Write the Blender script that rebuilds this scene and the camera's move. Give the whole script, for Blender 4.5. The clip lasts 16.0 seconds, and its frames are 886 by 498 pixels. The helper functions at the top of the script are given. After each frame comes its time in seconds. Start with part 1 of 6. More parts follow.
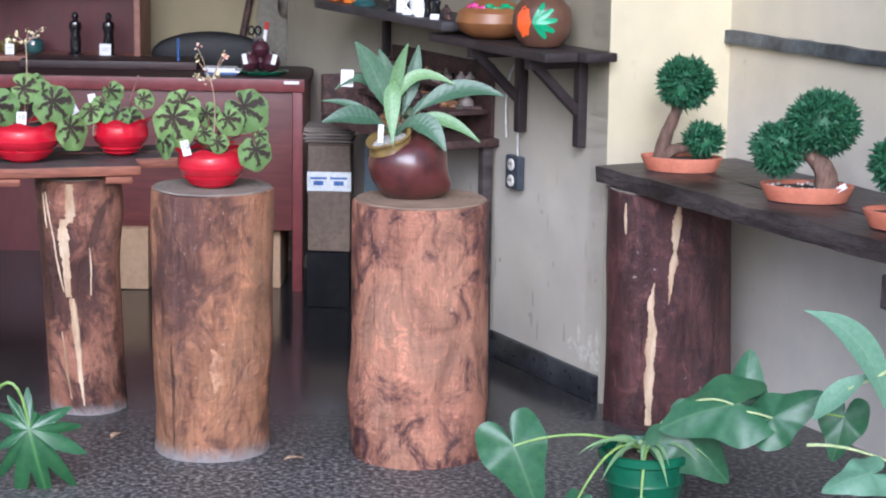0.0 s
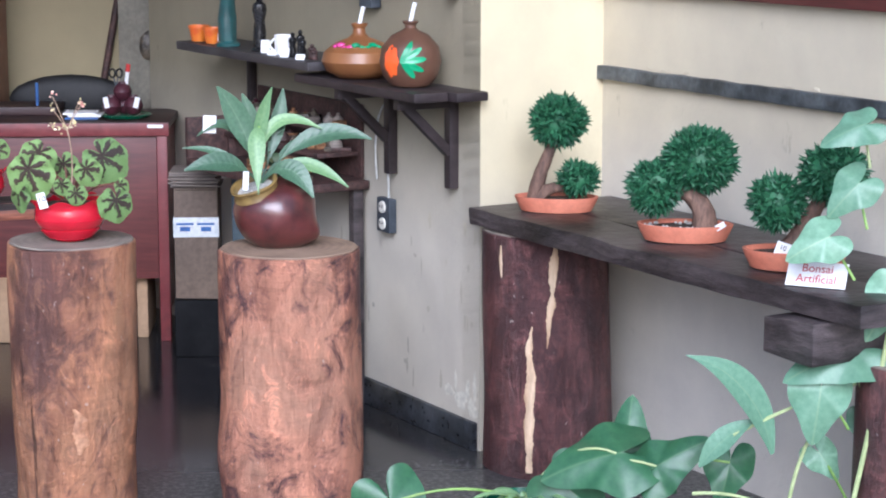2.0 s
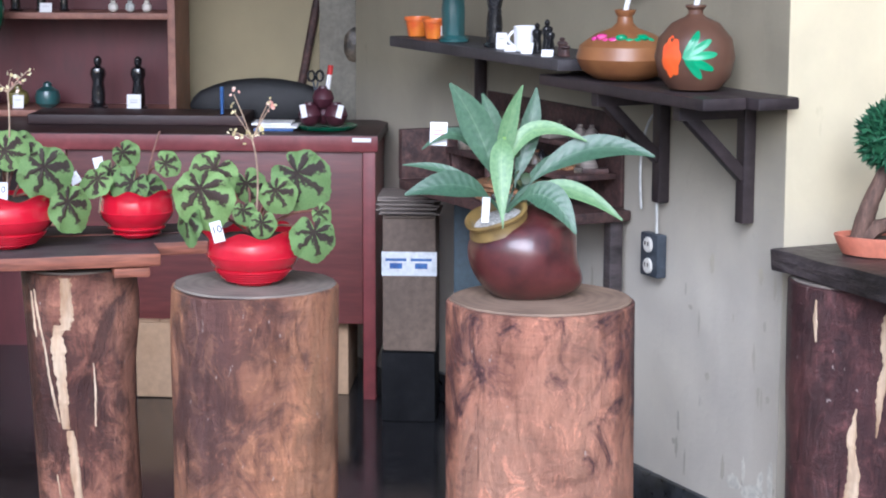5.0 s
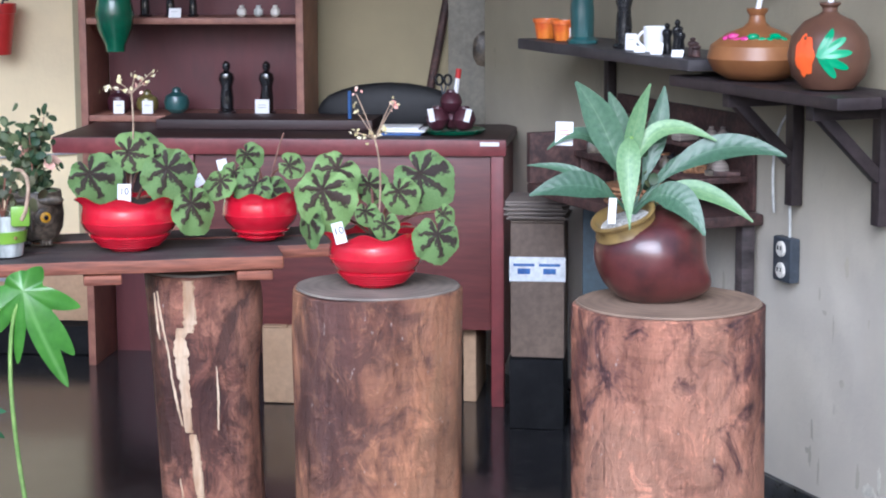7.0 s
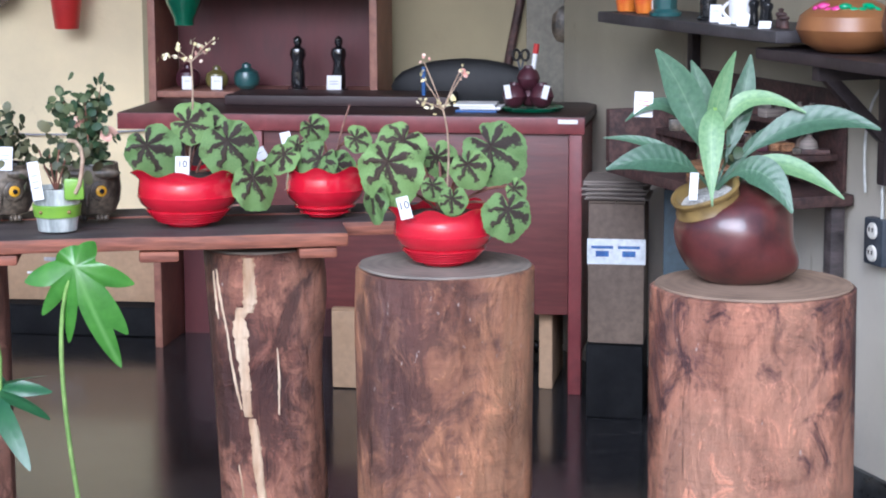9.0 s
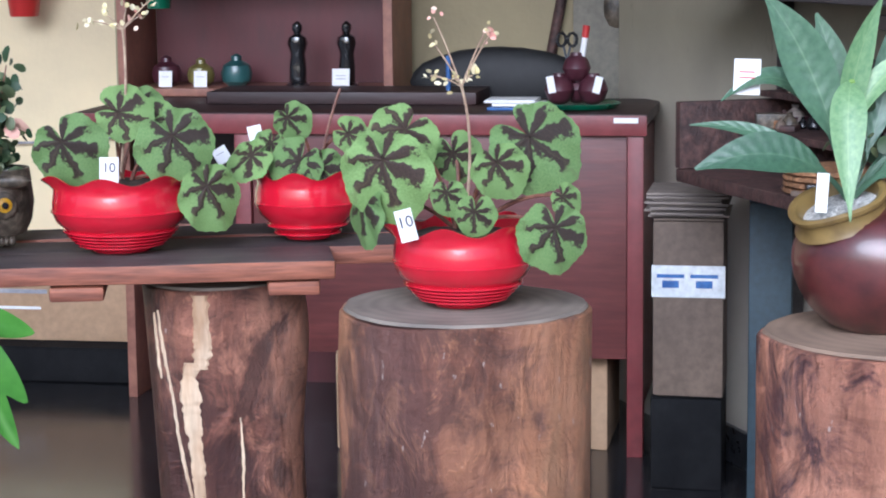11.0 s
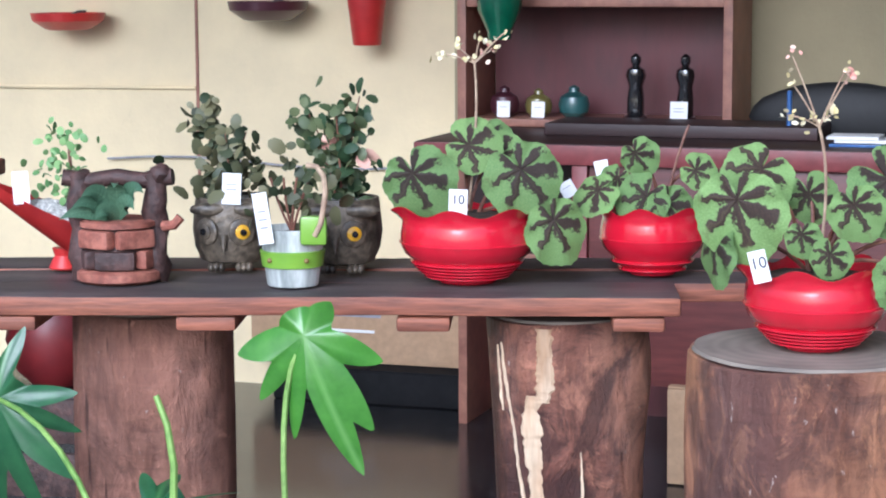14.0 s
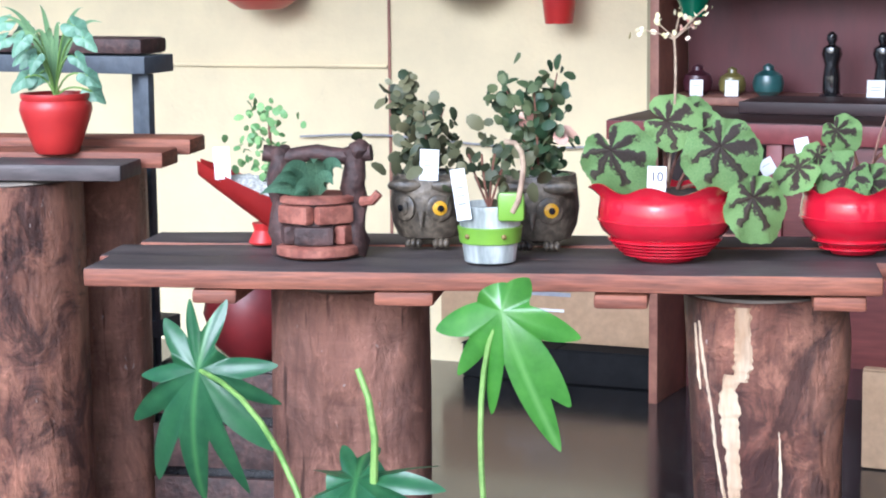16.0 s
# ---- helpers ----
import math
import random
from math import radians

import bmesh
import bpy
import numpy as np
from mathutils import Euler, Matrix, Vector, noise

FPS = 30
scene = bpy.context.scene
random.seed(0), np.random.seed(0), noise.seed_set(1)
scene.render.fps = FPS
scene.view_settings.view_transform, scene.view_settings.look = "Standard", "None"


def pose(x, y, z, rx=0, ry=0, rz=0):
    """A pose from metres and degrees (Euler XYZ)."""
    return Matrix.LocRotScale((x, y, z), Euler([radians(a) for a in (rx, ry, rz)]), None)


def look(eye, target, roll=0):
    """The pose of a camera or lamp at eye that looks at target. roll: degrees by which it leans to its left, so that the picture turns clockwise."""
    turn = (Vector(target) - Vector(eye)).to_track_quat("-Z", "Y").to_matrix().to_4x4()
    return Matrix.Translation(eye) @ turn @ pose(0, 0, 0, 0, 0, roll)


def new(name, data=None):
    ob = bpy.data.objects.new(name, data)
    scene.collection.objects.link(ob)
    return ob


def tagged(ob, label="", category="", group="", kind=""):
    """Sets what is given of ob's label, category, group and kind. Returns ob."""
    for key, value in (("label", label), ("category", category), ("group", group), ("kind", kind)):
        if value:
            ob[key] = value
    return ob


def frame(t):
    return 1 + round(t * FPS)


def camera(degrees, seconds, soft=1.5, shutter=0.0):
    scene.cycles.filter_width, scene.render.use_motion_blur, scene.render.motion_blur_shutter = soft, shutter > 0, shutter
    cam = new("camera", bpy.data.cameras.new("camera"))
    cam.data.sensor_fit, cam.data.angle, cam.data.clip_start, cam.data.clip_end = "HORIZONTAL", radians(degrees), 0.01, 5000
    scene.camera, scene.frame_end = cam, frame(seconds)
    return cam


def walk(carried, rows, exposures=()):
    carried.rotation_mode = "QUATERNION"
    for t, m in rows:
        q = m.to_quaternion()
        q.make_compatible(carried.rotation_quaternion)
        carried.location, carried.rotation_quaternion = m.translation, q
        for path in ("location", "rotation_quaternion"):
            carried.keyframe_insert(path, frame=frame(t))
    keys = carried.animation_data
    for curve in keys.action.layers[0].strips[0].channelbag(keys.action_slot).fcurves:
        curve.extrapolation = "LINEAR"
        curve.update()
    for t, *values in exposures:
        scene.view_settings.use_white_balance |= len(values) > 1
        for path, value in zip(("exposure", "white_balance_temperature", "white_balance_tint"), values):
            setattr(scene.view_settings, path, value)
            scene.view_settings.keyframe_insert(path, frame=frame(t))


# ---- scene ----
cam = camera(24.0, 16.0, soft=2.0)
ROWS = [
    (0, 0.102, -5.454, 1.637, 1.08, -10.76, 0.84),
    (0.5, 0.078, -5.319, 1.606, -0.16, -10.39, 0.58),
    (1, 0.105, -5.299, 1.635, -0.73, -10.37, 0.46),
    (1.5, 0.095, -5.253, 1.611, -1.55, -9.74, 0.14),
    (2, 0.118, -5.270, 1.654, -2.34, -9.95, 0.02),
    (2.5, 0.099, -4.962, 1.610, -2.74, -9.90, -0.10),
    (3, 0.094, -4.957, 1.613, -1.50, -9.94, -0.28),
    (3.5, 0.079, -4.997, 1.621, -0.19, -9.28, -0.34),
    (4, 0.043, -4.699, 1.583, 0.09, -8.95, -0.25),
    (4.5, -0.044, -3.987, 1.487, 1.12, -9.18, 0.11),
    (5, -0.047, -3.915, 1.471, 3.00, -9.26, 0.18),
    (7.5, -0.025, -3.835, 1.436, 7.49, -8.89, -0.21),
    (8, -0.019, -3.856, 1.446, 8.35, -9.10, -0.01),
    (8.5, -0.015, -3.826, 1.427, 8.82, -9.28, -0.10),
    (11, -0.181, -2.523, 1.217, 10.25, -8.57, -0.61),
    (11.5, -0.178, -2.519, 1.219, 10.98, -8.59, -0.65),
    (12, -0.189, -2.515, 1.228, 12.72, -8.94, -0.53),
    (12.5, -0.184, -2.526, 1.226, 14.74, -8.13, -0.57),
    (13, -0.186, -2.527, 1.230, 15.83, -7.95, -0.54),
    (13.5, -0.196, -2.547, 1.240, 17.66, -8.04, -0.25),
    (14, -0.226, -2.524, 1.229, 19.01, -7.76, -0.28),
    (14.5, -0.230, -2.525, 1.224, 20.51, -8.24, -0.78),
    (15, -0.243, -2.529, 1.225, 21.85, -8.38, -0.85),
    (15.5, -0.248, -2.535, 1.225, 22.95, -8.13, -0.56),
    (16, -0.248, -2.532, 1.222, 24.06, -8.24, -0.56),
]
walk(cam, [(t, Matrix.Translation((x, y, z)) @ Euler((radians(90 + p), 0, radians(w))).to_matrix().to_4x4() @ pose(0, 0, 0, 0, 0, r)) for t, x, y, z, w, p, r in ROWS],
     exposures=[(0.0, 0.13, 5220, 16), (1.0, 0.14, 5220, 16), (2.0, 0.24, 5200, 16), (4.0, 0.25, 5150, 16), (5.0, 0.18, 5100, 15), (8.5, 0.18, 5050, 14), (12.5, 0.13, 5100, 13), (14.5, 0.33, 5050, 12), (16.0, 0.53, 5000, 11)])

# ---- light ----
world = bpy.data.worlds.new("sky")
scene.world = world
world.use_nodes = True
wn, wl = world.node_tree.nodes, world.node_tree.links
sky = wn.new("ShaderNodeTexSky")
sky.sky_type = "NISHITA"
sky.sun_disc = False
sky.sun_elevation, sky.sun_rotation = radians(29), radians(181)
sky.air_density, sky.dust_density, sky.ozone_density = 1.0, 4.0, 1.0
wn["Background"].inputs["Strength"].default_value = 0.15
grey = wn.new("ShaderNodeHueSaturation")
grey.inputs["Saturation"].default_value = 0.75
wl.new(sky.outputs[0], grey.inputs["Color"])
wl.new(grey.outputs[0], wn["Background"].inputs["Color"])
sun = new("sun", bpy.data.lights.new("sun", "SUN"))
sun.data.energy, sun.data.angle, sun.data.color = 2.6, radians(40), (1.0, 0.99, 0.97)
sun.matrix_world = look((-0.5, -7.0, 4.9), (-0.3, 0.8, 0.5))


# ---- materials ----
def ramp(nt, stops, fac):
    r = nt.nodes.new("ShaderNodeValToRGB")
    while len(r.color_ramp.elements) > 1:
        r.color_ramp.elements.remove(r.color_ramp.elements[0])
    r.color_ramp.elements[0].position, r.color_ramp.elements[0].color = stops[0][0], (*stops[0][1], 1)
    for p, c in stops[1:]:
        e = r.color_ramp.elements.new(p)
        e.color = (*c, 1)
    nt.links.new(fac, r.inputs[0])
    return r.outputs[0]


def noise_tex(nt, scale, detail=5.0, rough=0.55, stretch=(1, 1, 1), coord="Object", distort=0.0):
    tc = nt.nodes.new("ShaderNodeTexCoord")
    mp = nt.nodes.new("ShaderNodeMapping")
    mp.inputs["Scale"].default_value = stretch
    no = nt.nodes.new("ShaderNodeTexNoise")
    no.inputs["Scale"].default_value, no.inputs["Detail"].default_value = scale, detail
    no.inputs["Roughness"].default_value, no.inputs["Distortion"].default_value = rough, distort
    nt.links.new(tc.outputs[coord], mp.inputs[0])
    nt.links.new(mp.outputs[0], no.inputs["Vector"])
    return no.outputs["Fac"]


def mixc(nt, fac, a, b, mode="MIX"):
    m = nt.nodes.new("ShaderNodeMix")
    m.data_type, m.blend_type = "RGBA", mode
    for s, v in ((0, fac), (6, a), (7, b)):
        if hasattr(v, "is_linked"):
            nt.links.new(v, m.inputs[s])
        else:
            m.inputs[s].default_value = v if s == 0 else (*v, 1)
    return m.outputs[2]


def math_n(nt, op, a, b=0.0, c=0.0):
    m = nt.nodes.new("ShaderNodeMath")
    m.operation = op
    for i, v in enumerate((a, b, c)):
        if hasattr(v, "is_linked"):
            nt.links.new(v, m.inputs[i])
        else:
            m.inputs[i].default_value = v
    return m.outputs[0]


def base_mat(name, rough=0.6, metal=0.0, spec=0.5):
    m = bpy.data.materials.new(name)
    m.use_nodes = True
    b = m.node_tree.nodes["Principled BSDF"]
    b.inputs["Roughness"].default_value, b.inputs["Metallic"].default_value = rough, metal
    b.inputs["Specular IOR Level"].default_value = spec
    return m, m.node_tree, b


def bump(nt, b, height, strength=0.3, dist=0.01):
    n = nt.nodes.new("ShaderNodeBump")
    n.inputs["Strength"].default_value, n.inputs["Distance"].default_value = strength, dist
    nt.links.new(height, n.inputs["Height"])
    nt.links.new(n.outputs[0], b.inputs["Normal"])


def speck(name, c1, c2, scale=8.0, rough=0.6, metal=0.0, fine=60.0, amount=0.25, bumps=0.15, stretch=(1, 1, 1), spec=0.5, lo=0.35, hi=0.65, dist=0.004):
    """A surface between two colours in soft patches, with finer mottling and relief."""
    m, nt, b = base_mat(name, rough, metal, spec)
    big = noise_tex(nt, scale, 4, 0.6, stretch)
    small = noise_tex(nt, fine, 4, 0.6, stretch)
    col = ramp(nt, [(lo, c1), (hi, c2)], big)
    dark = ramp(nt, [(0.3, (1 - amount,) * 3), (0.7, (1 + amount * 0.4,) * 3)], small)
    col = mixc(nt, 1.0, col, dark, "MULTIPLY")
    nt.links.new(col, b.inputs["Base Color"])
    rr = math_n(nt, "MULTIPLY_ADD", small, 0.25, rough - 0.12)
    nt.links.new(rr, b.inputs["Roughness"])
    bump(nt, b, small, bumps, dist)
    return m


def log_mat(name, dark, mid, light, seedy=0.0, foot=0.0, patch=0.5):
    """Peeled trunk: soft colour fields, dark bark remains, pale flakes, fine upright grain."""
    m, nt, b = base_mat(name, 0.5, 0, 0.4)
    tc = nt.nodes.new("ShaderNodeTexCoord")
    off = nt.nodes.new("ShaderNodeVectorMath")
    off.operation = "ADD"
    off.inputs[1].default_value = (seedy, seedy * 0.7, seedy * 1.3)
    nt.links.new(tc.outputs["Object"], off.inputs[0])

    def field(scale, detail, rough, sz, distort):
        mp = nt.nodes.new("ShaderNodeMapping")
        mp.inputs["Scale"].default_value = (1, 1, sz)
        nt.links.new(off.outputs[0], mp.inputs[0])
        n = nt.nodes.new("ShaderNodeTexNoise")
        n.inputs["Scale"].default_value, n.inputs["Detail"].default_value = scale, detail
        n.inputs["Roughness"].default_value, n.inputs["Distortion"].default_value = rough, distort
        nt.links.new(mp.outputs[0], n.inputs["Vector"])
        return n.outputs[0]

    broad = field(3.4, 5, 0.6, 0.55, 0.8)
    bark = field(10.0, 9, 0.74, 0.80, 1.4)
    flake = field(17.0, 9, 0.74, 0.60, 1.8)
    grain = field(55.0, 7, 0.68, 0.16, 0.6)
    plate = field(8.0, 6, 0.62, 0.50, 1.0)
    cracks = field(30.0, 4, 0.55, 0.10, 0.3)
    rub = field(9.0, 5, 0.6, 7.0, 0.5)
    fleck = field(70.0, 4, 0.6, 0.5, 0.4)
    col = ramp(nt, [(0.32, mid), (0.46, [(x + y) / 2 for x, y in zip(mid, light)]), (0.56, light), (0.68, [light[0] * 0.82, light[1] * 0.92, light[2] * 0.95])], broad)
    col = mixc(nt, math_n(nt, "MULTIPLY", ramp(nt, [(0.55, (0, 0, 0)), (0.585, (1, 1, 1))], flake), 0.70), col, [min(0.8, c * 1.35) for c in light])
    edge = math_n(nt, "ADD", math_n(nt, "MULTIPLY", broad, 0.55), math_n(nt, "MULTIPLY", bark, 0.8))
    col = mixc(nt, math_n(nt, "MULTIPLY", ramp(nt, [(0.61, (1, 1, 1)), (0.66, (0.5, 0.5, 0.5)), (0.72, (0, 0, 0))], edge), patch), col, dark)
    col = mixc(nt, 0.40, col, ramp(nt, [(0.34, (0.48, 0.44, 0.44)), (0.50, (1, 1, 1)), (0.66, (1.25, 1.22, 1.2))], grain), "MULTIPLY")
    col = mixc(nt, 0.90, col, ramp(nt, [(0.36, (0.62, 0.58, 0.58)), (0.47, (0.95, 0.95, 0.95)), (0.53, (1.06, 1.05, 1.04)), (0.62, (1.22, 1.2, 1.18))], plate), "MULTIPLY")
    col = mixc(nt, 0.40, col, ramp(nt, [(0.34, (0.60, 0.58, 0.58)), (0.44, (1, 1, 1)), (0.60, (1.05, 1.05, 1.05)), (0.66, (1.35, 1.33, 1.32))], rub), "MULTIPLY")
    col = mixc(nt, 0.8, col, ramp(nt, [(0.29, (0.20, 0.17, 0.17)), (0.33, (1, 1, 1))], cracks), "MULTIPLY")
    col = mixc(nt, math_n(nt, "MULTIPLY", ramp(nt, [(0.69, (0, 0, 0)), (0.72, (1, 1, 1))], fleck), 0.6), col, (0.55, 0.47, 0.42))
    if foot:
        sx = nt.nodes.new("ShaderNodeSeparateXYZ")
        nt.links.new(tc.outputs["Object"], sx.inputs[0])
        e = math_n(nt, "MULTIPLY_ADD", flake, -0.07, sx.outputs[2])
        f = ramp(nt, [(0.0, (1, 1, 1)), (foot, (0, 0, 0))], math_n(nt, "ADD", e, 0.03))
        col = mixc(nt, f, col, (0.30, 0.27, 0.26))
    nt.links.new(col, b.inputs["Base Color"])
    nt.links.new(math_n(nt, "MULTIPLY_ADD", flake, 0.40, 0.24), b.inputs["Roughness"])
    bump(nt, b, math_n(nt, "ADD", math_n(nt, "MULTIPLY", grain, 0.6), math_n(nt, "ADD", flake, math_n(nt, "ADD", bark, plate))), 0.75, 0.014)
    return m


def rings_mat(name, a, c):
    m, nt, b = base_mat(name, 0.75)
    tc = nt.nodes.new("ShaderNodeTexCoord")
    w = nt.nodes.new("ShaderNodeTexWave")
    w.wave_type, w.rings_direction = "RINGS", "Z"
    w.inputs["Scale"].default_value, w.inputs["Distortion"].default_value, w.inputs["Detail"].default_value = 14, 3.5, 3
    nt.links.new(tc.outputs["Object"], w.inputs[0])
    n = noise_tex(nt, 7, 5)
    col = mixc(nt, 0.16, ramp(nt, [(0.3, a), (0.7, c)], n), ramp(nt, [(0, [v * 0.5 for v in a]), (1, c)], w.outputs[1]))
    nt.links.new(col, b.inputs["Base Color"])
    bump(nt, b, n, 0.3, 0.006)
    return m


def plaster_mat(name, upper, lower, split=None, soft=0.03, stain=0.35):
    """Painted plaster with scuffs; split: the height at which the colour changes."""
    m, nt, b = base_mat(name, 0.8, 0, 0.3)
    big = noise_tex(nt, 1.7, 6, 0.6)
    mid = noise_tex(nt, 9, 7, 0.65, (1, 1, 0.5))
    fine = noise_tex(nt, 70, 4)
    col = upper
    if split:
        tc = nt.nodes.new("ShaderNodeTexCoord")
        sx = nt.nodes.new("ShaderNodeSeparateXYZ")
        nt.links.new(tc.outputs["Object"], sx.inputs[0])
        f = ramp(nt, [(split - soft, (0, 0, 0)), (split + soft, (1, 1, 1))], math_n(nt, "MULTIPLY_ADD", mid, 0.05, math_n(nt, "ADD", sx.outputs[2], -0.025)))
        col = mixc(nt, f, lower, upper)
    col = mixc(nt, 1.0, col, ramp(nt, [(0.3, (0.80, 0.80, 0.81)), (0.65, (1.04, 1.03, 1.0))], big), "MULTIPLY")
    col = mixc(nt, stain, col, ramp(nt, [(0.27, (0.45, 0.44, 0.43)), (0.36, (0.95, 0.95, 0.95)), (0.70, (1, 1, 1)), (0.78, (1.35, 1.35, 1.35))], mid), "MULTIPLY")
    nt.links.new(col, b.inputs["Base Color"])
    dents = noise_tex(nt, 7, 3, 0.45)
    bump(nt, b, math_n(nt, "ADD", math_n(nt, "MULTIPLY", mid, 0.45), math_n(nt, "ADD", dents, math_n(nt, "MULTIPLY", fine, 0.15))), 0.5, 0.014)
    return m


def floor_mat(name):
    """Black terrazzo with grey chips, waxed."""
    m, nt, b = base_mat(name, 0.22, 0, 0.5)
    tc = nt.nodes.new("ShaderNodeTexCoord")
    v = nt.nodes.new("ShaderNodeTexVoronoi")
    v.inputs["Scale"].default_value = 62
    nt.links.new(tc.outputs["Object"], v.inputs["Vector"])
    d = nt.nodes.new("ShaderNodeTexVoronoi")
    d.feature = "DISTANCE_TO_EDGE"
    d.inputs["Scale"].default_value = 62
    nt.links.new(tc.outputs["Object"], d.inputs["Vector"])
    sx = nt.nodes.new("ShaderNodeSeparateColor")
    nt.links.new(v.outputs["Color"], sx.inputs[0])
    chip = ramp(nt, [(0.35, (0.014, 0.014, 0.016)), (0.6, (0.024, 0.023, 0.025)), (0.95, (0.065, 0.062, 0.06))], sx.outputs[0])
    col = mixc(nt, ramp(nt, [(0.05, (0, 0, 0)), (0.16, (1, 1, 1))], d.outputs[0]), (0.016, 0.016, 0.018), chip)
    dirt = noise_tex(nt, 3, 6, 0.65)
    col = mixc(nt, ramp(nt, [(0.5, (0, 0, 0)), (0.8, (0.3,) * 3)], dirt), col, (0.05, 0.047, 0.044))
    nt.links.new(col, b.inputs["Base Color"])
    sy = nt.nodes.new("ShaderNodeSeparateXYZ")
    nt.links.new(tc.outputs["Object"], sy.inputs[0])
    worn = ramp(nt, [(0.0, (1, 1, 1)), (1.0, (0, 0, 0))], math_n(nt, "MULTIPLY_ADD", dirt, 0.6, math_n(nt, "ADD", sy.outputs[1], -0.15)))
    grit = ramp(nt, [(0.38, (0.02, 0.02, 0.022)), (0.5, (0.10, 0.097, 0.095)), (0.62, (0.36, 0.35, 0.33))], noise_tex(nt, 62, 3, 0.7))
    col = mixc(nt, math_n(nt, "MULTIPLY", worn, 0.75), col, grit)
    nt.links.new(col, b.inputs["Base Color"])
    nt.links.new(math_n(nt, "ADD", math_n(nt, "MULTIPLY_ADD", dirt, 0.22, 0.04), math_n(nt, "MULTIPLY", worn, 0.35)), b.inputs["Roughness"])
    return m


def glaze(name, col, dark, rough=0.14, coat=0.6, scale=12):
    m, nt, b = base_mat(name, rough)
    n = noise_tex(nt, scale, 5)
    nt.links.new(ramp(nt, [(0.3, dark), (0.6, col)], n), b.inputs["Base Color"])
    b.inputs["Coat Weight"].default_value, b.inputs["Coat Roughness"].default_value = coat, 0.08
    bump(nt, b, noise_tex(nt, 35, 3), 0.06, 0.004)
    return m


def begonia_mat(name):
    """Green leaf with a dark brown star along the veins; the leaf's own u, v run from its stalk."""
    m, nt, b = base_mat(name, 0.5, 0, 0.4)
    uv = nt.nodes.new("ShaderNodeUVMap")
    sx = nt.nodes.new("ShaderNodeSeparateXYZ")
    nt.links.new(uv.outputs[0], sx.inputs[0])
    x, y = sx.outputs[0], sx.outputs[1]
    r = math_n(nt, "SQRT", math_n(nt, "ADD", math_n(nt, "MULTIPLY", x, x), math_n(nt, "MULTIPLY", y, y)))
    r = math_n(nt, "DIVIDE", r, math_n(nt, "MULTIPLY_ADD", math_n(nt, "COSINE", math_n(nt, "ARCTAN2", x, y)), 0.24, 0.97))
    a = math_n(nt, "ADD", math_n(nt, "ARCTAN2", x, y), math_n(nt, "MULTIPLY_ADD", noise_tex(nt, 2.2, 2, 0.5, coord="UV"), 0.9, -0.45))
    ray = math_n(nt, "ADD", math_n(nt, "MULTIPLY", math_n(nt, "COSINE", math_n(nt, "MULTIPLY", a, 7.0)), 0.8), math_n(nt, "MULTIPLY", math_n(nt, "COSINE", math_n(nt, "MULTIPLY_ADD", a, 13.0, 1.0)), 0.35))
    wob = noise_tex(nt, 9, 4, 0.6, coord="UV")
    g = math_n(nt, "ADD", math_n(nt, "MULTIPLY", ray, 0.36), math_n(nt, "MULTIPLY_ADD", wob, 0.95, -0.475))
    g = math_n(nt, "ADD", g, math_n(nt, "MULTIPLY_ADD", r, -0.86, 0.52))
    g = math_n(nt, "MINIMUM", g, math_n(nt, "MULTIPLY_ADD", r, -2.2, 1.80))
    star = ramp(nt, [(0.0, (0, 0, 0)), (0.10, (1, 1, 1))], g)
    fine = noise_tex(nt, 26, 5, 0.7, coord="UV")
    green = ramp(nt, [(0.25, (0.115, 0.205, 0.062)), (0.5, (0.185, 0.305, 0.10)), (0.75, (0.275, 0.395, 0.16))], fine)
    brown = ramp(nt, [(0.3, (0.018, 0.012, 0.010)), (0.7, (0.06, 0.035, 0.025))], fine)
    col = mixc(nt, star, green, brown)
    vein = ramp(nt, [(0.9, (0, 0, 0)), (1.0, (1, 1, 1))], ray)
    col = mixc(nt, math_n(nt, "MULTIPLY", vein, 0.25), col, (0.12, 0.10, 0.05))
    oi = nt.nodes.new("ShaderNodeObjectInfo")
    col = mixc(nt, 1.0, col, ramp(nt, [(0, (0.72, 0.75, 0.7)), (1, (1.1, 1.08, 1.0))], oi.outputs["Random"]), "MULTIPLY")
    nt.links.new(col, b.inputs["Base Color"])
    bump(nt, b, math_n(nt, "ADD", fine, math_n(nt, "MULTIPLY", ray, 0.3)), 0.6, 0.004)
    b.inputs["Transmission Weight"].default_value = 0.0
    return m


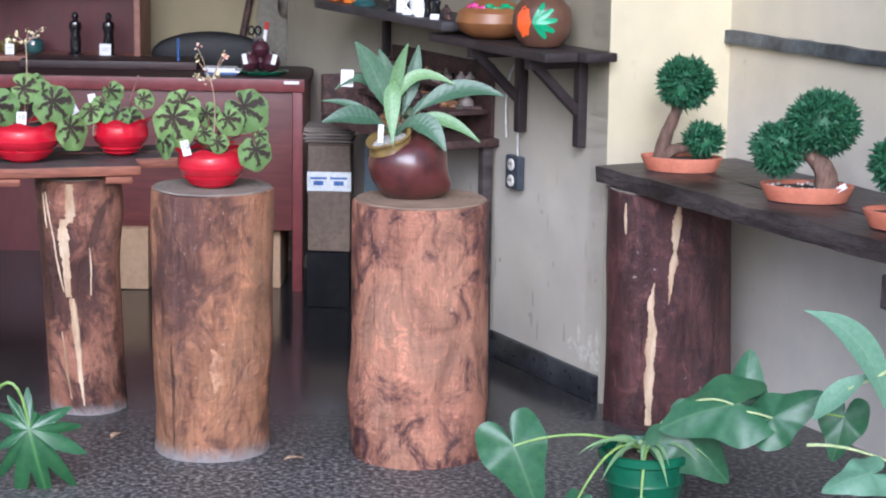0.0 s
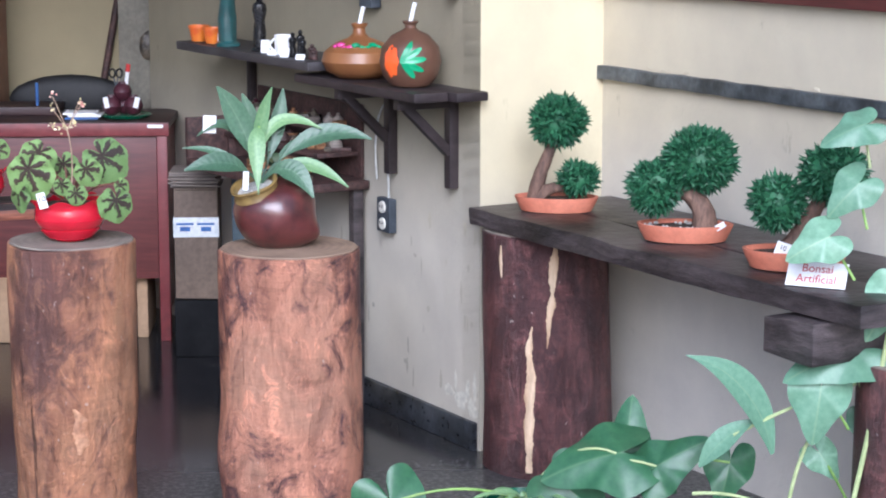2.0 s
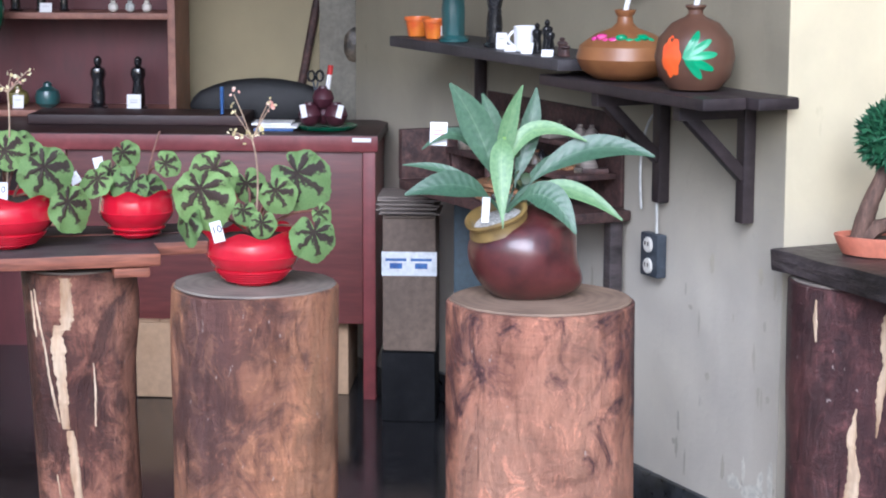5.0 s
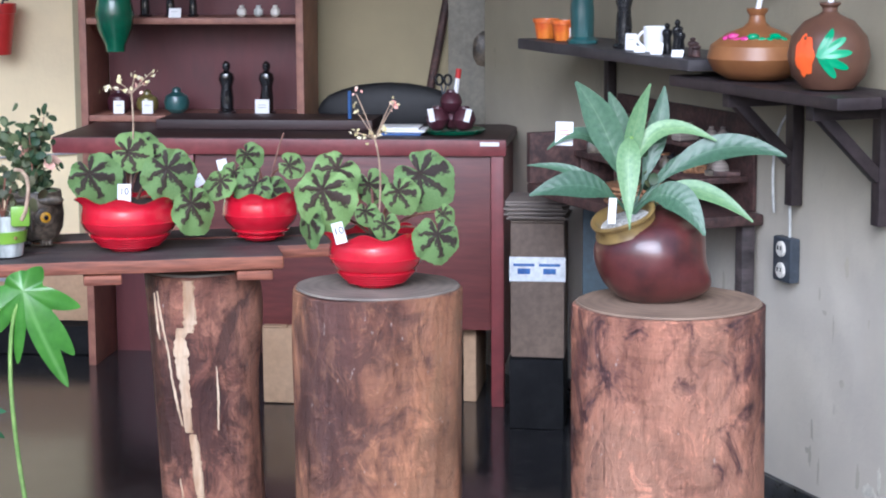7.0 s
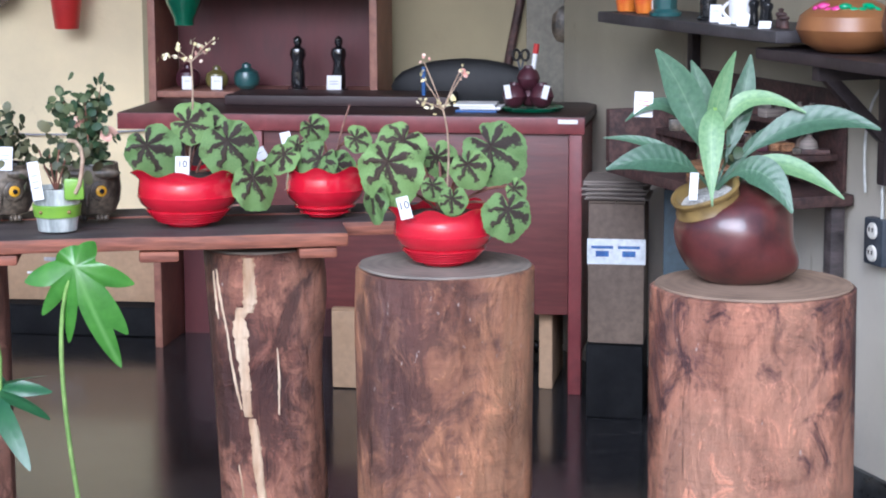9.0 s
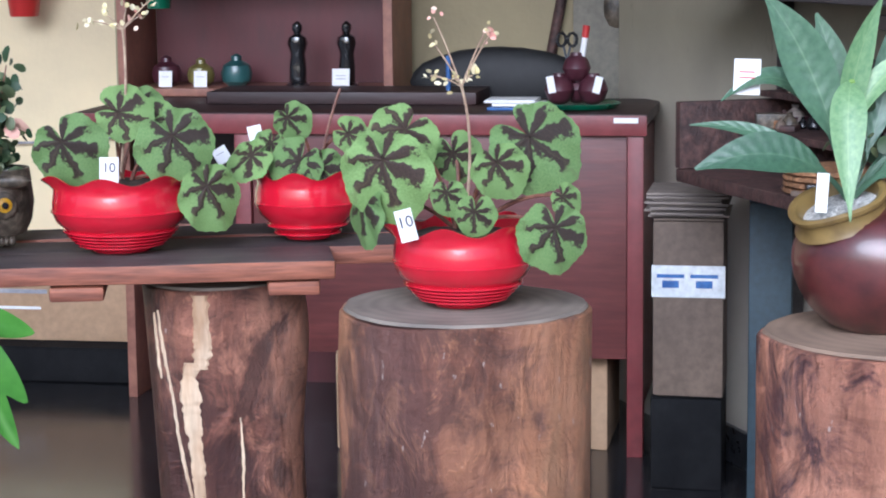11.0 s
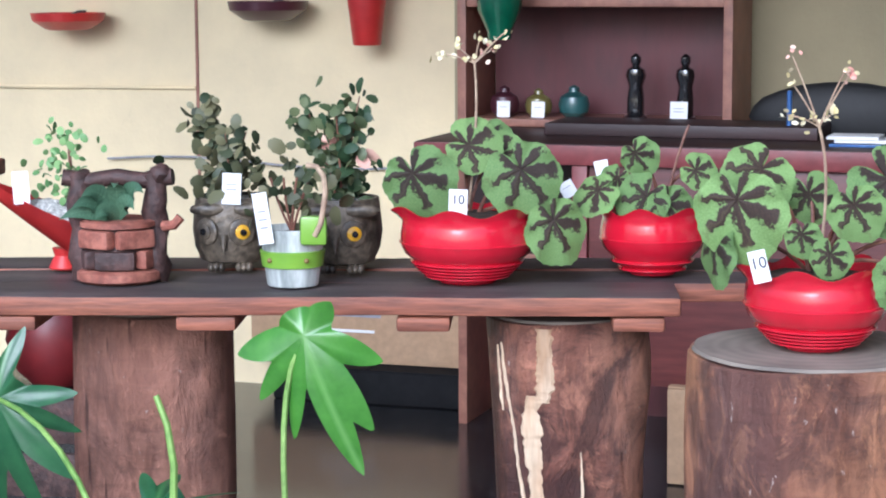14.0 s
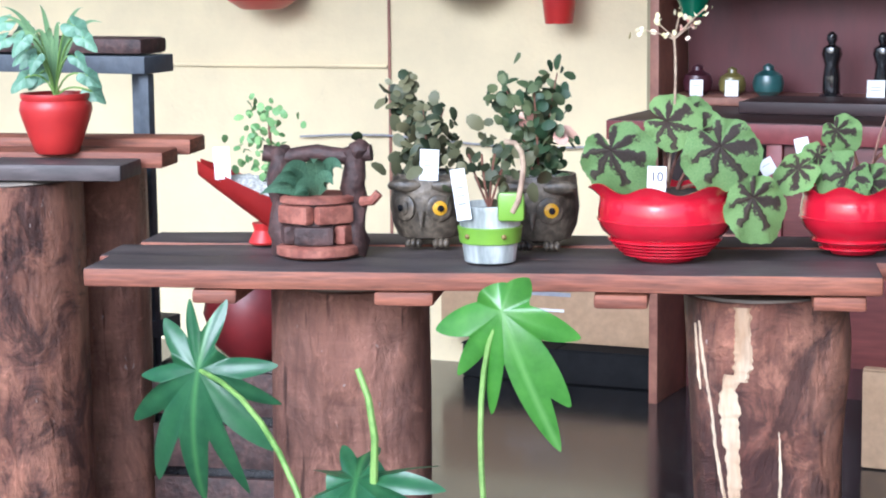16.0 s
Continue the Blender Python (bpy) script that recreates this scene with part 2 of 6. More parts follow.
def leaf_mat(name, c1, c2, rough=0.35, vein=None, ribs=0.0):
    m, nt, b = base_mat(name, rough, 0, 0.5)
    uv = nt.nodes.new("ShaderNodeUVMap")
    sx = nt.nodes.new("ShaderNodeSeparateXYZ")
    nt.links.new(uv.outputs[0], sx.inputs[0])
    n = noise_tex(nt, 5, 5, 0.6, coord="UV")
    col = ramp(nt, [(0.3, c1), (0.7, c2)], n)
    ax = math_n(nt, "ABSOLUTE", sx.outputs[0])
    if vein:
        f = ramp(nt, [(0.0, (1, 1, 1)), (0.035, (0, 0, 0))], ax)
        col = mixc(nt, math_n(nt, "MULTIPLY", f, 0.7), col, vein)
    oi = nt.nodes.new("ShaderNodeObjectInfo")
    col = mixc(nt, 1.0, col, ramp(nt, [(0, (0.7, 0.75, 0.7)), (1, (1.15, 1.1, 1.05))], oi.outputs["Random"]), "MULTIPLY")
    nt.links.new(col, b.inputs["Base Color"])
    if ribs:
        wv = math_n(nt, "SINE", math_n(nt, "MULTIPLY", math_n(nt, "SUBTRACT", sx.outputs[1], math_n(nt, "MULTIPLY", ax, 0.6)), ribs))
        bump(nt, b, math_n(nt, "ADD", math_n(nt, "MULTIPLY", wv, 0.25), n), 0.25, 0.003)
    else:
        bump(nt, b, n, 0.2, 0.004)
    return m


def clump_mat(name, c1, c2, rough=0.5):
    m, nt, b = base_mat(name, rough, 0, 0.35)
    g = nt.nodes.new("ShaderNodeNewGeometry")
    nt.links.new(ramp(nt, [(0, c1), (1, c2)], g.outputs["Random Per Island"]), b.inputs["Base Color"])
    return m


M = {
    "lily": log_mat("bark_rosy", (0.085, 0.038, 0.038), (0.225, 0.086, 0.060), (0.45, 0.210, 0.132), 1.0, 0.0, 1.0),
    "amber": log_mat("bark_amber", (0.075, 0.038, 0.034), (0.195, 0.082, 0.056), (0.36, 0.170, 0.090), 5.0, 0.04, 0.7),
    "dusk": log_mat("bark_dusky", (0.045, 0.020, 0.018), (0.16, 0.060, 0.043), (0.36, 0.165, 0.105), 9.0, 0.03, 0.8),
    "plum": log_mat("bark_plum", (0.030, 0.016, 0.018), (0.085, 0.033, 0.033), (0.15, 0.062, 0.057), 13.0, 0.0, 0.6),
    "rose": log_mat("bark_pale", (0.09, 0.04, 0.03), (0.26, 0.12, 0.08), (0.40, 0.20, 0.14), 17.0, 0.05, 0.4),
    "rawwood": speck("raw_orange_wood", (0.34, 0.16, 0.085), (0.50, 0.27, 0.15), 22, 0.55, fine=70, amount=0.4, bumps=0.5),
    "sap": speck("sapwood", (0.40, 0.25, 0.14), (0.72, 0.57, 0.40), 16, 0.6, stretch=(1, 1, 0.2), bumps=0.4),
    "cut": rings_mat("cut_wood", (0.20, 0.135, 0.095), (0.36, 0.25, 0.17)),
    "cut2": rings_mat("cut_wood_grey", (0.15, 0.125, 0.105), (0.30, 0.25, 0.20)),
    "bench": speck("bench_wood", (0.19, 0.058, 0.033), (0.33, 0.118, 0.064), 6, 0.6, fine=45, amount=0.55, stretch=(0.25, 1, 3), bumps=0.4),
    "benchtop": speck("weathered_boards", (0.05, 0.042, 0.042), (0.12, 0.095, 0.09), 5, 0.55, fine=40, amount=0.5, stretch=(0.3, 2.5, 1), bumps=0.5),
    "char": speck("dark_plank", (0.014, 0.011, 0.011), (0.085, 0.068, 0.068), 9, 0.45, fine=55, amount=0.5, stretch=(0.4, 0.4, 1.4), bumps=0.7, dist=0.008),
    "shelf": speck("dark_shelf", (0.020, 0.014, 0.015), (0.045, 0.033, 0.034), 6, 0.5, fine=50, amount=0.4, bumps=0.3),
    "shelfgrey": speck("grey_shelf", (0.035, 0.032, 0.034), (0.07, 0.063, 0.065), 6, 0.5, fine=50, amount=0.3, bumps=0.3),
    "desk": speck("mahogany", (0.085, 0.018, 0.017), (0.14, 0.035, 0.030), 5, 0.42, fine=24, amount=0.3, stretch=(0.35, 1, 3), bumps=0.15),
    "desktop": speck("mahogany_top", (0.024, 0.010, 0.010), (0.042, 0.016, 0.015), 5, 0.5, fine=24, amount=0.3, stretch=(0.35, 2, 3), bumps=0.1),
    "deskedge": speck("mahogany_edge", (0.15, 0.025, 0.028), (0.21, 0.045, 0.045), 8, 0.4, fine=30, amount=0.2, bumps=0.1),
    "cabback": speck("wine_panel", (0.085, 0.015, 0.018), (0.12, 0.026, 0.028), 4, 0.5, fine=30, amount=0.2, stretch=(1, 1, 0.3), bumps=0.1),
    "cabedge": speck("cabinet_edge", (0.24, 0.10, 0.07), (0.33, 0.15, 0.10), 8, 0.5, fine=40, amount=0.25, bumps=0.1),
    "yellow": plaster_mat("yellow_plaster", (0.80, 0.68, 0.44), (0.66, 0.55, 0.33)),
    "cream": plaster_mat("cream_plaster", (0.64, 0.57, 0.39), (0.50, 0.46, 0.37), 0.72, 0.12),
    # Olive over grey plaster; shade round the shelves is put into the upper tone.
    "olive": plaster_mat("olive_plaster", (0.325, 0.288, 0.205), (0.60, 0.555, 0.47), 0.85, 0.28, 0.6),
    "greywall": plaster_mat("two_tone_plaster", (0.60, 0.54, 0.41), (0.74, 0.70, 0.63), 0.85, 0.2, 0.6),
    # Olive plaster with the shade of the room's depth put into the colour.
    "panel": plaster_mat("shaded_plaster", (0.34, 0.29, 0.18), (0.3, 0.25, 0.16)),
    "greyink": speck("grey_ink", (0.30, 0.30, 0.33), (0.40, 0.40, 0.42), 9, 0.6),
    "jamb": speck("door_frame_paint", (0.16, 0.145, 0.11), (0.25, 0.23, 0.18), 3, 0.6, bumps=0.2),
    "floor": floor_mat("terrazzo"),
    "base": speck("black_skirting", (0.012, 0.013, 0.015), (0.05, 0.055, 0.065), 10, 0.3, fine=45, amount=0.5, bumps=0.3),
    "red": glaze("red_glaze", (0.55, 0.010, 0.028), (0.44, 0.006, 0.020)),
    "redmatt": glaze("red_clay_paint", (0.50, 0.03, 0.025), (0.38, 0.02, 0.02), 0.4, 0.1),
    "jar": glaze("oxblood_glaze", (0.105, 0.026, 0.024), (0.034, 0.011, 0.012), 0.30, 0.40, 17),
    # Red clay with the shade under the bench put into the colour.
    "darkred": glaze("shaded_red_clay", (0.16, 0.012, 0.014), (0.08, 0.008, 0.01), 0.5, 0.1),
    "chairblack": speck("black_upholstery", (0.006, 0.006, 0.007), (0.012, 0.012, 0.013), 20, 0.6),
    # Near-black for the blocks added below the cardboard boxes.
    "cartonblack": speck("matt_black_filler", (0.008, 0.008, 0.009), (0.014, 0.014, 0.015), 10, 0.85, spec=0.15),
    "blackglaze": glaze("black_glaze", (0.012, 0.012, 0.014), (0.005, 0.005, 0.006), 0.15, 1.0),
    "jarlip": glaze("ochre_rim", (0.24, 0.16, 0.05), (0.14, 0.09, 0.03), 0.4, 0.2, 20),
    "terra": speck("terracotta", (0.50, 0.15, 0.085), (0.60, 0.21, 0.125), 8, 0.7, fine=80, amount=0.15, bumps=0.2),
    "soil": speck("potting_soil", (0.03, 0.02, 0.014), (0.09, 0.06, 0.04), 40, 0.9, fine=120, amount=0.5, bumps=1.0, dist=0.01),
    "gravel": speck("white_gravel", (0.55, 0.53, 0.48), (0.85, 0.83, 0.78), 120, 0.8, fine=260, amount=0.5, bumps=1.0, dist=0.006),
    "begonia": begonia_mat("begonia_leaf"),
    "stalk": speck("red_stalk", (0.13, 0.045, 0.03), (0.24, 0.11, 0.07), 30, 0.5),
    "fstalk": speck("pale_stalk", (0.34, 0.22, 0.15), (0.48, 0.36, 0.24), 30, 0.5),
    "petal": clump_mat("cream_petals", (0.55, 0.45, 0.16), (0.86, 0.78, 0.55)),
    "petalpink": clump_mat("pink_petals", (0.62, 0.22, 0.18), (0.85, 0.66, 0.5)),
    "lance": leaf_mat("lance_leaf", (0.048, 0.105, 0.062), (0.085, 0.165, 0.098), 0.36, (0.13, 0.22, 0.13), 22),
    "lancelite": leaf_mat("lance_leaf_light", (0.13, 0.26, 0.12), (0.26, 0.40, 0.19), 0.38, (0.3, 0.42, 0.2)),
    "heart": leaf_mat("heart_leaf", (0.022, 0.085, 0.042), (0.045, 0.135, 0.062), 0.40, (0.09, 0.18, 0.09), 18),
    "heartlite": leaf_mat("heart_leaf_pale", (0.12, 0.25, 0.165), (0.19, 0.34, 0.235), 0.42, (0.24, 0.36, 0.23), 14),
    "fan": leaf_mat("fan_leaf", (0.02, 0.085, 0.035), (0.045, 0.145, 0.055), 0.3, (0.10, 0.26, 0.08)),
    "lobed": leaf_mat("lobed_leaf", (0.045, 0.165, 0.018), (0.085, 0.25, 0.032), 0.27, (0.16, 0.34, 0.09), 12),
    "stem": speck("green_stem", (0.16, 0.30, 0.06), (0.30, 0.46, 0.12), 20, 0.4),
    "heartstalk": speck("pale_leaf_stalk", (0.36, 0.44, 0.20), (0.46, 0.54, 0.27), 20, 0.4),
    "bonsai": clump_mat("bonsai_foam", (0.012, 0.062, 0.030), (0.040, 0.150, 0.066)),
    "trunk": speck("bonsai_trunk", (0.09, 0.05, 0.035), (0.20, 0.12, 0.085), 30, 0.8, fine=90, amount=0.5, bumps=0.9, stretch=(1, 1, 0.3)),
    "shrub": clump_mat("shrub_leaves", (0.018, 0.045, 0.018), (0.11, 0.13, 0.055)),
    "shrubdark": clump_mat("dark_shrub_leaves", (0.022, 0.038, 0.018), (0.15, 0.14, 0.07)),
    "shrubpale": clump_mat("feathery_leaves", (0.10, 0.22, 0.07), (0.25, 0.40, 0.15)),
    "owl": speck("bronze_clay", (0.045, 0.036, 0.026), (0.17, 0.135, 0.095), 22, 0.4, fine=90, amount=0.5, bumps=0.6),
    "amber_eye": glaze("amber_eye", (0.75, 0.42, 0.02), (0.6, 0.3, 0.01), 0.2),
    "black": speck("black_gloss", (0.006, 0.006, 0.007), (0.02, 0.02, 0.022), 20, 0.25),
    "white": speck("white_card", (0.78, 0.78, 0.78), (0.86, 0.86, 0.86), 9, 0.6, amount=0.05, bumps=0.02),
    "ink": speck("dark_ink", (0.01, 0.01, 0.03), (0.02, 0.02, 0.05), 9, 0.6),
    "redink": speck("red_ink", (0.45, 0.02, 0.03), (0.55, 0.04, 0.05), 9, 0.6),
    "tin": speck("whitewashed_tin", (0.30, 0.33, 0.31), (0.62, 0.64, 0.60), 30, 0.6, fine=70, amount=0.4, bumps=0.4, stretch=(1, 1, 0.15)),
    "lime": glaze("lime_band", (0.22, 0.40, 0.04), (0.15, 0.30, 0.03), 0.35, 0.2),
    "clayred": speck("red_brick_clay", (0.24, 0.075, 0.05), (0.40, 0.15, 0.10), 30, 0.7, fine=80, amount=0.4, bumps=0.5),
    "claydark": speck("dark_twig_clay", (0.035, 0.018, 0.016), (0.10, 0.05, 0.042), 30, 0.6, fine=80, amount=0.5, bumps=0.9),
    "card": speck("cardboard", (0.36, 0.23, 0.13), (0.45, 0.30, 0.18), 4, 0.8, fine=60, amount=0.15, bumps=0.1),
    # Darker copy of the cardboard, indoor shade put into its colour.
    "carddark": speck("shaded_cardboard", (0.12, 0.088, 0.066), (0.18, 0.130, 0.095), 4, 0.8, fine=60, amount=0.25, bumps=0.15),
    "bluebox": speck("blue_carton", (0.028, 0.046, 0.06), (0.05, 0.078, 0.095), 5, 0.6, amount=0.3),
    "tape": speck("printed_tape", (0.55, 0.58, 0.60), (0.72, 0.74, 0.75), 12, 0.3, amount=0.2),
    "blue": speck("blue_print", (0.03, 0.09, 0.28), (0.06, 0.16, 0.40), 12, 0.4),
    "ochre": glaze("ochre_gourd", (0.27, 0.115, 0.04), (0.19, 0.075, 0.027), 0.42, 0.12),
    "brown": glaze("brown_gourd", (0.13, 0.065, 0.04), (0.085, 0.04, 0.026), 0.4, 0.15),
    "orange": glaze("orange_paint", (0.85, 0.14, 0.02), (0.75, 0.08, 0.02), 0.35, 0.2),
    "leafpaint": glaze("green_paint", (0.02, 0.34, 0.14), (0.01, 0.22, 0.09), 0.35, 0.2),
    "pink": glaze("pink_paint", (0.65, 0.06, 0.30), (0.5, 0.04, 0.2), 0.4, 0.1),
    "greenpot": glaze("green_glaze", (0.010, 0.115, 0.056), (0.005, 0.065, 0.034), 0.25, 0.4),
    "teal": glaze("teal_glaze", (0.03, 0.10, 0.10), (0.015, 0.06, 0.06), 0.3, 0.4),
    "olivepot": glaze("olive_glaze", (0.20, 0.17, 0.045), (0.12, 0.10, 0.03), 0.3, 0.4),
    "purple": glaze("purple_clay", (0.07, 0.018, 0.028), (0.045, 0.012, 0.02), 0.4, 0.2),
    "sunset": glaze("sunset_pot", (0.75, 0.22, 0.02), (0.6, 0.06, 0.02), 0.35, 0.2, 18),
    "steel": speck("blue_grey_steel", (0.04, 0.05, 0.065), (0.09, 0.105, 0.125), 9, 0.5, amount=0.3, bumps=0.2),
    "mould": speck("slate_moulding", (0.022, 0.026, 0.030), (0.11, 0.125, 0.135), 9, 0.4, fine=50, amount=0.5, bumps=0.5),
    "cable": speck("white_cable", (0.6, 0.6, 0.56), (0.7, 0.7, 0.66), 9, 0.4),
    "ivory": speck("ivory_plastic", (0.66, 0.63, 0.55), (0.75, 0.72, 0.65), 9, 0.35, amount=0.08),
    # Unseen ground, kept pale as a reflector.
    "ground": speck("pale_bounce_ground", (0.26, 0.25, 0.23), (0.36, 0.35, 0.32), 3, 0.9, fine=30, amount=0.5, bumps=0.8),
    "ceil": speck("plaster_ceiling", (0.60, 0.57, 0.48), (0.70, 0.67, 0.58), 3, 0.8, bumps=0.1),
    "wicker": speck("wicker", (0.20, 0.09, 0.035), (0.36, 0.18, 0.08), 60, 0.7, fine=90, amount=0.5, bumps=1.0, dist=0.01),
    "paper": speck("old_paper", (0.16, 0.13, 0.11), (0.34, 0.29, 0.25), 12, 0.8, fine=60, amount=0.4, stretch=(0.3, 0.3, 12)),
}


# ---- building blocks ----
def mesh_of(bm, name, material, smooth=True):
    me = bpy.data.meshes.new(name)
    bm.normal_update()
    bm.to_mesh(me)
    bm.free()
    for mt in material if isinstance(material, (list, tuple)) else (material,):
        me.materials.append(M[mt])
    if smooth:
        me.polygons.foreach_set("use_smooth", [True] * len(me.polygons))
        me.set_sharp_from_angle(angle=radians(38))
    return me


def part(name, bm, material, parent, label="", m=None, smooth=True):
    ob = new(name, bm if isinstance(bm, bpy.types.Mesh) else mesh_of(bm, name, material, smooth))
    ob.parent = parent
    if m is not None:
        ob.matrix_basis = m
    return tagged(ob, label)


def thing(name, x, y, z, label, category, rz=0.0, group="", kind=""):
    ob = new(name)
    ob.empty_display_size = 0.05
    ob.matrix_basis = pose(x, y, z, 0, 0, rz)
    return tagged(ob, label, category, group, kind)


def solo(name, bm, material, label, category, m=None, group="", kind="", smooth=True):
    ob = new(name, mesh_of(bm, name, material, smooth))
    if m is not None:
        ob.matrix_basis = m
    return tagged(ob, label, category, group, kind)


def block(bm, x0, x1, y0, y1, z0, z1, bevel=0.0, m=None):
    r = bmesh.ops.create_cube(bm, size=1.0)
    vs = r["verts"]
    for v in vs:
        v.co = Vector((x0 + (v.co.x + 0.5) * (x1 - x0), y0 + (v.co.y + 0.5) * (y1 - y0), z0 + (v.co.z + 0.5) * (z1 - z0)))
        if m is not None:
            v.co = m @ v.co
    if bevel:
        es = list({e for v in vs for e in v.link_edges})
        bmesh.ops.bevel(bm, geom=es, offset=bevel, segments=2, affect="EDGES", profile=0.6)
    return bm


def slab(x0, x1, y0, y1, z0, z1, bevel=0.003):
    return block(bmesh.new(), x0, x1, y0, y1, z0, z1, bevel)


def rough_board(x0, x1, y0, y1, z0, z1, nx=24, amp=0.004, seed=0.0):
    """A board with worn, uneven edges."""
    bm = bmesh.new()
    block(bm, x0, x1, y0, y1, z0, z1, 0.006)
    long = [e for e in bm.edges if abs(e.verts[0].co.x - e.verts[1].co.x) > 0.5 * (x1 - x0)]
    bmesh.ops.subdivide_edges(bm, edges=long, cuts=nx)
    for v in bm.verts:
        n = noise.noise_vector(Vector((v.co.x * 6 + seed, v.co.y * 14, v.co.z * 14 + seed)))
        v.co += Vector((n.x * 0.5, n.y, n.z * 0.7)) * amp
    return bm


def lathe(profile, seg=40, bm=None, wave=None, cx=0.0, cy=0.0):
    """Turns (radius, height) pairs round z; wave(angle, index, radius, height) may move a point."""
    bm = bm or bmesh.new()
    rows = []
    for k, (r, z) in enumerate(profile):
        row = []
        for i in range(seg):
            a = 2 * math.pi * i / seg
            rr, zz = wave(a, k, r, z) if wave else (r, z)
            row.append(bm.verts.new((cx + rr * math.cos(a), cy + rr * math.sin(a), zz)))
        rows.append(row)
    for p, q in zip(rows, rows[1:]):
        for i in range(seg):
            j = (i + 1) % seg
            bm.faces.new((p[i], p[j], q[j], q[i]))
    if profile[0][0] > 1e-4:
        bm.faces.new(rows[0][::-1])
    if profile[-1][0] > 1e-4:
        bm.faces.new(rows[-1])
    return bm


def tube(points, radius, seg=8, bm=None, taper=1.0):
    """A round rod along points; taper: the radius at its end as a share."""
    bm = bm or bmesh.new()
    pts = [Vector(p) for p in points]
    rows, side = [], None
    for k, p in enumerate(pts):
        d = (pts[min(k + 1, len(pts) - 1)] - pts[max(k - 1, 0)]).normalized()
        side = (side - d * side.dot(d)).normalized() if side else d.orthogonal().normalized()
        up = d.cross(side)
        r = radius * (1 + (taper - 1) * k / max(1, len(pts) - 1))
        rows.append([bm.verts.new(p + r * (math.cos(a) * side + math.sin(a) * up)) for a in (2 * math.pi * i / seg for i in range(seg))])
    for p, q in zip(rows, rows[1:]):
        for i in range(seg):
            j = (i + 1) % seg
            bm.faces.new((p[i], p[j], q[j], q[i]))
    bm.faces.new(rows[0][::-1])
    bm.faces.new(rows[-1])
    return bm


def curve_pts(a, b, c, n=10):
    """Points on a bend from a past b to c."""
    a, b, c = Vector(a), Vector(b), Vector(c)
    return [(1 - t) ** 2 * a + 2 * t * (1 - t) * b + t * t * c for t in (i / n for i in range(n + 1))]


def ball(bm, c, r, sub=2, squash=(1, 1, 1), rough=0.0, seed=0.0):
    vs = bmesh.ops.create_icosphere(bm, subdivisions=sub, radius=1.0)["verts"]
    for v in vs:
        k = 1 + rough * noise.noise(v.co * 2.2 + Vector((seed, 0, 0)))
        v.co = Vector(c) + Vector((v.co.x * squash[0], v.co.y * squash[1], v.co.z * squash[2])) * r * k
    return bm


def facing(pos, tip, normal, size):
    """Puts a leaf, drawn flat with its tip to +y, at pos."""
    t, n = Vector(tip).normalized(), Vector(normal).normalized()
    x = t.cross(n).normalized()
    n = x.cross(t)
    s = Matrix.Diagonal((size, size, size, 1))
    return Matrix.Translation(pos) @ Matrix((x, t, n)).transposed().to_4x4() @ s


def polar_leaf(outline, rings=6, seg=48, bowl=0.12, ripple=0.03, waves=6, fold=0.0, seed=0.0, droop=0.0):
    """A leaf of radius about 1 round its stalk, with u, v in its plane; outline(angle from the tip) gives the edge."""
    bm = bmesh.new()
    uv = bm.loops.layers.uv.new("UVMap")
    mid = bm.verts.new((0, 0, 0))
    rows, flat = [], {mid: (0.0, 0.0)}
    for k in range(1, rings + 1):
        f = k / rings
        row = []
        for i in range(seg):
            a = 2 * math.pi * i / seg
            r = outline(a) * f
            x, y = r * math.sin(a), r * math.cos(a)
            z = -bowl * (x * x + y * y) + ripple * f * f * math.sin(a * waves + seed) - fold * abs(x) - droop * max(0.0, y) ** 2
            v = bm.verts.new((x, y, z))
            flat[v] = (x, y)
            row.append(v)
        rows.append(row)
    for i in range(seg):
        j = (i + 1) % seg
        bm.faces.new((mid, rows[0][j], rows[0][i]))
        for p, q in zip(rows, rows[1:]):
            bm.faces.new((p[i], p[j], q[j], q[i]))
    for f in bm.faces:
        for l in f.loops:
            l[uv].uv = flat[l.vert]
    return bm


def serr(a, n, amt):
    return 1 + amt * (2 * abs((a * n / (2 * math.pi)) % 1.0 - 0.5) - 0.5)


def begonia_outline(seed):
    def f(a):
        b = math.atan2(math.sin(a), math.cos(a))
        notch = 0.80 * math.exp(-((abs(b) - math.pi) / 0.22) ** 2)
        tip = 0.10 * math.exp(-(b / 0.35) ** 2)
        skew = 0.10 * math.sin(b + seed)
        return (0.90 + 0.24 * math.cos(b) - notch * 0.7 + tip + skew + 0.030 * math.cos(7 * b + seed)) * serr(b, 29, 0.038)
    return f


def heart_outline(wide=0.62, point=1.35):
    def f(a):
        b = math.atan2(math.sin(a), math.cos(a))
        c = abs(b)
        body = wide * (1 + 0.25 * math.sin(c) ** 2)
        tip = (point - wide) * math.exp(-(c / 0.42) ** 1.4)
        lobe = 0.18 * math.exp(-((c - 2.45) / 0.45) ** 2)
        notch = (wide * 0.85) * math.exp(-((c - math.pi) / 0.20) ** 2)
        return max(0.05, body + tip + lobe - notch)
    return f


def lobes_outline(base, lobes):
    """A split leaf: lobes of (degrees from the tip, length, half width in degrees)."""
    def f(a):
        r = base
        for deg, length, wide in lobes:
            d = abs(math.degrees(math.atan2(math.sin(a - radians(deg)), math.cos(a - radians(deg)))))
            r = max(r, length * math.exp(-(d / (wide * 1.12)) ** 1.32) + base * 0.3)
        return r
    return f


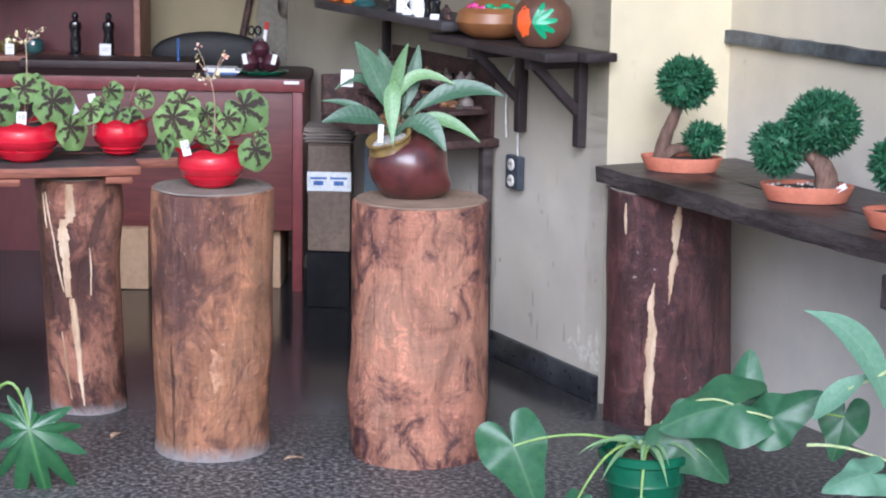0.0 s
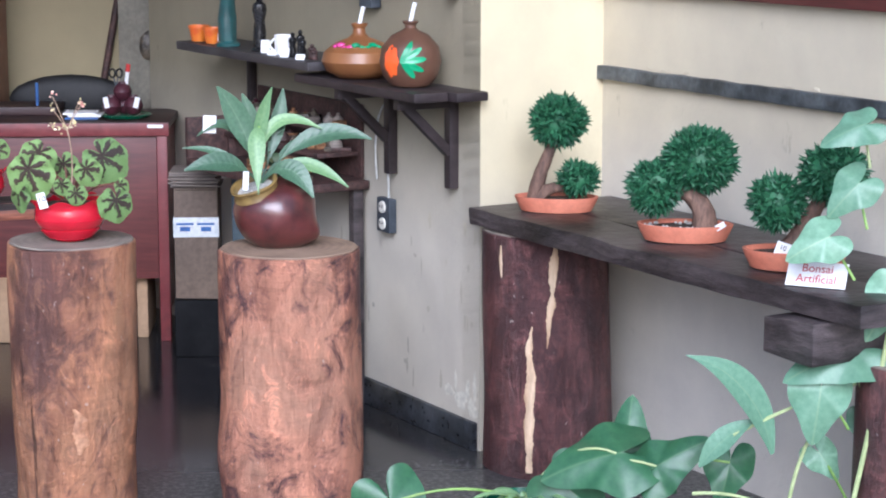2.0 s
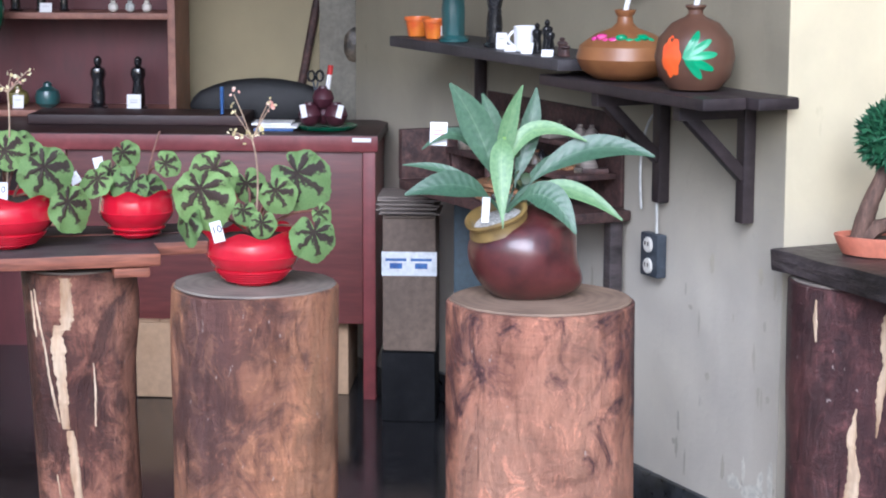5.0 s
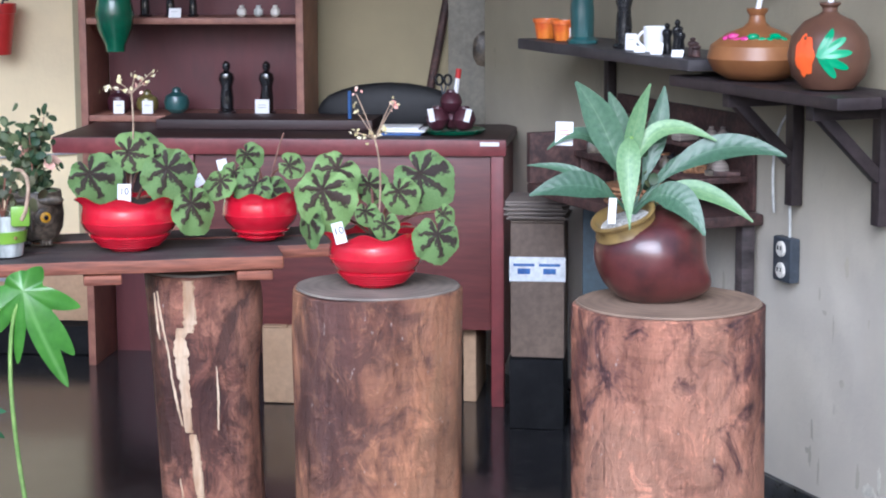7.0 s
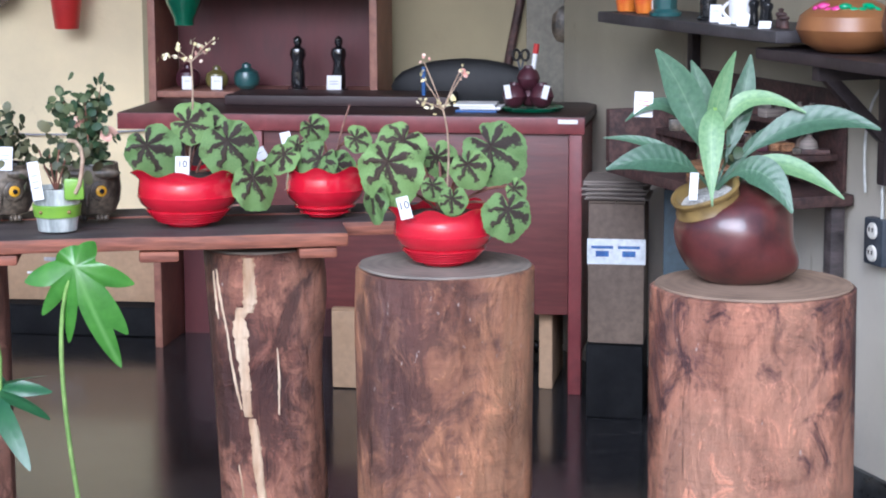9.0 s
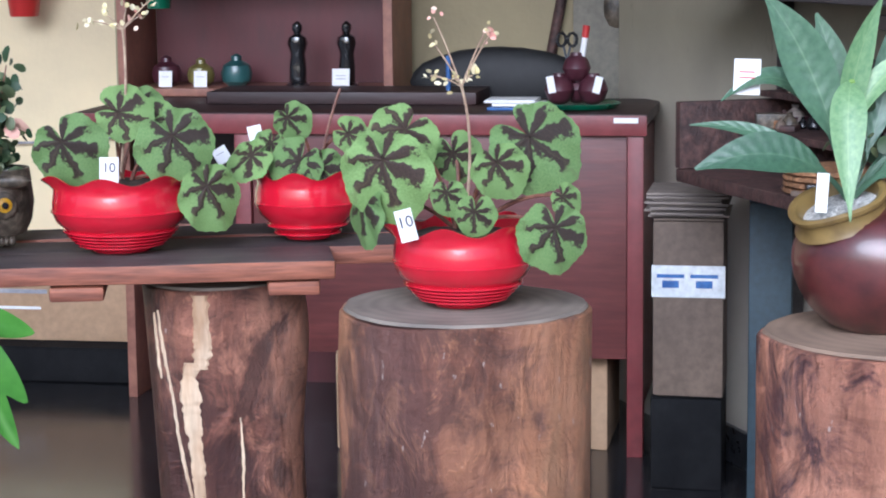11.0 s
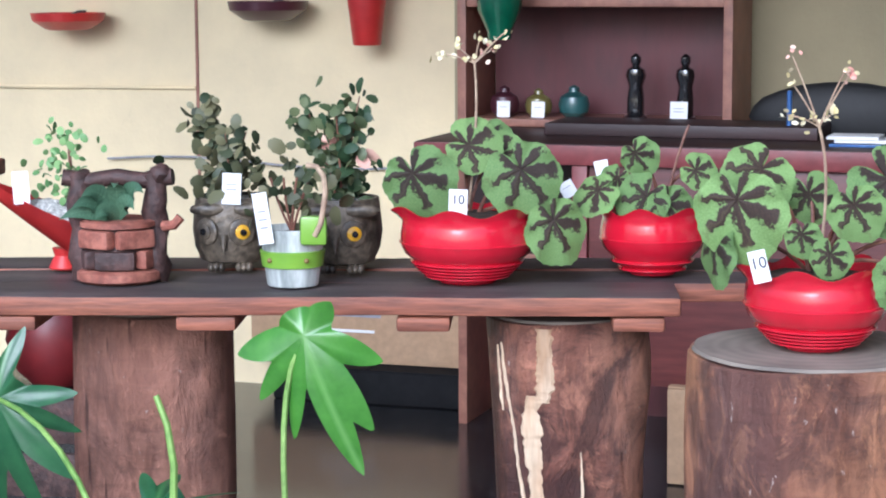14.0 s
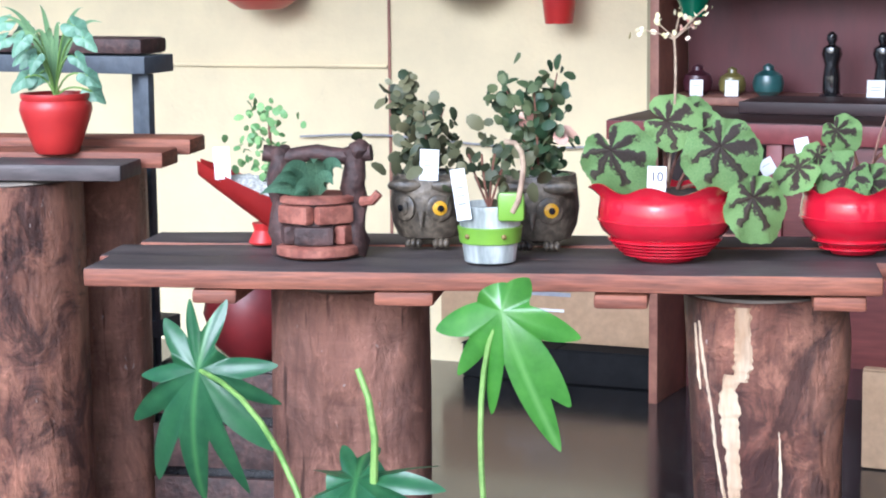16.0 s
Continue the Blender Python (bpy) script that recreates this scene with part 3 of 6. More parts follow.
LOBED_FORM = lobes_outline(0.20, [(0, 0.98, 13), (-14, 0.74, 17), (29, 0.68, 12), (58, 0.52, 15), (95, 0.46, 26), (-52, 0.52, 22), (-120, 0.24, 40)])
FAN_FORM = lobes_outline(0.27, [(0, 1.15, 12), (23, 1.2, 12), (-23, 1.05, 13), (-53, 0.82, 16), (-81, 0.68, 14), (-106, 0.62, 15), (-172, 0.55, 15), (-200, 0.53, 14), (128, 0.48, 17), (72, 0.50, 15), (46, 0.82, 12)])


BEGONIA = [mesh_of(polar_leaf(begonia_outline(s), 7, 86, 0.16, 0.05, 7, 0.0, s), "leaf", "begonia") for s in (0.0, 1.3, 2.6, 4.1)]
HEART = {k: [mesh_of(polar_leaf(heart_outline(w, p), 8, 64, 0.12, 0.07, 5, 0.16, s, 0.12), "leaf", k) for s, w, p in ((0, 0.60, 1.30), (2, 0.54, 1.38))] for k in ("heart", "heartlite")}
FAN = mesh_of(polar_leaf(FAN_FORM, 9, 240, 0.22, 0.05, 7, 0.0, 0.5, 0.18), "leaf", "fan")
LOBED = mesh_of(polar_leaf(LOBED_FORM, 9, 220, 0.16, 0.035, 5, 0.06, 0.7, 0.10), "leaf", "lobed")


def lance_leaf(base, ctrl, tip, width, face=(0, -1, 0.3), n=16, neck=0.0):
    """A long strap of a leaf along a bend, folded at its midrib."""
    bm = bmesh.new()
    uv = bm.loops.layers.uv.new("UVMap")
    pts = curve_pts(base, ctrl, tip, n)
    rows, flat = [], {}
    for k, p in enumerate(pts):
        t = k / n
        d = (pts[min(k + 1, n)] - pts[max(k - 1, 0)]).normalized()
        nor = Vector(face)
        side = d.cross(nor).normalized()
        up = side.cross(d)
        q = max(0.0, (t - neck) / (1 - neck))
        w = width * max(0.03 if t > 0.5 else 0.13, math.sin(math.pi * min(1.0, q * 0.96 + (0.0 if neck else 0.04)) ** 0.92) ** 1.15)
        row = []
        for s in (-1, -0.55, 0, 0.55, 1):
            v = bm.verts.new(p + side * (s * w * 0.5) + up * (abs(s) * w * 0.12 + 0.02 * w * math.sin(t * 9 + s)))
            flat[v] = (s * 0.5, t * 4)
            row.append(v)
        rows.append(row)
    for p, q in zip(rows, rows[1:]):
        for i in range(4):
            bm.faces.new((p[i], p[i + 1], q[i + 1], q[i]))
    for f in bm.faces:
        for l in f.loops:
            l[uv].uv = flat[l.vert]
    return bm


def tufts(bm, c, r, count, size, rnd, squash=(1, 1, 1), width=0.35, out=0.75):
    """Short blades all over a ball."""
    for _ in range(count):
        d = Vector((rnd.gauss(0, 1), rnd.gauss(0, 1), rnd.gauss(0, 1))).normalized()
        p = Vector(c) + Vector((d.x * squash[0], d.y * squash[1], d.z * squash[2])) * r * rnd.uniform(0.84, 1.0)
        g = (d * out + Vector((rnd.gauss(0, 0.4), rnd.gauss(0, 0.4), rnd.gauss(0, 0.4)))).normalized()
        s = g.orthogonal().normalized()
        s.rotate(Matrix.Rotation(rnd.uniform(0, 6.28), 3, g))
        w = s.cross(g)
        L = size * rnd.uniform(0.7, 1.3)
        a = bm.verts.new(p - s * L * width)
        b2 = bm.verts.new(p + s * L * width)
        e = bm.verts.new(p + g * L * 0.55 + w * L * width * 0.7)
        t = bm.verts.new(p + g * L)
        bm.faces.new((a, b2, e))
        bm.faces.new((a, e, t))
        bm.faces.new((e, b2, t))


def leaflets(bm, pts, size, rnd, spread=0.02, up=0.3):
    """Small oval leaves strewn round points."""
    for p in pts:
        c = Vector(p) + Vector((rnd.gauss(0, spread), rnd.gauss(0, spread), rnd.gauss(0, spread)))
        nrm = Vector((rnd.gauss(0, 0.6), -0.7 + rnd.gauss(0, 0.5), up + rnd.gauss(0, 0.5))).normalized()
        t = nrm.orthogonal().normalized()
        t.rotate(Matrix.Rotation(rnd.uniform(0, 6.28), 3, nrm))
        s = t.cross(nrm)
        L = size * rnd.uniform(0.6, 1.25)
        ring = [bm.verts.new(c + t * L * math.cos(a) * 0.62 + s * L * math.sin(a) * 0.45 - nrm * L * 0.12 * abs(math.cos(a))) for a in (6.283 * i / 8 for i in range(8))]
        mid = bm.verts.new(c + nrm * L * 0.06)
        for i in range(8):
            bm.faces.new((mid, ring[i], ring[(i + 1) % 8]))


def tag_card(parent, x, y, z, w, h, lean=10.0, roll=0.0, text="", ink="greyink", bars=0, yaw=0.0):
    """A white price card; its writing is text or plain bars."""
    m = pose(x, y, z, 0, roll, yaw) @ pose(0, 0, 0, -lean, 0, 0)
    card = part("price_tag", slab(-w / 2, w / 2, -0.0006, 0.0006, 0, h, 0), "white", parent, "white paper price tag", m)
    if text:
        cu = bpy.data.curves.new("writing", "FONT")
        cu.body, cu.size, cu.align_x, cu.extrude = text, h * 0.5, "CENTER", 0.0002
        cu.materials.append(M["ink" if ink == "greyink" else ink])
        t = new("writing", cu)
        t.parent = card
        t.matrix_basis = pose(0, -0.0012, h * 0.45, 90, 0, 0)
    for k in range(bars):
        part("writing", slab(-w * 0.3, w * 0.28, -0.0012, -0.0008, h * (0.62 - 0.16 * k), h * (0.655 - 0.16 * k), 0), ink, card)
    return card


# ---- plan of the walls ----
PC = Vector((0.468, 0.69, 0))
U = Vector((0.47, -0.883, 0)).normalized()
N = Vector((-U.y, U.x, 0))
WALL_TURN = math.degrees(math.atan2(U.y, U.x))


def wp(u, n, z=0.0):
    return PC + U * u + N * n + Vector((0, 0, z))


def wall(name, a, b, z0, z1, thick, material, label):
    """A wall whose face runs from a to b, its thickness to the left of that way."""
    a, b = Vector((a[0], a[1], 0)), Vector((b[0], b[1], 0))
    d = b - a
    L = d.length
    m = Matrix.Translation((a.x, a.y, 0)) @ Matrix.Rotation(math.atan2(d.y, d.x), 4, "Z")
    bm = bmesh.new()
    block(bm, 0, L, 0, thick, z0, z1)
    return solo(name, bm, material, label, "wall", m, kind="structure", smooth=False)


# Ground outside is out of view; its pale tone bounces light indoors.
ground = bmesh.new()
bmesh.ops.create_grid(ground, x_segments=2, y_segments=2, size=400)
solo("ground", ground, "ground", "unseen ground outside, pale to bounce light into the shop", "ground", pose(0, 0, -0.06), kind="structure")
fl = bmesh.new()
block(fl, -6.0, 4.0, -0.9, 4.2, -0.12, 0.0)
solo("floor", fl, "floor", "polished black terrazzo floor with grey chips", "floor", kind="structure", smooth=False)
BACK = 3.05
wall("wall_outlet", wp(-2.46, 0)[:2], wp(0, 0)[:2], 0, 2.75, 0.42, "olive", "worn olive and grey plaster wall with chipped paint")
corner = wp(0, 0.425)
wall("wall_pier", wp(0.003, 0)[:2], wp(0.003, 0.425)[:2], 0, 2.75, 0.10, "cream", "pale yellow painted pier of the wall")
wall("wall_right", wp(0, 0.425)[:2], wp(2.3, 0.425)[:2], 0, 2.75, 0.2, "greywall", "cream and grey plaster wall with flaking paint")
wall("wall_back", (-6.0, BACK), (0.6, BACK), 0, 2.75, 0.15, "yellow", "bright yellow painted back wall of the shop")
# Assumed ceiling, out of view; its front edge is set to shade the room.
cl = bmesh.new()
block(cl, -6.2, 3.2, 0.0, 4.2, 2.75, 2.85)
solo("ceiling", cl, "ceil", "assumed plain ceiling, out of view, shading the room", "ceiling", kind="structure", smooth=False)
# Added unseen lintel: cuts high sky and sun to darken the back.
lt = bmesh.new()
block(lt, -6.2, 1.35, -0.14, -0.005, 2.46, 2.85)
solo("wall_lintel", lt, "cream", "added lintel, out of view, that keeps light off the back wall", "wall", kind="structure", smooth=False)
# skirting along the worn wall
sk = bmesh.new()
block(sk, -2.2, -0.005, -0.018, -0.002, 0, 0.085, 0.004)
solo("baseboard", sk, "base", "black scuffed skirting along the wall foot", "baseboard", Matrix.Translation(PC) @ Matrix.Rotation(radians(WALL_TURN), 4, "Z"), kind="structure")
md = bmesh.new()
block(md, 0.0, 2.25, -0.022, -0.002, 0, 0.042, 0.005)
bmesh.ops.subdivide_edges(md, edges=[e for e in md.edges if e.calc_length() > 2], cuts=60)
for v in md.verts:
    q = noise.noise_vector(v.co * 9)
    v.co += Vector((0, q.y * 0.003, q.z * 0.004))
solo("trim", md, "mould", "dark slate dado moulding with worn paint", "moulding", Matrix.Translation(corner + Vector((0, 0, 1.084))) @ Matrix.Rotation(radians(WALL_TURN), 4, "Z"), kind="structure")
# cracked plaster lumps round the moulding's end
ch = bmesh.new()
rnd = random.Random(4)
for k in range(60):
    ball(ch, (rnd.uniform(0, 1.4) ** 1.6, -0.001, 1.121 + rnd.uniform(-0.006, 0.012)), rnd.uniform(0.003, 0.009), 1, (1.8, 0.25, 0.7), 0.6, k)
solo("plaster_crust", ch, "greywall", "crumbling plaster along the top of the moulding", "plaster", Matrix.Translation(corner) @ Matrix.Rotation(radians(WALL_TURN), 4, "Z"), kind="structure")
# dark door frame in the back
jb = bmesh.new()
block(jb, -0.815, -0.655, 2.93, 3.045, 0, 2.5, 0.004)
solo("door_frame", jb, "jamb", "dull grey-brown door frame in the back wall", "door frame", kind="structure")
# Thin sheet over the back wall, carrying the painted shade.
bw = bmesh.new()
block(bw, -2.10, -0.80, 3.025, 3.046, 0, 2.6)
solo("wall_panel", bw, "panel", "olive painted stretch of the back wall, shade put into its colour", "wall", kind="structure")
dp = bmesh.new()
ball(dp, (-0.70, 2.925, 1.03), 0.045, 2, (0.8, 0.3, 1.3), 0.1)
solo("wall_plaque", dp, "owl", "small brown plaque fixed to the door frame", "plaque")
for k, (x, z) in enumerate(((-2.906, 0.0),)):
    gr = bmesh.new()
    block(gr, x - 0.004, x + 0.004, BACK - 0.006, BACK - 0.001, 0.0, 2.7)
    solo("trim", gr, "cabedge", "thin upright joint in the yellow wall", "trim", kind="structure")


# ---- logs ----
def log(name, x, y, r0, r1, h, bark, label, seed, lean=(0, 0), bumps=(), cut="cut", group="log stands", oval=1.0, rz=0):
    t = thing(name, x, y, 0, label, "log stand", rz, group)

    def wave(a, k, r, z):
        f = z / h
        q = 1 + 0.030 * noise.noise(Vector((math.cos(a) * 1.3 + seed, math.sin(a) * 1.3, z * 2.2)))
        q += 0.018 * noise.noise(Vector((math.cos(a) * 5 + seed, math.sin(a) * 5, z * 1.6)))
        q += 0.005 * noise.noise(Vector((math.cos(a) * 16 + seed, math.sin(a) * 16, z * 5)))
        for ba, bz, amp, sa, sz in bumps:
            da = math.atan2(math.sin(a - radians(ba)), math.cos(a - radians(ba)))
            q += amp * math.exp(-(da / sa) ** 2 - ((z - bz) / sz) ** 2)
        return r * q, z + (0.006 * noise.noise(Vector((math.cos(a), math.sin(a), seed))) if f > 0.9 else 0)

    prof = [(r0 + (r1 - r0) * k / 28, h * k / 28) for k in range(29)]
    prof += [(r1 * 0.985, h + 0.003)]
    bm = lathe(prof, 72, None, wave)
    for v in bm.verts:
        f = v.co.z / h
        v.co.x = v.co.x * oval + lean[0] * f
        v.co.y += lean[1] * f
    part("trunk", bm, bark, t)
    top = lathe([(r1 * 0.97, h + 0.004), (r1 * 0.95, h + 0.008), (r1 * 0.5, h + 0.008), (0.0005, h + 0.0075)], 72, None, lambda a, k, r, z: (wave(a, k, r, h)[0], z))
    for v in top.verts:
        v.co.x = v.co.x * oval + lean[0]
        v.co.y += lean[1]
    part("cut_face", top, cut, t, "sawn top with growth rings")
    return t, wave


def sap_streak(t, wave, r0, r1, h, spans, lean=(0, 0), seed=0.0, proud=0.0025, mat="sap", label="pale bared sapwood streak"):
    """Pale sapwood bared along the trunk: spans of (angle, height, half width in metres), joined upwards."""
    bm = bmesh.new()
    rows = []
    n = 120
    for k in range(n + 1):
        f = k / n * (len(spans) - 1)
        i = min(int(f), len(spans) - 2)
        a, z, w = (spans[i][c] + (spans[i + 1][c] - spans[i][c]) * (f - i) for c in range(3))
        r = r0 + (r1 - r0) * z / h
        w *= 1 + 0.45 * noise.noise(Vector((seed, z * 22, 0))) + 0.30 * noise.noise(Vector((seed, z * 130, 3)))
        a += 2.2 * noise.noise(Vector((seed + 5, z * 12, 0))) + 0.6 * noise.noise(Vector((seed + 5, z * 75, 0)))
        row = []
        for s in (-1, -0.6, 0, 0.6, 1):
            aa = radians(a) + s * w / r
            rr = wave(aa, 0, r, z)[0] + 0.0015 * noise.noise(Vector((aa * 40, z * 60, seed))) + (proud if abs(s) < 1 else -0.002)
            row.append(bm.verts.new((rr * math.cos(aa) + lean[0] * z / h, rr * math.sin(aa) + lean[1] * z / h, z)))
        rows.append(row)
    for p, q in zip(rows, rows[1:]):
        for i in range(4):
            bm.faces.new((p[i], p[i + 1], q[i + 1], q[i]))
    part("bared_sapwood", bm, mat, t, label)


lily_log, _ = log("log_stand", -0.064, 0.15, 0.187, 0.187, 0.705, "lily", "thick rosy peeled log stand with mottled bark", 1.0, (0.0, 0), ((200, 0.16, 0.10, 0.5, 0.09), (250, 0.05, 0.05, 0.9, 0.1)))
red_log, wv1 = log("log_stand", -0.640, 0.15, 0.166, 0.166, 0.728, "amber", "amber brown peeled log stand with grey foot", 3.0, (0.004, 0), ((350, 0.12, -0.05, 0.7, 0.14), (190, 0.10, -0.05, 0.7, 0.12), (355, 0.30, 0.025, 0.5, 0.08), (185, 0.62, 0.03, 0.5, 0.10)), "cut2")
sap_streak(red_log, wv1, 0.166, 0.166, 0.728, [(281, 0.195, 0.010), (284, 0.225, 0.026), (280, 0.255, 0.024), (284, 0.285, 0.020), (277, 0.318, 0.005)], (0.004, 0), 11.0, 0.0015, "rawwood", "raw orange patch where the bark came off")
bench_log, wv = log("log_stand", -1.060, 0.55, 0.112, 0.118, 0.690, "dusk", "slim dark red log leg with a pale split", 5.0, (-0.030, 0), ((10, 0.62, 0.16, 0.45, 0.12), (160, 0.3, 0.03, 0.6, 0.2)), "cut2")
BL = (wv, 0.112, 0.118, 0.69)
sap_streak(bench_log, *BL, [(272, 0.688, 0.015), (271, 0.60, 0.017), (268, 0.575, 0.016)], (-0.03, 0), 1.0)
sap_streak(bench_log, *BL, [(262, 0.585, 0.017), (258, 0.56, 0.020), (259, 0.50, 0.018), (261, 0.42, 0.013), (262, 0.355, 0.010)], (-0.03, 0), 1.6)
sap_streak(bench_log, *BL, [(266, 0.352, 0.012), (267, 0.28, 0.013), (270, 0.20, 0.012), (272, 0.11, 0.008), (273, 0.03, 0.003)], (-0.03, 0), 2.0)
sap_streak(bench_log, *BL, [(233, 0.66, 0.002), (237, 0.60, 0.004), (243, 0.53, 0.002), (249, 0.44, 0.004), (254, 0.37, 0.002)], (-0.03, 0), 3.0)
sap_streak(bench_log, *BL, [(228, 0.655, 0.001), (229, 0.60, 0.004), (232, 0.555, 0.001)], (-0.03, 0), 4.0)
sap_streak(bench_log, *BL, [(296, 0.50, 0.001), (296, 0.44, 0.003), (295, 0.36, 0.002)], (-0.03, 0), 5.0)
sap_streak(bench_log, *BL, [(247, 0.25, 0.001), (250, 0.15, 0.005), (254, 0.05, 0.003)], (-0.03, 0), 6.5)
wide_log, _ = log("log_stand", -1.735, 0.43, 0.131, 0.126, 0.690, "rose", "broad pale rosy log leg under the bench", 7.0, cut="cut2")
right_c = wp(0.205, 0.110)
right_log, wv3 = log("log_stand", right_c.x, right_c.y, 0.190, 0.178, 0.682, "plum", "dark plum red log leg with pale cracks", 9.0, (-0.015, 0), ((250, 0.35, 0.02, 0.5, 0.1),), "cut2")
sap_streak(right_log, wv3, 0.190, 0.178, 0.682, [(275, 0.675, 0.010), (272, 0.60, 0.016), (270, 0.53, 0.006), (270, 0.50, 0.015), (267, 0.43, 0.006), (266, 0.38, 0.002)], (-0.015, 0), 6.0)
sap_streak(right_log, wv3, 0.190, 0.178, 0.682, [(252, 0.44, 0.002), (251, 0.38, 0.010), (250, 0.26, 0.017), (249, 0.14, 0.016), (249, 0.02, 0.010)], (-0.015, 0), 7.0)
sap_streak(right_log, wv3, 0.190, 0.178, 0.682, [(222, 0.66, 0.003), (222, 0.61, 0.006), (222, 0.57, 0.002)], (-0.015, 0), 8.0)
big_log, _ = log("log_stand", -2.555, 0.60, 0.175, 0.170, 0.808, "dusk", "big dark log leg under the side bench", 11.0, cut="cut2")
big_log2, _ = log("log_stand", -2.515, 0.885, 0.105, 0.10, 0.808, "rose", "second log leg behind under the side bench", 12.0, cut="cut2")

# ---- plank bench on the logs ----
BR = math.degrees(math.atan2(0.443 - 0.105, -0.880 + 2.030))
bench = thing("plank_bench", -0.880, 0.447, -0.002, "long bench of reddish boards lying on logs", "bench", BR)
part("board", rough_board(-1.198, 0, 0.0, 0.150, 0.716, 0.745, 30, 0.003, 1), ["benchtop", "bench"], bench)
for ob in [bench.children[-1]]:
    for f in ob.data.polygons:
        f.material_index = 0 if f.normal.z > 0.6 else 1
part("board", rough_board(-1.22, 0.18, 0.156, 0.285, 0.714, 0.743, 30, 0.003, 2), ["benchtop", "bench"], bench)
part("board", rough_board(-1.19, 0.24, 0.291, 0.415, 0.716, 0.746, 30, 0.003, 3), ["benchtop", "bench"], bench)
for ob in bench.children:
    for f in ob.data.polygons:
        f.material_index = 0 if f.normal.z > 0.6 else 1
for x0, x1 in ((-0.10, -0.022), (-0.42, -0.34), (-0.75, -0.66), (-1.03, -0.96)):
    part("cleat", rough_board(x0, x1, 0.006, 0.40, 0.692, 0.714, 8, 0.002, x0), "bench", bench, "cross cleat of orange brown wood")

# ---- side bench with the red pot ----
side = thing("side_bench", -2.285, 0.72, -0.075, "dark reddish plank side bench on a big log", "bench", 14)
part("board", rough_board(-0.95, 0.00, -0.17, -0.05, 0.895, 0.925, 20, 0.003, 5), "benchtop", side)
part("board", rough_board(-0.95, 0.035, -0.04, 0.06, 0.905, 0.935, 20, 0.003, 6), "bench", side)
part("board", rough_board(-0.95, 0.055, 0.07, 0.17, 0.920, 0.950, 20, 0.003, 7), "bench", side)

# ---- right plank along the wall ----
mR = Matrix.Translation(PC) @ Matrix.Rotation(radians(WALL_TURN), 4, "Z")
plank = thing("wall_plank", PC.x, PC.y, 0, "long charred black plank shelf along the wall", "shelf", WALL_TURN)
part("board", rough_board(0.065, 1.72, -0.075, 0.13, 0.692, 0.745, 60, 0.009, 8), "char", plank)
part("board", rough_board(0.075, 1.75, 0.138, 0.41, 0.695, 0.744, 40, 0.005, 9), "char", plank)
part("support_beam", rough_board(1.44, 1.60, -0.11, 0.40, 0.592, 0.684, 14, 0.016, 10), "char", plank, "rough dark beam end carrying the plank")
far_c = wp(1.62, 0.16)
far_log, _ = log("log_stand", far_c.x, far_c.y, 0.12, 0.115, 0.572, "plum", "dark log leg at the plank's far end", 15.0, cut="cut2")


# ---- wall shelf with brackets ----
def bracket(parent, u):
    br = part("bracket", slab(u - 0.017, u + 0.017, -0.034, -0.003, 0.770, 1.042, 0.004), "shelf", parent, "dark wooden triangle bracket")
    part("arm", slab(u - 0.016, u + 0.016, -0.205, -0.036, 1.010, 1.041, 0.003), "shelf", br)
    d = bmesh.new()
    block(d, -0.014, 0.014, -0.014, 0.014, 0, 0.225, 0.003, Matrix.Translation((u, -0.028, 0.877)) @ Matrix.Rotation(radians(46), 4, "X"))
    part("brace", d, "shelf", br)


near = thing("wall_shelf", PC.x, PC.y, 0, "dark plank wall shelf on wooden brackets", "shelf", WALL_TURN)
part("board", rough_board(-0.75, 0.015, -0.225, -0.115, 1.043, 1.070, 16, 0.002, 11), "shelf", near)
part("board", rough_board(-0.80, 0.055, -0.110, -0.004, 1.043, 1.070, 16, 0.002, 12), "shelf", near)
for u in (-0.13, -0.50):
    bracket(near, u)
farshelf = thing("wall_shelf", PC.x, PC.y, 0, "long grey wooden wall shelf further in", "shelf", WALL_TURN)
part("board", rough_board(-1.64, -0.62, -0.24, -0.004, 1.085, 1.114, 20, 0.002, 13), "shelfgrey", farshelf)
part("prop", slab(-1.515, -1.488, -0.03, -0.003, 0.80, 1.084, 0.003), "shelf", farshelf)

# ---- socket ----
sock = thing("wall_socket", PC.x, PC.y, 0, "grey metal socket box with two ivory outlets", "socket", WALL_TURN)
part("plate", slab(-0.572, -0.490, -0.030, -0.002, 0.582, 0.690, 0.006), "steel", sock)
for z in (0.636 - 0.026, 0.636 + 0.026):
    o = lathe([(0.0005, 0), (0.019, 0), (0.019, 0.004), (0.017, 0.006), (0.0005, 0.006)], 24)
    part("outlet", o, "ivory", sock, "ivory outlet", pose(-0.53, -0.030, z, 90, 0, 0))
    for dx in (-0.007, 0.007):
        part("slot", slab(-0.53 + dx - 0.0018, -0.53 + dx + 0.0018, -0.0375, -0.0365, z - 0.002, z + 0.008, 0), "black", sock)
cab = thing("power_cable", PC.x, PC.y, 0, "pale cable running down to the socket", "cable", WALL_TURN)
part("cord", tube(curve_pts((-0.52, -0.014, 0.690), (-0.50, -0.03, 0.9), (-0.53, -0.02, 0.985), 12), 0.0035), "cable", cab)
part("cord", tube(curve_pts((-0.53, -0.02, 0.985), (-0.60, -0.03, 0.93), (-0.60, -0.012, 0.74), 12), 0.003), "cable", cab)


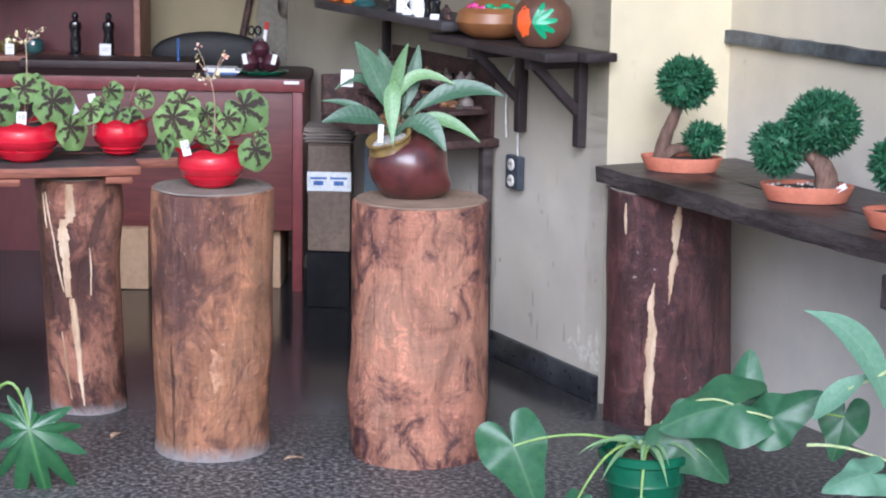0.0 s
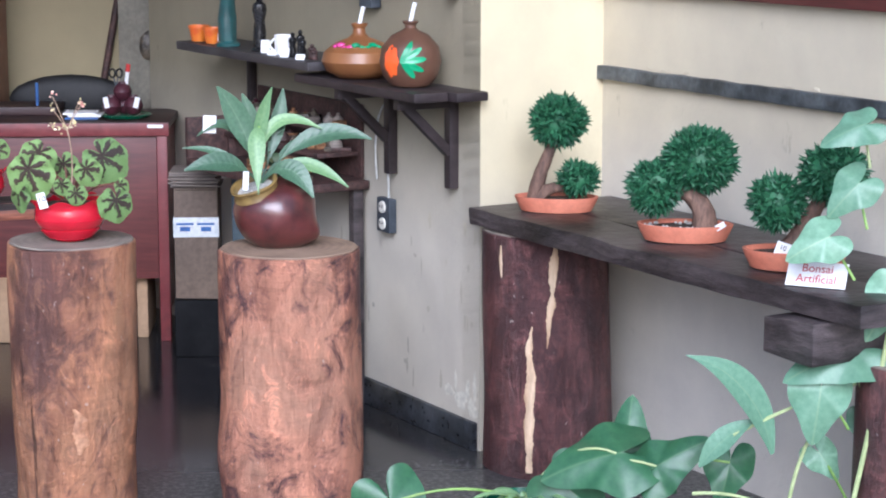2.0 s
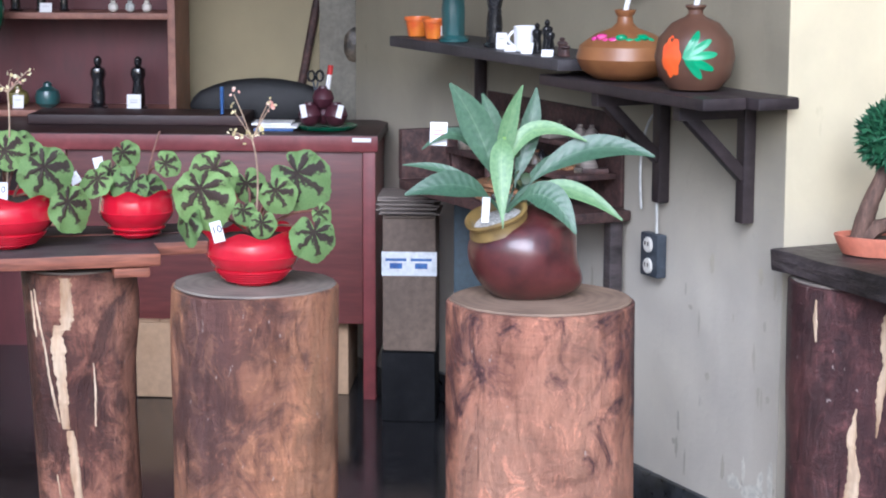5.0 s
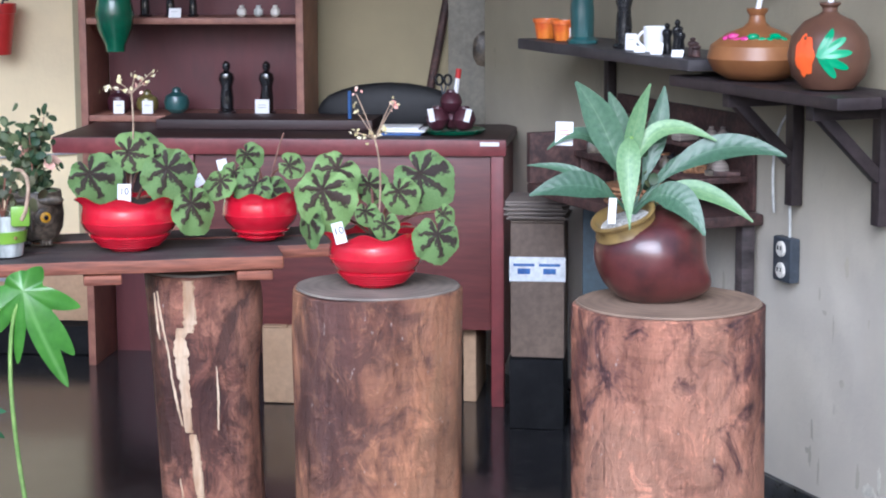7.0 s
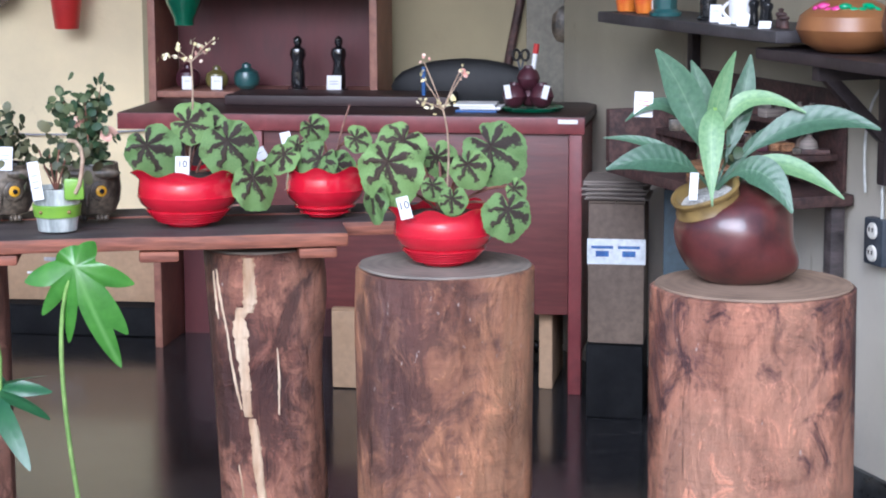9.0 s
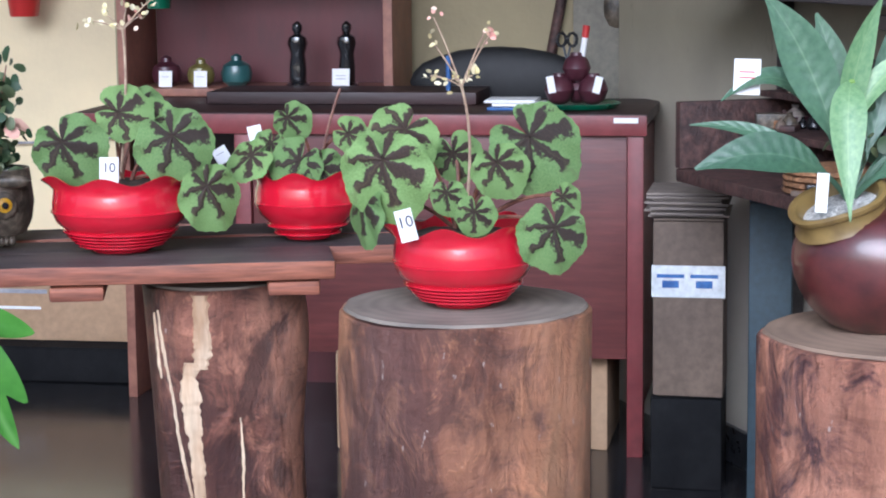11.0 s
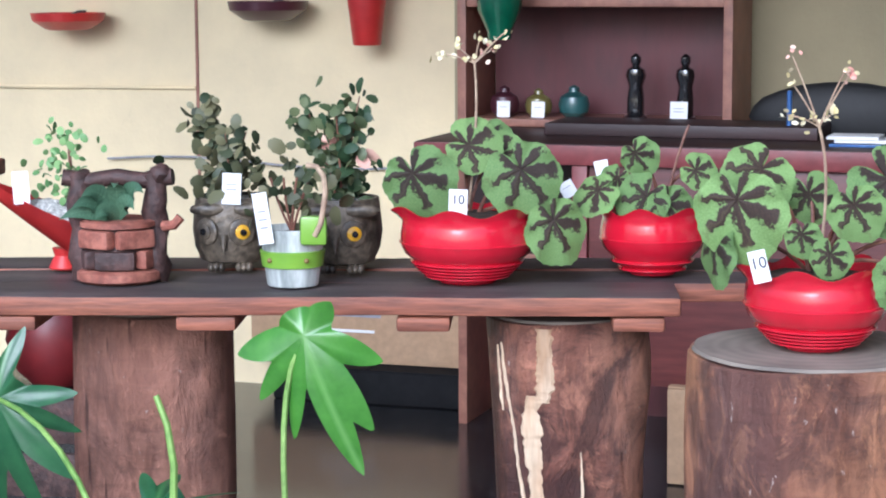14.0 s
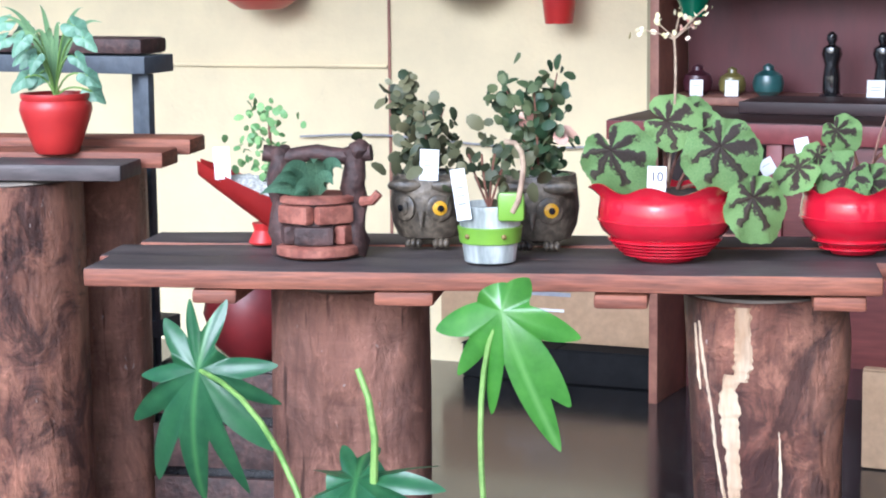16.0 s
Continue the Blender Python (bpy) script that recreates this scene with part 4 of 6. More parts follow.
# ---- pots with begonias ----
def red_pot(t, w, h, rows=5, spout=200):
    """A squat glazed bowl with a scalloped, flaring rim and thrown ridges."""
    r = w / 2
    prof = [(r * 0.42, 0.0), (r * 0.46, 0.004), (r * 0.48, h * 0.06)]
    for k in range(rows):
        f = 0.08 + 0.24 * k / rows
        rr = r * (0.50 + 0.45 * math.sin(min(1.0, f / 0.60) * math.pi / 2))
        prof += [(rr + 0.0034, h * f), (rr + 0.0034, h * (f + 0.02)), (rr - 0.0008, h * (f + 0.035))]
    prof += [(r * 0.905, h * 0.40), (r * 0.955, h * 0.50), (r * 0.97, h * 0.54), (r * 0.985, h * 0.545), (r * 0.985, h * 0.56), (r * 0.965, h * 0.57),
             (r * 0.965, h * 0.66), (r * 0.945, h * 0.78), (r * 0.925, h * 0.85), (r * 0.95, h * 0.93), (r * 0.99, h * 0.985), (r * 1.0, h), (r * 0.975, h * 1.0), (r * 0.88, h * 0.92), (r * 0.80, h * 0.84)]

    def wave(a, k, rr, z):
        f = max(0.0, z / h - 0.82) / 0.18
        return rr * (1 + 0.032 * f * math.cos(7 * a) + 0.13 * f * math.exp(-((math.atan2(math.sin(a - radians(spout)), math.cos(a - radians(spout)))) / 0.16) ** 2)), z + 0.0065 * f * math.cos(7 * a)

    part("bowl", lathe(prof, 72, None, wave), "red", t, "glossy red glazed bowl with a wavy rim")
    s = lathe([(r * 0.87, h * 0.86), (r * 0.6, h * 0.90), (r * 0.3, h * 0.93), (0.0005, h * 0.94)], 40, None, lambda a, k, rr, z: (rr, z + 0.003 * noise.noise(Vector((a * 4, rr * 90, 0)))))
    part("soil", s, "soil", t)


def begonia(x, y, z, rz, w, h, leaves, label, seed, flowers=None, spout=200, rows=5):
    t = thing("potted_begonia", x, y, z, label, "potted plant", rz, "begonias in red bowls")
    red_pot(t, w, h, rows, spout)
    rnd = random.Random(seed)
    for k, (dx, dz, size, tip, lift, turn, dy) in enumerate(leaves):
        a = radians(tip)
        tipv = Vector((math.sin(a), 0, -math.cos(a)))
        nv = Vector((math.sin(radians(turn)), -math.cos(radians(turn)), math.tan(radians(lift))))
        pos = Vector((dx, dy, dz))
        part("leaf", BEGONIA[(k + seed) % 4], None, t, m=facing(pos, tipv, nv, size))
        root = Vector((dx * 0.12 + rnd.gauss(0, 0.008), 0.01 + rnd.gauss(0, 0.01), h * 0.9))
        mid = (root + pos) / 2 + Vector((-0.01 if dx > 0 else 0.01, 0.012, 0.03))
        part("stalk", tube(curve_pts(root, mid, pos + Vector((0, 0.004, 0)), 8), 0.0032, 6, None, 0.7), "stalk", t)
    if flowers:
        top, blooms = flowers
        part("flower_stalk", tube(curve_pts((0.0, 0, h * 0.9), (0.02, 0.01, (h + top[1]) * 0.55), (top[0], 0, top[1]), 12), 0.0020, 6), "fstalk", t)
        for k, (fx, fz, mt, n) in enumerate(blooms):
            part("flower_stalk", tube(curve_pts((top[0], 0, top[1]), ((top[0] + fx) / 2, 0, (top[1] + fz) / 2 + 0.006), (fx, -0.004, fz), 6), 0.0012, 5), "fstalk", t)
            bm = bmesh.new()
            leaflets(bm, [(fx, -0.004, fz)] * n, 0.0085, rnd, 0.0065, 0.2)
            part("blossom", bm, mt, t, "small cream blossoms")
    return t


plant_c = begonia(-0.636, 0.14, 0.737, 8, 0.190, 0.106, [
    (-0.100, 0.196, 0.066, 10, 15, -18, -0.050), (-0.072, 0.232, 0.052, -40, 20, 8, -0.02), (-0.012, 0.196, 0.038, 20, 10, 0, 0.03), (0.088, 0.222, 0.066, 50, 8, 10, -0.02),
    (0.046, 0.192, 0.040, 25, 12, -4, -0.045), (-0.018, 0.155, 0.026, 0, 14, -6, -0.06), (0.018, 0.132, 0.030, -6, 30, 4, -0.075), (0.120, 0.110, 0.050, 8, 6, 12, -0.065),
    (-0.128, 0.140, 0.048, -8, -4, -58, -0.02), (0.130, 0.148, 0.024, 40, 10, 30, -0.05)], "begonia with dark star leaves in a red bowl on a log", 1,
    ((0.0, 0.285), [(-0.040, 0.300, "petal", 7), (-0.012, 0.296, "petal", 10), (0.014, 0.300, "petal", 9), (-0.038, 0.345, "petal", 4), (-0.035, 0.375, "petalpink", 4), (0.036, 0.350, "petalpink", 6), (0.034, 0.362, "petal", 4)]), 196)
plant_a = begonia(-1.228, 0.500, 0.745, 18, 0.214, 0.115, [
    (-0.082, 0.172, 0.062, 20, 10, -14, -0.045), (0.002, 0.212, 0.050, 70, 20, 6, -0.01), (0.082, 0.178, 0.066, 35, 8, 8, -0.045), (0.132, 0.100, 0.056, 25, 0, 30, -0.04),
    (0.034, 0.222, 0.036, 30, 15, 10, 0.03), (0.05, 0.195, 0.036, 100, 10, 20, 0.02)], "begonia with dark star leaves in a red bowl on the bench", 2,
    ((0.012, 0.335), [(-0.042, 0.350, "petal", 7), (-0.018, 0.362, "petal", 7), (0.004, 0.345, "petal", 8), (0.03, 0.352, "petalpink", 6), (0.05, 0.362, "petal", 6), (0.062, 0.385, "petal", 3), (0.02, 0.372, "petal", 5)]), 190)
plant_b = begonia(-0.975, 0.665, 0.745, 14, 0.172, 0.105, [
    (-0.085, 0.135, 0.042, -60, 45, -10, -0.04), (-0.01, 0.128, 0.050, -30, 40, 0, -0.06), (0.022, 0.118, 0.046, 30, 30, 10, -0.06), (-0.028, 0.192, 0.034, 30, 20, -25, -0.01),
    (0.066, 0.165, 0.034, 60, 20, 15, -0.01), (-0.055, 0.150, 0.030, -20, 40, 0, 0.0)], "small begonia in a plain red bowl on the bench", 3, None, 10, 2)
part("flower_stalk", tube(curve_pts((0.02, 0, 0.1), (0.03, 0.0, 0.17), (0.055, 0, 0.235), 8), 0.0022, 6), "stalk", plant_b)
tag_card(plant_c, -0.064, -0.086, 0.096, 0.022, 0.042, -6, -14, "10", bars=0)
tag_card(plant_a, -0.014, -0.088, 0.112, 0.028, 0.040, -4, 2, "10")
tag_card(plant_b, -0.078, 0.03, 0.150, 0.022, 0.026, 0, -12, bars=1)
tag_card(plant_b, -0.128, 0.03, 0.118, 0.024, 0.026, 0, -30, bars=1)

# ---- tilted jar with the strap-leaved plant ----
jar = thing("jar_plant", -0.102, 0.16, 0.712, "strap-leaved green plant in a tilted oxblood jar", "potted plant", 4)
AX = Vector((-0.30, -0.27, 0.91)).normalized()
LIP = Vector((-0.053, -0.032, 0.163))
jm = Matrix.Translation(LIP) @ Vector((0, 0, 1)).rotation_difference(AX).to_matrix().to_4x4()
bm = bmesh.new()
bmesh.ops.create_uvsphere(bm, u_segments=64, v_segments=40, radius=1.0)
for v in bm.verts:
    x, y, z = v.co
    p = Vector((0.106 * x, 0.104 * y, 0.088 + 0.098 * z))
    side = max(0.0, x) ** 0.7
    p.x += 0.044 * side * math.exp(-((p.z - 0.012) / 0.045) ** 2) + 0.012 * side * math.exp(-((p.z - 0.15) / 0.03) ** 2)
    p.x -= 0.004 * max(0.0, -x) * math.exp(-((p.z - 0.09) / 0.04) ** 2)
    p += p.normalized() * 0.004 * noise.noise(p * 22)
    p.z = max(0.0, p.z)
    lift = (p - LIP).dot(AX) + 0.012
    if lift > 0:
        p -= AX * lift
    v.co = p
part("jar", bm, "jar", jar, "oxblood glazed round jar slumped to one side")
part("rim", lathe([(0.062, -0.020), (0.056, -0.008), (0.057, 0.0), (0.062, 0.004), (0.063, 0.009), (0.059, 0.012), (0.053, 0.010), (0.049, 0.002), (0.047, -0.010)], 56, None, lambda a, k, r, z: (r * (1 + 0.02 * math.sin(a * 2 + 1)), z + 0.002 * math.sin(a * 3))), "jarlip", jar, "ochre glazed rim", jm)
part("gravel", lathe([(0.050, -0.006), (0.03, -0.002), (0.0005, 0.0)], 32), "gravel", jar, "white gravel filling", jm)
LB = (-0.040, -0.020, 0.165)
LANCES = [  # bend, tip, width, pale, face
    ((-0.070, -0.01, 0.330), (-0.147, -0.02, 0.425), 0.046, 0, (0, -1, 0.3)), ((-0.045, 0.02, 0.320), (-0.082, 0.02, 0.402), 0.031, 0, (0, -1, 0.3)),
    ((-0.055, 0.0, 0.310), (-0.004, -0.02, 0.422), 0.026, 1, (0.2, -1, 0.2)), ((0.015, 0.03, 0.300), (0.026, 0.04, 0.412), 0.031, 0, (0, -1, 0.2)),
    ((-0.045, 0.01, 0.400), (0.122, -0.02, 0.312), 0.027, 1, (0, -0.75, 0.6)), ((0.085, 0.0, 0.350), (0.253, -0.04, 0.284), 0.040, 0, (0, -0.8, 0.5)),
    ((0.050, -0.03, 0.280), (0.189, -0.07, 0.163), 0.029, 1, (0, -0.8, 0.6)), ((0.035, -0.05, 0.270), (0.097, -0.09, 0.140), 0.044, 0, (0.1, -1, 0.4)),
    ((-0.100, -0.04, 0.265), (-0.234, -0.07, 0.213), 0.040, 0, (0, -0.9, 0.5)), ((-0.110, 0.03, 0.265), (-0.240, 0.02, 0.260), 0.016, 0, (0, -0.7, 0.6)),
    ((-0.090, 0.03, 0.390), (-0.200, 0.03, 0.290), 0.024, 0, (0, -0.6, 0.7)), ((0.040, 0.05, 0.300), (0.150, 0.06, 0.270), 0.022, 0, (0, -0.7, 0.6))]
for ctrl, tip, wd, pale, fc in LANCES:
    part("leaf", lance_leaf(LB, ctrl, tip, wd * 1.38, fc, 18, 0.22), "lancelite" if pale else "lance", jar)
part("leaf", lance_leaf((-0.040, -0.03, 0.318), (-0.052, -0.075, 0.300), (-0.045, -0.105, 0.152), 0.046, (0, -1, 0.25)), "lancelite", jar)
part("stalk", tube(curve_pts(LB, (-0.035, 0.0, 0.26), (-0.040, -0.03, 0.320), 8), 0.004, 6), "stem", jar)
rnd = random.Random(8)
fil = bmesh.new()
leaflets(fil, [(-0.015 + rnd.gauss(0, 0.02), rnd.gauss(0.01, 0.015), 0.215 + rnd.gauss(0, 0.02)) for _ in range(22)], 0.018, rnd, 0.01)
part("filler_leaves", fil, "shrub", jar, "small dark filler leaves")
tag_card(jar, -0.078, -0.062, 0.158, 0.015, 0.050, -4, 3)
tag_card(jar, -0.168, 0.03, 0.298, 0.034, 0.046, 0, 2, bars=2, ink="redink")

# ---- owl planters ----
def owl_pot(x, y, rz, label, seed, h=0.118, r=0.062, plant_h=0.21, spread=0.055, leafmat="shrubdark", n=150):
    t = thing("owl_planter", x, y, 0.746, label, "planter", rz, "owl planters")
    prof = [(r * 0.62, 0.012), (r * 0.80, 0.016), (r * 0.96, h * 0.32), (r * 1.02, h * 0.55), (r * 0.98, h * 0.78), (r * 0.95, h * 0.95), (r * 0.93, h), (r * 0.86, h), (r * 0.84, h * 0.93)]
    bm = lathe(prof, 48, None, lambda a, k, rr, z: (rr * (1 + 0.02 * noise.noise(Vector((a * 3, z * 60, seed)))), z))
    part("body", bm, "owl", t, "owl shaped bronze brown clay body")
    for s in (-1, 1):
        e = radians(-98 + s * 27)
        px, py = r * 1.0 * math.cos(e), r * 1.0 * math.sin(e)
        m = pose(px, py, h * 0.56, 0, 0, math.degrees(e) + 90) @ pose(0, 0, 0, 90, 0, 0)
        part("eye_ring", lathe([(0.0005, -0.006), (0.022, -0.006), (0.021, 0.002), (0.016, 0.005), (0.0005, 0.004)], 28), "owl", t, "", m)
        part("eye" , lathe([(0.0005, 0.0), (0.0125, 0.002), (0.0115, 0.007), (0.006, 0.009), (0.0005, 0.0095)], 24), "amber_eye" if s > 0 else "owl", t, "amber glass eye" if s > 0 else "dull clay eye", m)
        part("pupil", lathe([(0.0005, 0.0085), (0.0055, 0.0088), (0.005, 0.0115), (0.0005, 0.012)], 18), "black", t, "black pupil", m)
        ft = bmesh.new()
        for j in (-1, 0, 1):
            ball(ft, (s * 0.022 + j * 0.008, -r * 0.74, 0.008), 0.009, 2, (0.7, 1.3, 0.9))
        part("foot", ft, "owl", t)
        br = bmesh.new()
        ball(br, (s * 0.032, -r * 0.86, h * 0.86), 0.020, 2, (1.6, 0.5, 0.55), 0.1)
        part("brow", br, "owl", t)
    bk = bmesh.new()
    bmesh.ops.create_cone(bk, cap_ends=True, segments=10, radius1=0.009, radius2=0.001, depth=0.026, matrix=pose(-r * 0.13, -r * 1.02, h * 0.40, 160, 0, 0))
    part("beak", bk, "owl", t)
    part("gravel", lathe([(r * 0.86, h * 0.95), (r * 0.4, h * 0.99), (0.0005, h)], 30), "gravel", t, "pale gravel")
    rnd = random.Random(seed)
    fo = bmesh.new()
    for k in range(5):
        a = rnd.uniform(0, 6.28)
        tip = (spread * math.cos(a) * rnd.uniform(0.4, 1.3), spread * 0.6 * math.sin(a), h + plant_h * rnd.uniform(0.55, 1.0))
        pts = curve_pts((0.01 * math.cos(a), 0.01 * math.sin(a), h * 0.95), (tip[0] * 0.3, tip[1] * 0.3, h + plant_h * 0.4), tip, 8)
        part("twig", tube(pts, 0.0022, 5, None, 0.5), "stalk", t)
        leaflets(fo, [p for p in pts[2:] for _ in range(n // 40)], 0.019, rnd, 0.014)
    leaflets(fo, [(rnd.gauss(0, spread * 0.55), rnd.gauss(-0.01, spread * 0.4), h + abs(rnd.gauss(0.02, 0.03))) for _ in range(n // 4)], 0.022, rnd, 0.010)
    part("foliage", fo, leafmat, t, "small dark round leaves")
    return t


owl_a = owl_pot(-1.632, 0.515, 20, "bronze owl planter with a dark leafy shrub", 11, plant_h=0.135, spread=0.060, n=230)
owl_b = owl_pot(-1.452, 0.545, 18, "bronze owl planter with a tall dark shrub", 12, plant_h=0.158, spread=0.055, leafmat="shrub", n=260)
pk = bmesh.new()
leaflets(pk, [(-0.02, -0.02, 0.215), (-0.03, -0.02, 0.20), (0.045, -0.01, 0.19), (0.05, -0.01, 0.175), (-0.02, -0.02, 0.19)], 0.024, random.Random(3), 0.008)
part("pink_leaves", pk, "petalpink", owl_b, "pinkish young leaves")
tag_card(owl_a, 0.004, -0.060, 0.110, 0.030, 0.050, -4, 3, bars=2)

# ---- tin bucket pot ----
bk_t = thing("bucket_planter", -1.467, 0.375, 0.746, "whitewashed tin bucket planter with a lime band", "planter", 18)
part("bucket", lathe([(0.036, 0.0), (0.039, 0.002), (0.044, 0.040), (0.049, 0.080), (0.051, 0.084), (0.051, 0.089), (0.046, 0.089), (0.043, 0.070)], 48), "tin", bk_t, "whitewashed tin bucket")
part("band", lathe([(0.0435, 0.030), (0.0465, 0.031), (0.0500, 0.055), (0.0470, 0.056)], 48), "lime", bk_t, "lime green band")
for a in (-130, -60):
    st = bmesh.new()
    ball(st, (0.049 * math.cos(radians(a)), 0.049 * math.sin(radians(a)), 0.043), 0.0042, 2)
    part("stud", st, "jarlip", bk_t, "brass stud")
part("lug", slab(0.016, 0.056, -0.054, -0.044, 0.068, 0.112, 0.006), "lime", bk_t, "lime green handle lug")
part("handle", tube([(0.038, -0.054, 0.082), (0.047, -0.056, 0.100), (0.052, -0.055, 0.125), (0.055, -0.052, 0.150), (0.052, -0.050, 0.172), (0.042, -0.048, 0.186), (0.026, -0.046, 0.188)], 0.0042, 8), "fstalk", bk_t, "cream curled handle")
part("soil", lathe([(0.047, 0.078), (0.02, 0.082), (0.0005, 0.083)], 24), "soil", bk_t)
rnd = random.Random(21)
fo = bmesh.new()
leaflets(fo, [(rnd.gauss(0.005, 0.034), rnd.gauss(0, 0.02), 0.10 + abs(rnd.gauss(0.03, 0.035))) for _ in range(45)], 0.022, rnd, 0.008)
part("foliage", fo, "shrubdark", bk_t, "small dark leaves")
for k in range(4):
    part("twig", tube(curve_pts((0, 0, 0.08), (0.01 * (k - 2), 0, 0.12), (0.02 * (k - 1.6), 0, 0.165), 6), 0.002, 5), "stalk", bk_t)
tag_card(bk_t, -0.034, -0.050, 0.070, 0.022, 0.078, -2, -8, bars=3)

# ---- well-shaped planter ----
well = thing("well_planter", -1.746, 0.345, 0.746, "clay wishing-well planter with red brick face", "planter", 20)
part("base", lathe([(0.060, 0), (0.066, 0.004), (0.066, 0.016), (0.060, 0.020)], 40), "clayred", well, "red clay foot ring")
for row in range(2):
    for k in range(5):
        a = 72 * k + row * 36 - 90
        m = pose(0.048 * math.cos(radians(a)), 0.048 * math.sin(radians(a)), 0.022 + row * 0.032, 0, 0, a + 90)
        part("brick", slab(-0.031, 0.031, -0.012, 0.008, 0, 0.029, 0.006), "clayred" if (k + row) % 2 else "claydark", well, "", m)
part("core", lathe([(0.050, 0.018), (0.050, 0.086), (0.044, 0.086), (0.040, 0.070)], 36), "claydark", well, "dark clay core")
part("rim", lathe([(0.050, 0.084), (0.060, 0.086), (0.060, 0.094), (0.052, 0.097), (0.046, 0.094)], 40), "clayred", well, "red clay rim")
for sx in (-0.058, 0.058):
    bm = tube([(sx + 0.003 * math.sin(k * 2.1), 0.004 * math.cos(k * 1.7), 0.0 + 0.021 * k) for k in range(9)], 0.018, 14)
    for v in bm.verts:
        v.co += noise.noise_vector(v.co * 55 + Vector((sx, 0, 0))) * 0.007
    part("post", bm, "claydark", well, "knotted twig post")
part("crossbeam", tube([(-0.085 + 0.0213 * k, 0.002 * math.sin(k * 2), 0.158 + 0.003 * math.cos(k * 1.6)) for k in range(9)], 0.013, 10), "claydark", well, "knotted twig beam")
kn = bmesh.new()
ball(kn, (0.066, 0, 0.166), 0.018, 2, (1, 1, 0.9), 0.3)
part("knot", kn, "claydark", well)
part("crank", tube([(0.07, -0.01, 0.085), (0.088, -0.02, 0.088), (0.098, -0.02, 0.10)], 0.008, 8), "clayred", well, "small red crank")
for k, (tx, tz) in enumerate(((-0.085, 0.10), (-0.05, 0.135), (0.0, 0.148), (0.045, 0.14), (-0.03, 0.10), (0.03, 0.115), (-0.065, 0.118))):
    part("leaf", lance_leaf((0, 0, 0.092), (tx * 0.5, -0.02, tz + 0.025), (tx, -0.045, tz), 0.028), "lance", well)

# ---- red boat pot with pale gravel ----
boat = thing("boat_planter", -1.890, 0.43, 0.746, "red pointed clay boat planter with white gravel", "planter", 20)
bm = bmesh.new()
hull = []
for k in range(13):
    f = k / 12
    x = -0.105 + 0.185 * f
    w = 0.050 * math.sin(math.pi * min(1, f * 0.9 + 0.06)) ** 0.7
    zt = 0.138 - 0.086 * f
    zb = 0.112 - 0.100 * min(1.0, f / 0.72) + 0.02 * max(0.0, f - 0.72)
    hull.append([bm.verts.new((x, w * math.cos(a), zt if abs(math.cos(a)) > 0.99 else zb + (zt - zb) * (1 - math.sin(a)) ** 1.3)) for a in (math.pi * i / 10 for i in range(11))])
for p, q in zip(hull, hull[1:]):
    for i in range(10):
        bm.faces.new((p[i], q[i], q[i + 1], p[i + 1]))
bmesh.ops.solidify(bm, geom=bm.faces[:], thickness=0.006)
part("hull", bm, "redmatt", boat, "red painted boat shaped bowl")
part("foot", lathe([(0.024, 0), (0.026, 0.003), (0.016, 0.022), (0.020, 0.034)], 24), "redmatt", boat)
bm = bmesh.new()
bmesh.ops.create_grid(bm, x_segments=18, y_segments=8, size=0.5)
for v in bm.verts:
    f = v.co.x + 0.5
    v.co = Vector((-0.070 + 0.140 * f, v.co.y * 0.078, 0.108 - 0.050 * f + 0.026 * math.sin(math.pi * f) * math.cos(v.co.y * 3) + 0.003 * noise.noise(v.co * 20)))
part("gravel", bm, "gravel", boat, "heaped white gravel")
rnd = random.Random(31)
fo = bmesh.new()
for k in range(9):
    c = (0.012 + rnd.gauss(0, 0.018), rnd.gauss(0, 0.012), 0.10 + 0.115 * k / 8)
    leaflets(fo, [c] * 14, 0.012, rnd, 0.014)
part("foliage", fo, "shrubpale", boat, "feathery pale green foliage")
part("twig", tube([(0.01, 0, 0.07), (0.014, 0, 0.14), (0.012, 0, 0.20)], 0.003, 6), "stalk", boat)
tag_card(boat, -0.058, -0.042, 0.110, 0.026, 0.052, 0, -3)

# ---- pots and figures on the wall shelf ----
def gourd(u, d, z, prof, mat, label, seed):
    p = wp(u, -d, z)
    t = thing("painted_gourd_vase", p.x, p.y, p.z, label, "vase", 0)
    part("body", lathe(prof, 56), mat, t)
    t.scale = (1.12, 1.12, 1.12)
    return t


g1 = gourd(-0.50, 0.125, 1.0715, [(0.03, 0), (0.06, 0.002), (0.090, 0.020), (0.103, 0.046), (0.096, 0.072), (0.064, 0.096), (0.028, 0.110), (0.018, 0.120), (0.016, 0.134), (0.022, 0.142), (0.023, 0.148), (0.016, 0.148), (0.012, 0.135)], "ochre", "squat ochre gourd vase with pink and green flowers", 1)
for k in range(9):
    a = radians(-150 + 13 * k)
    bm = bmesh.new()
    ball(bm, (0.067 * math.cos(a), 0.067 * math.sin(a), 0.087 + 0.005 * math.sin(k * 2)), 0.014, 2, (1, 0.8, 0.6), 0.2, k)
    part("painted_flower", bm, "pink" if k < 4 else "leafpaint", g1, "pink painted flower" if k < 4 else "green painted leaf")
g2 = gourd(-0.185, 0.125, 1.0715, [(0.03, 0), (0.05, 0.003), (0.072, 0.028), (0.081, 0.066), (0.074, 0.104), (0.048, 0.134), (0.022, 0.146), (0.015, 0.152), (0.015, 0.160), (0.021, 0.166), (0.021, 0.170), (0.012, 0.170), (0.011, 0.155)], "brown", "round brown gourd vase with a painted flower", 2)
fa = -118


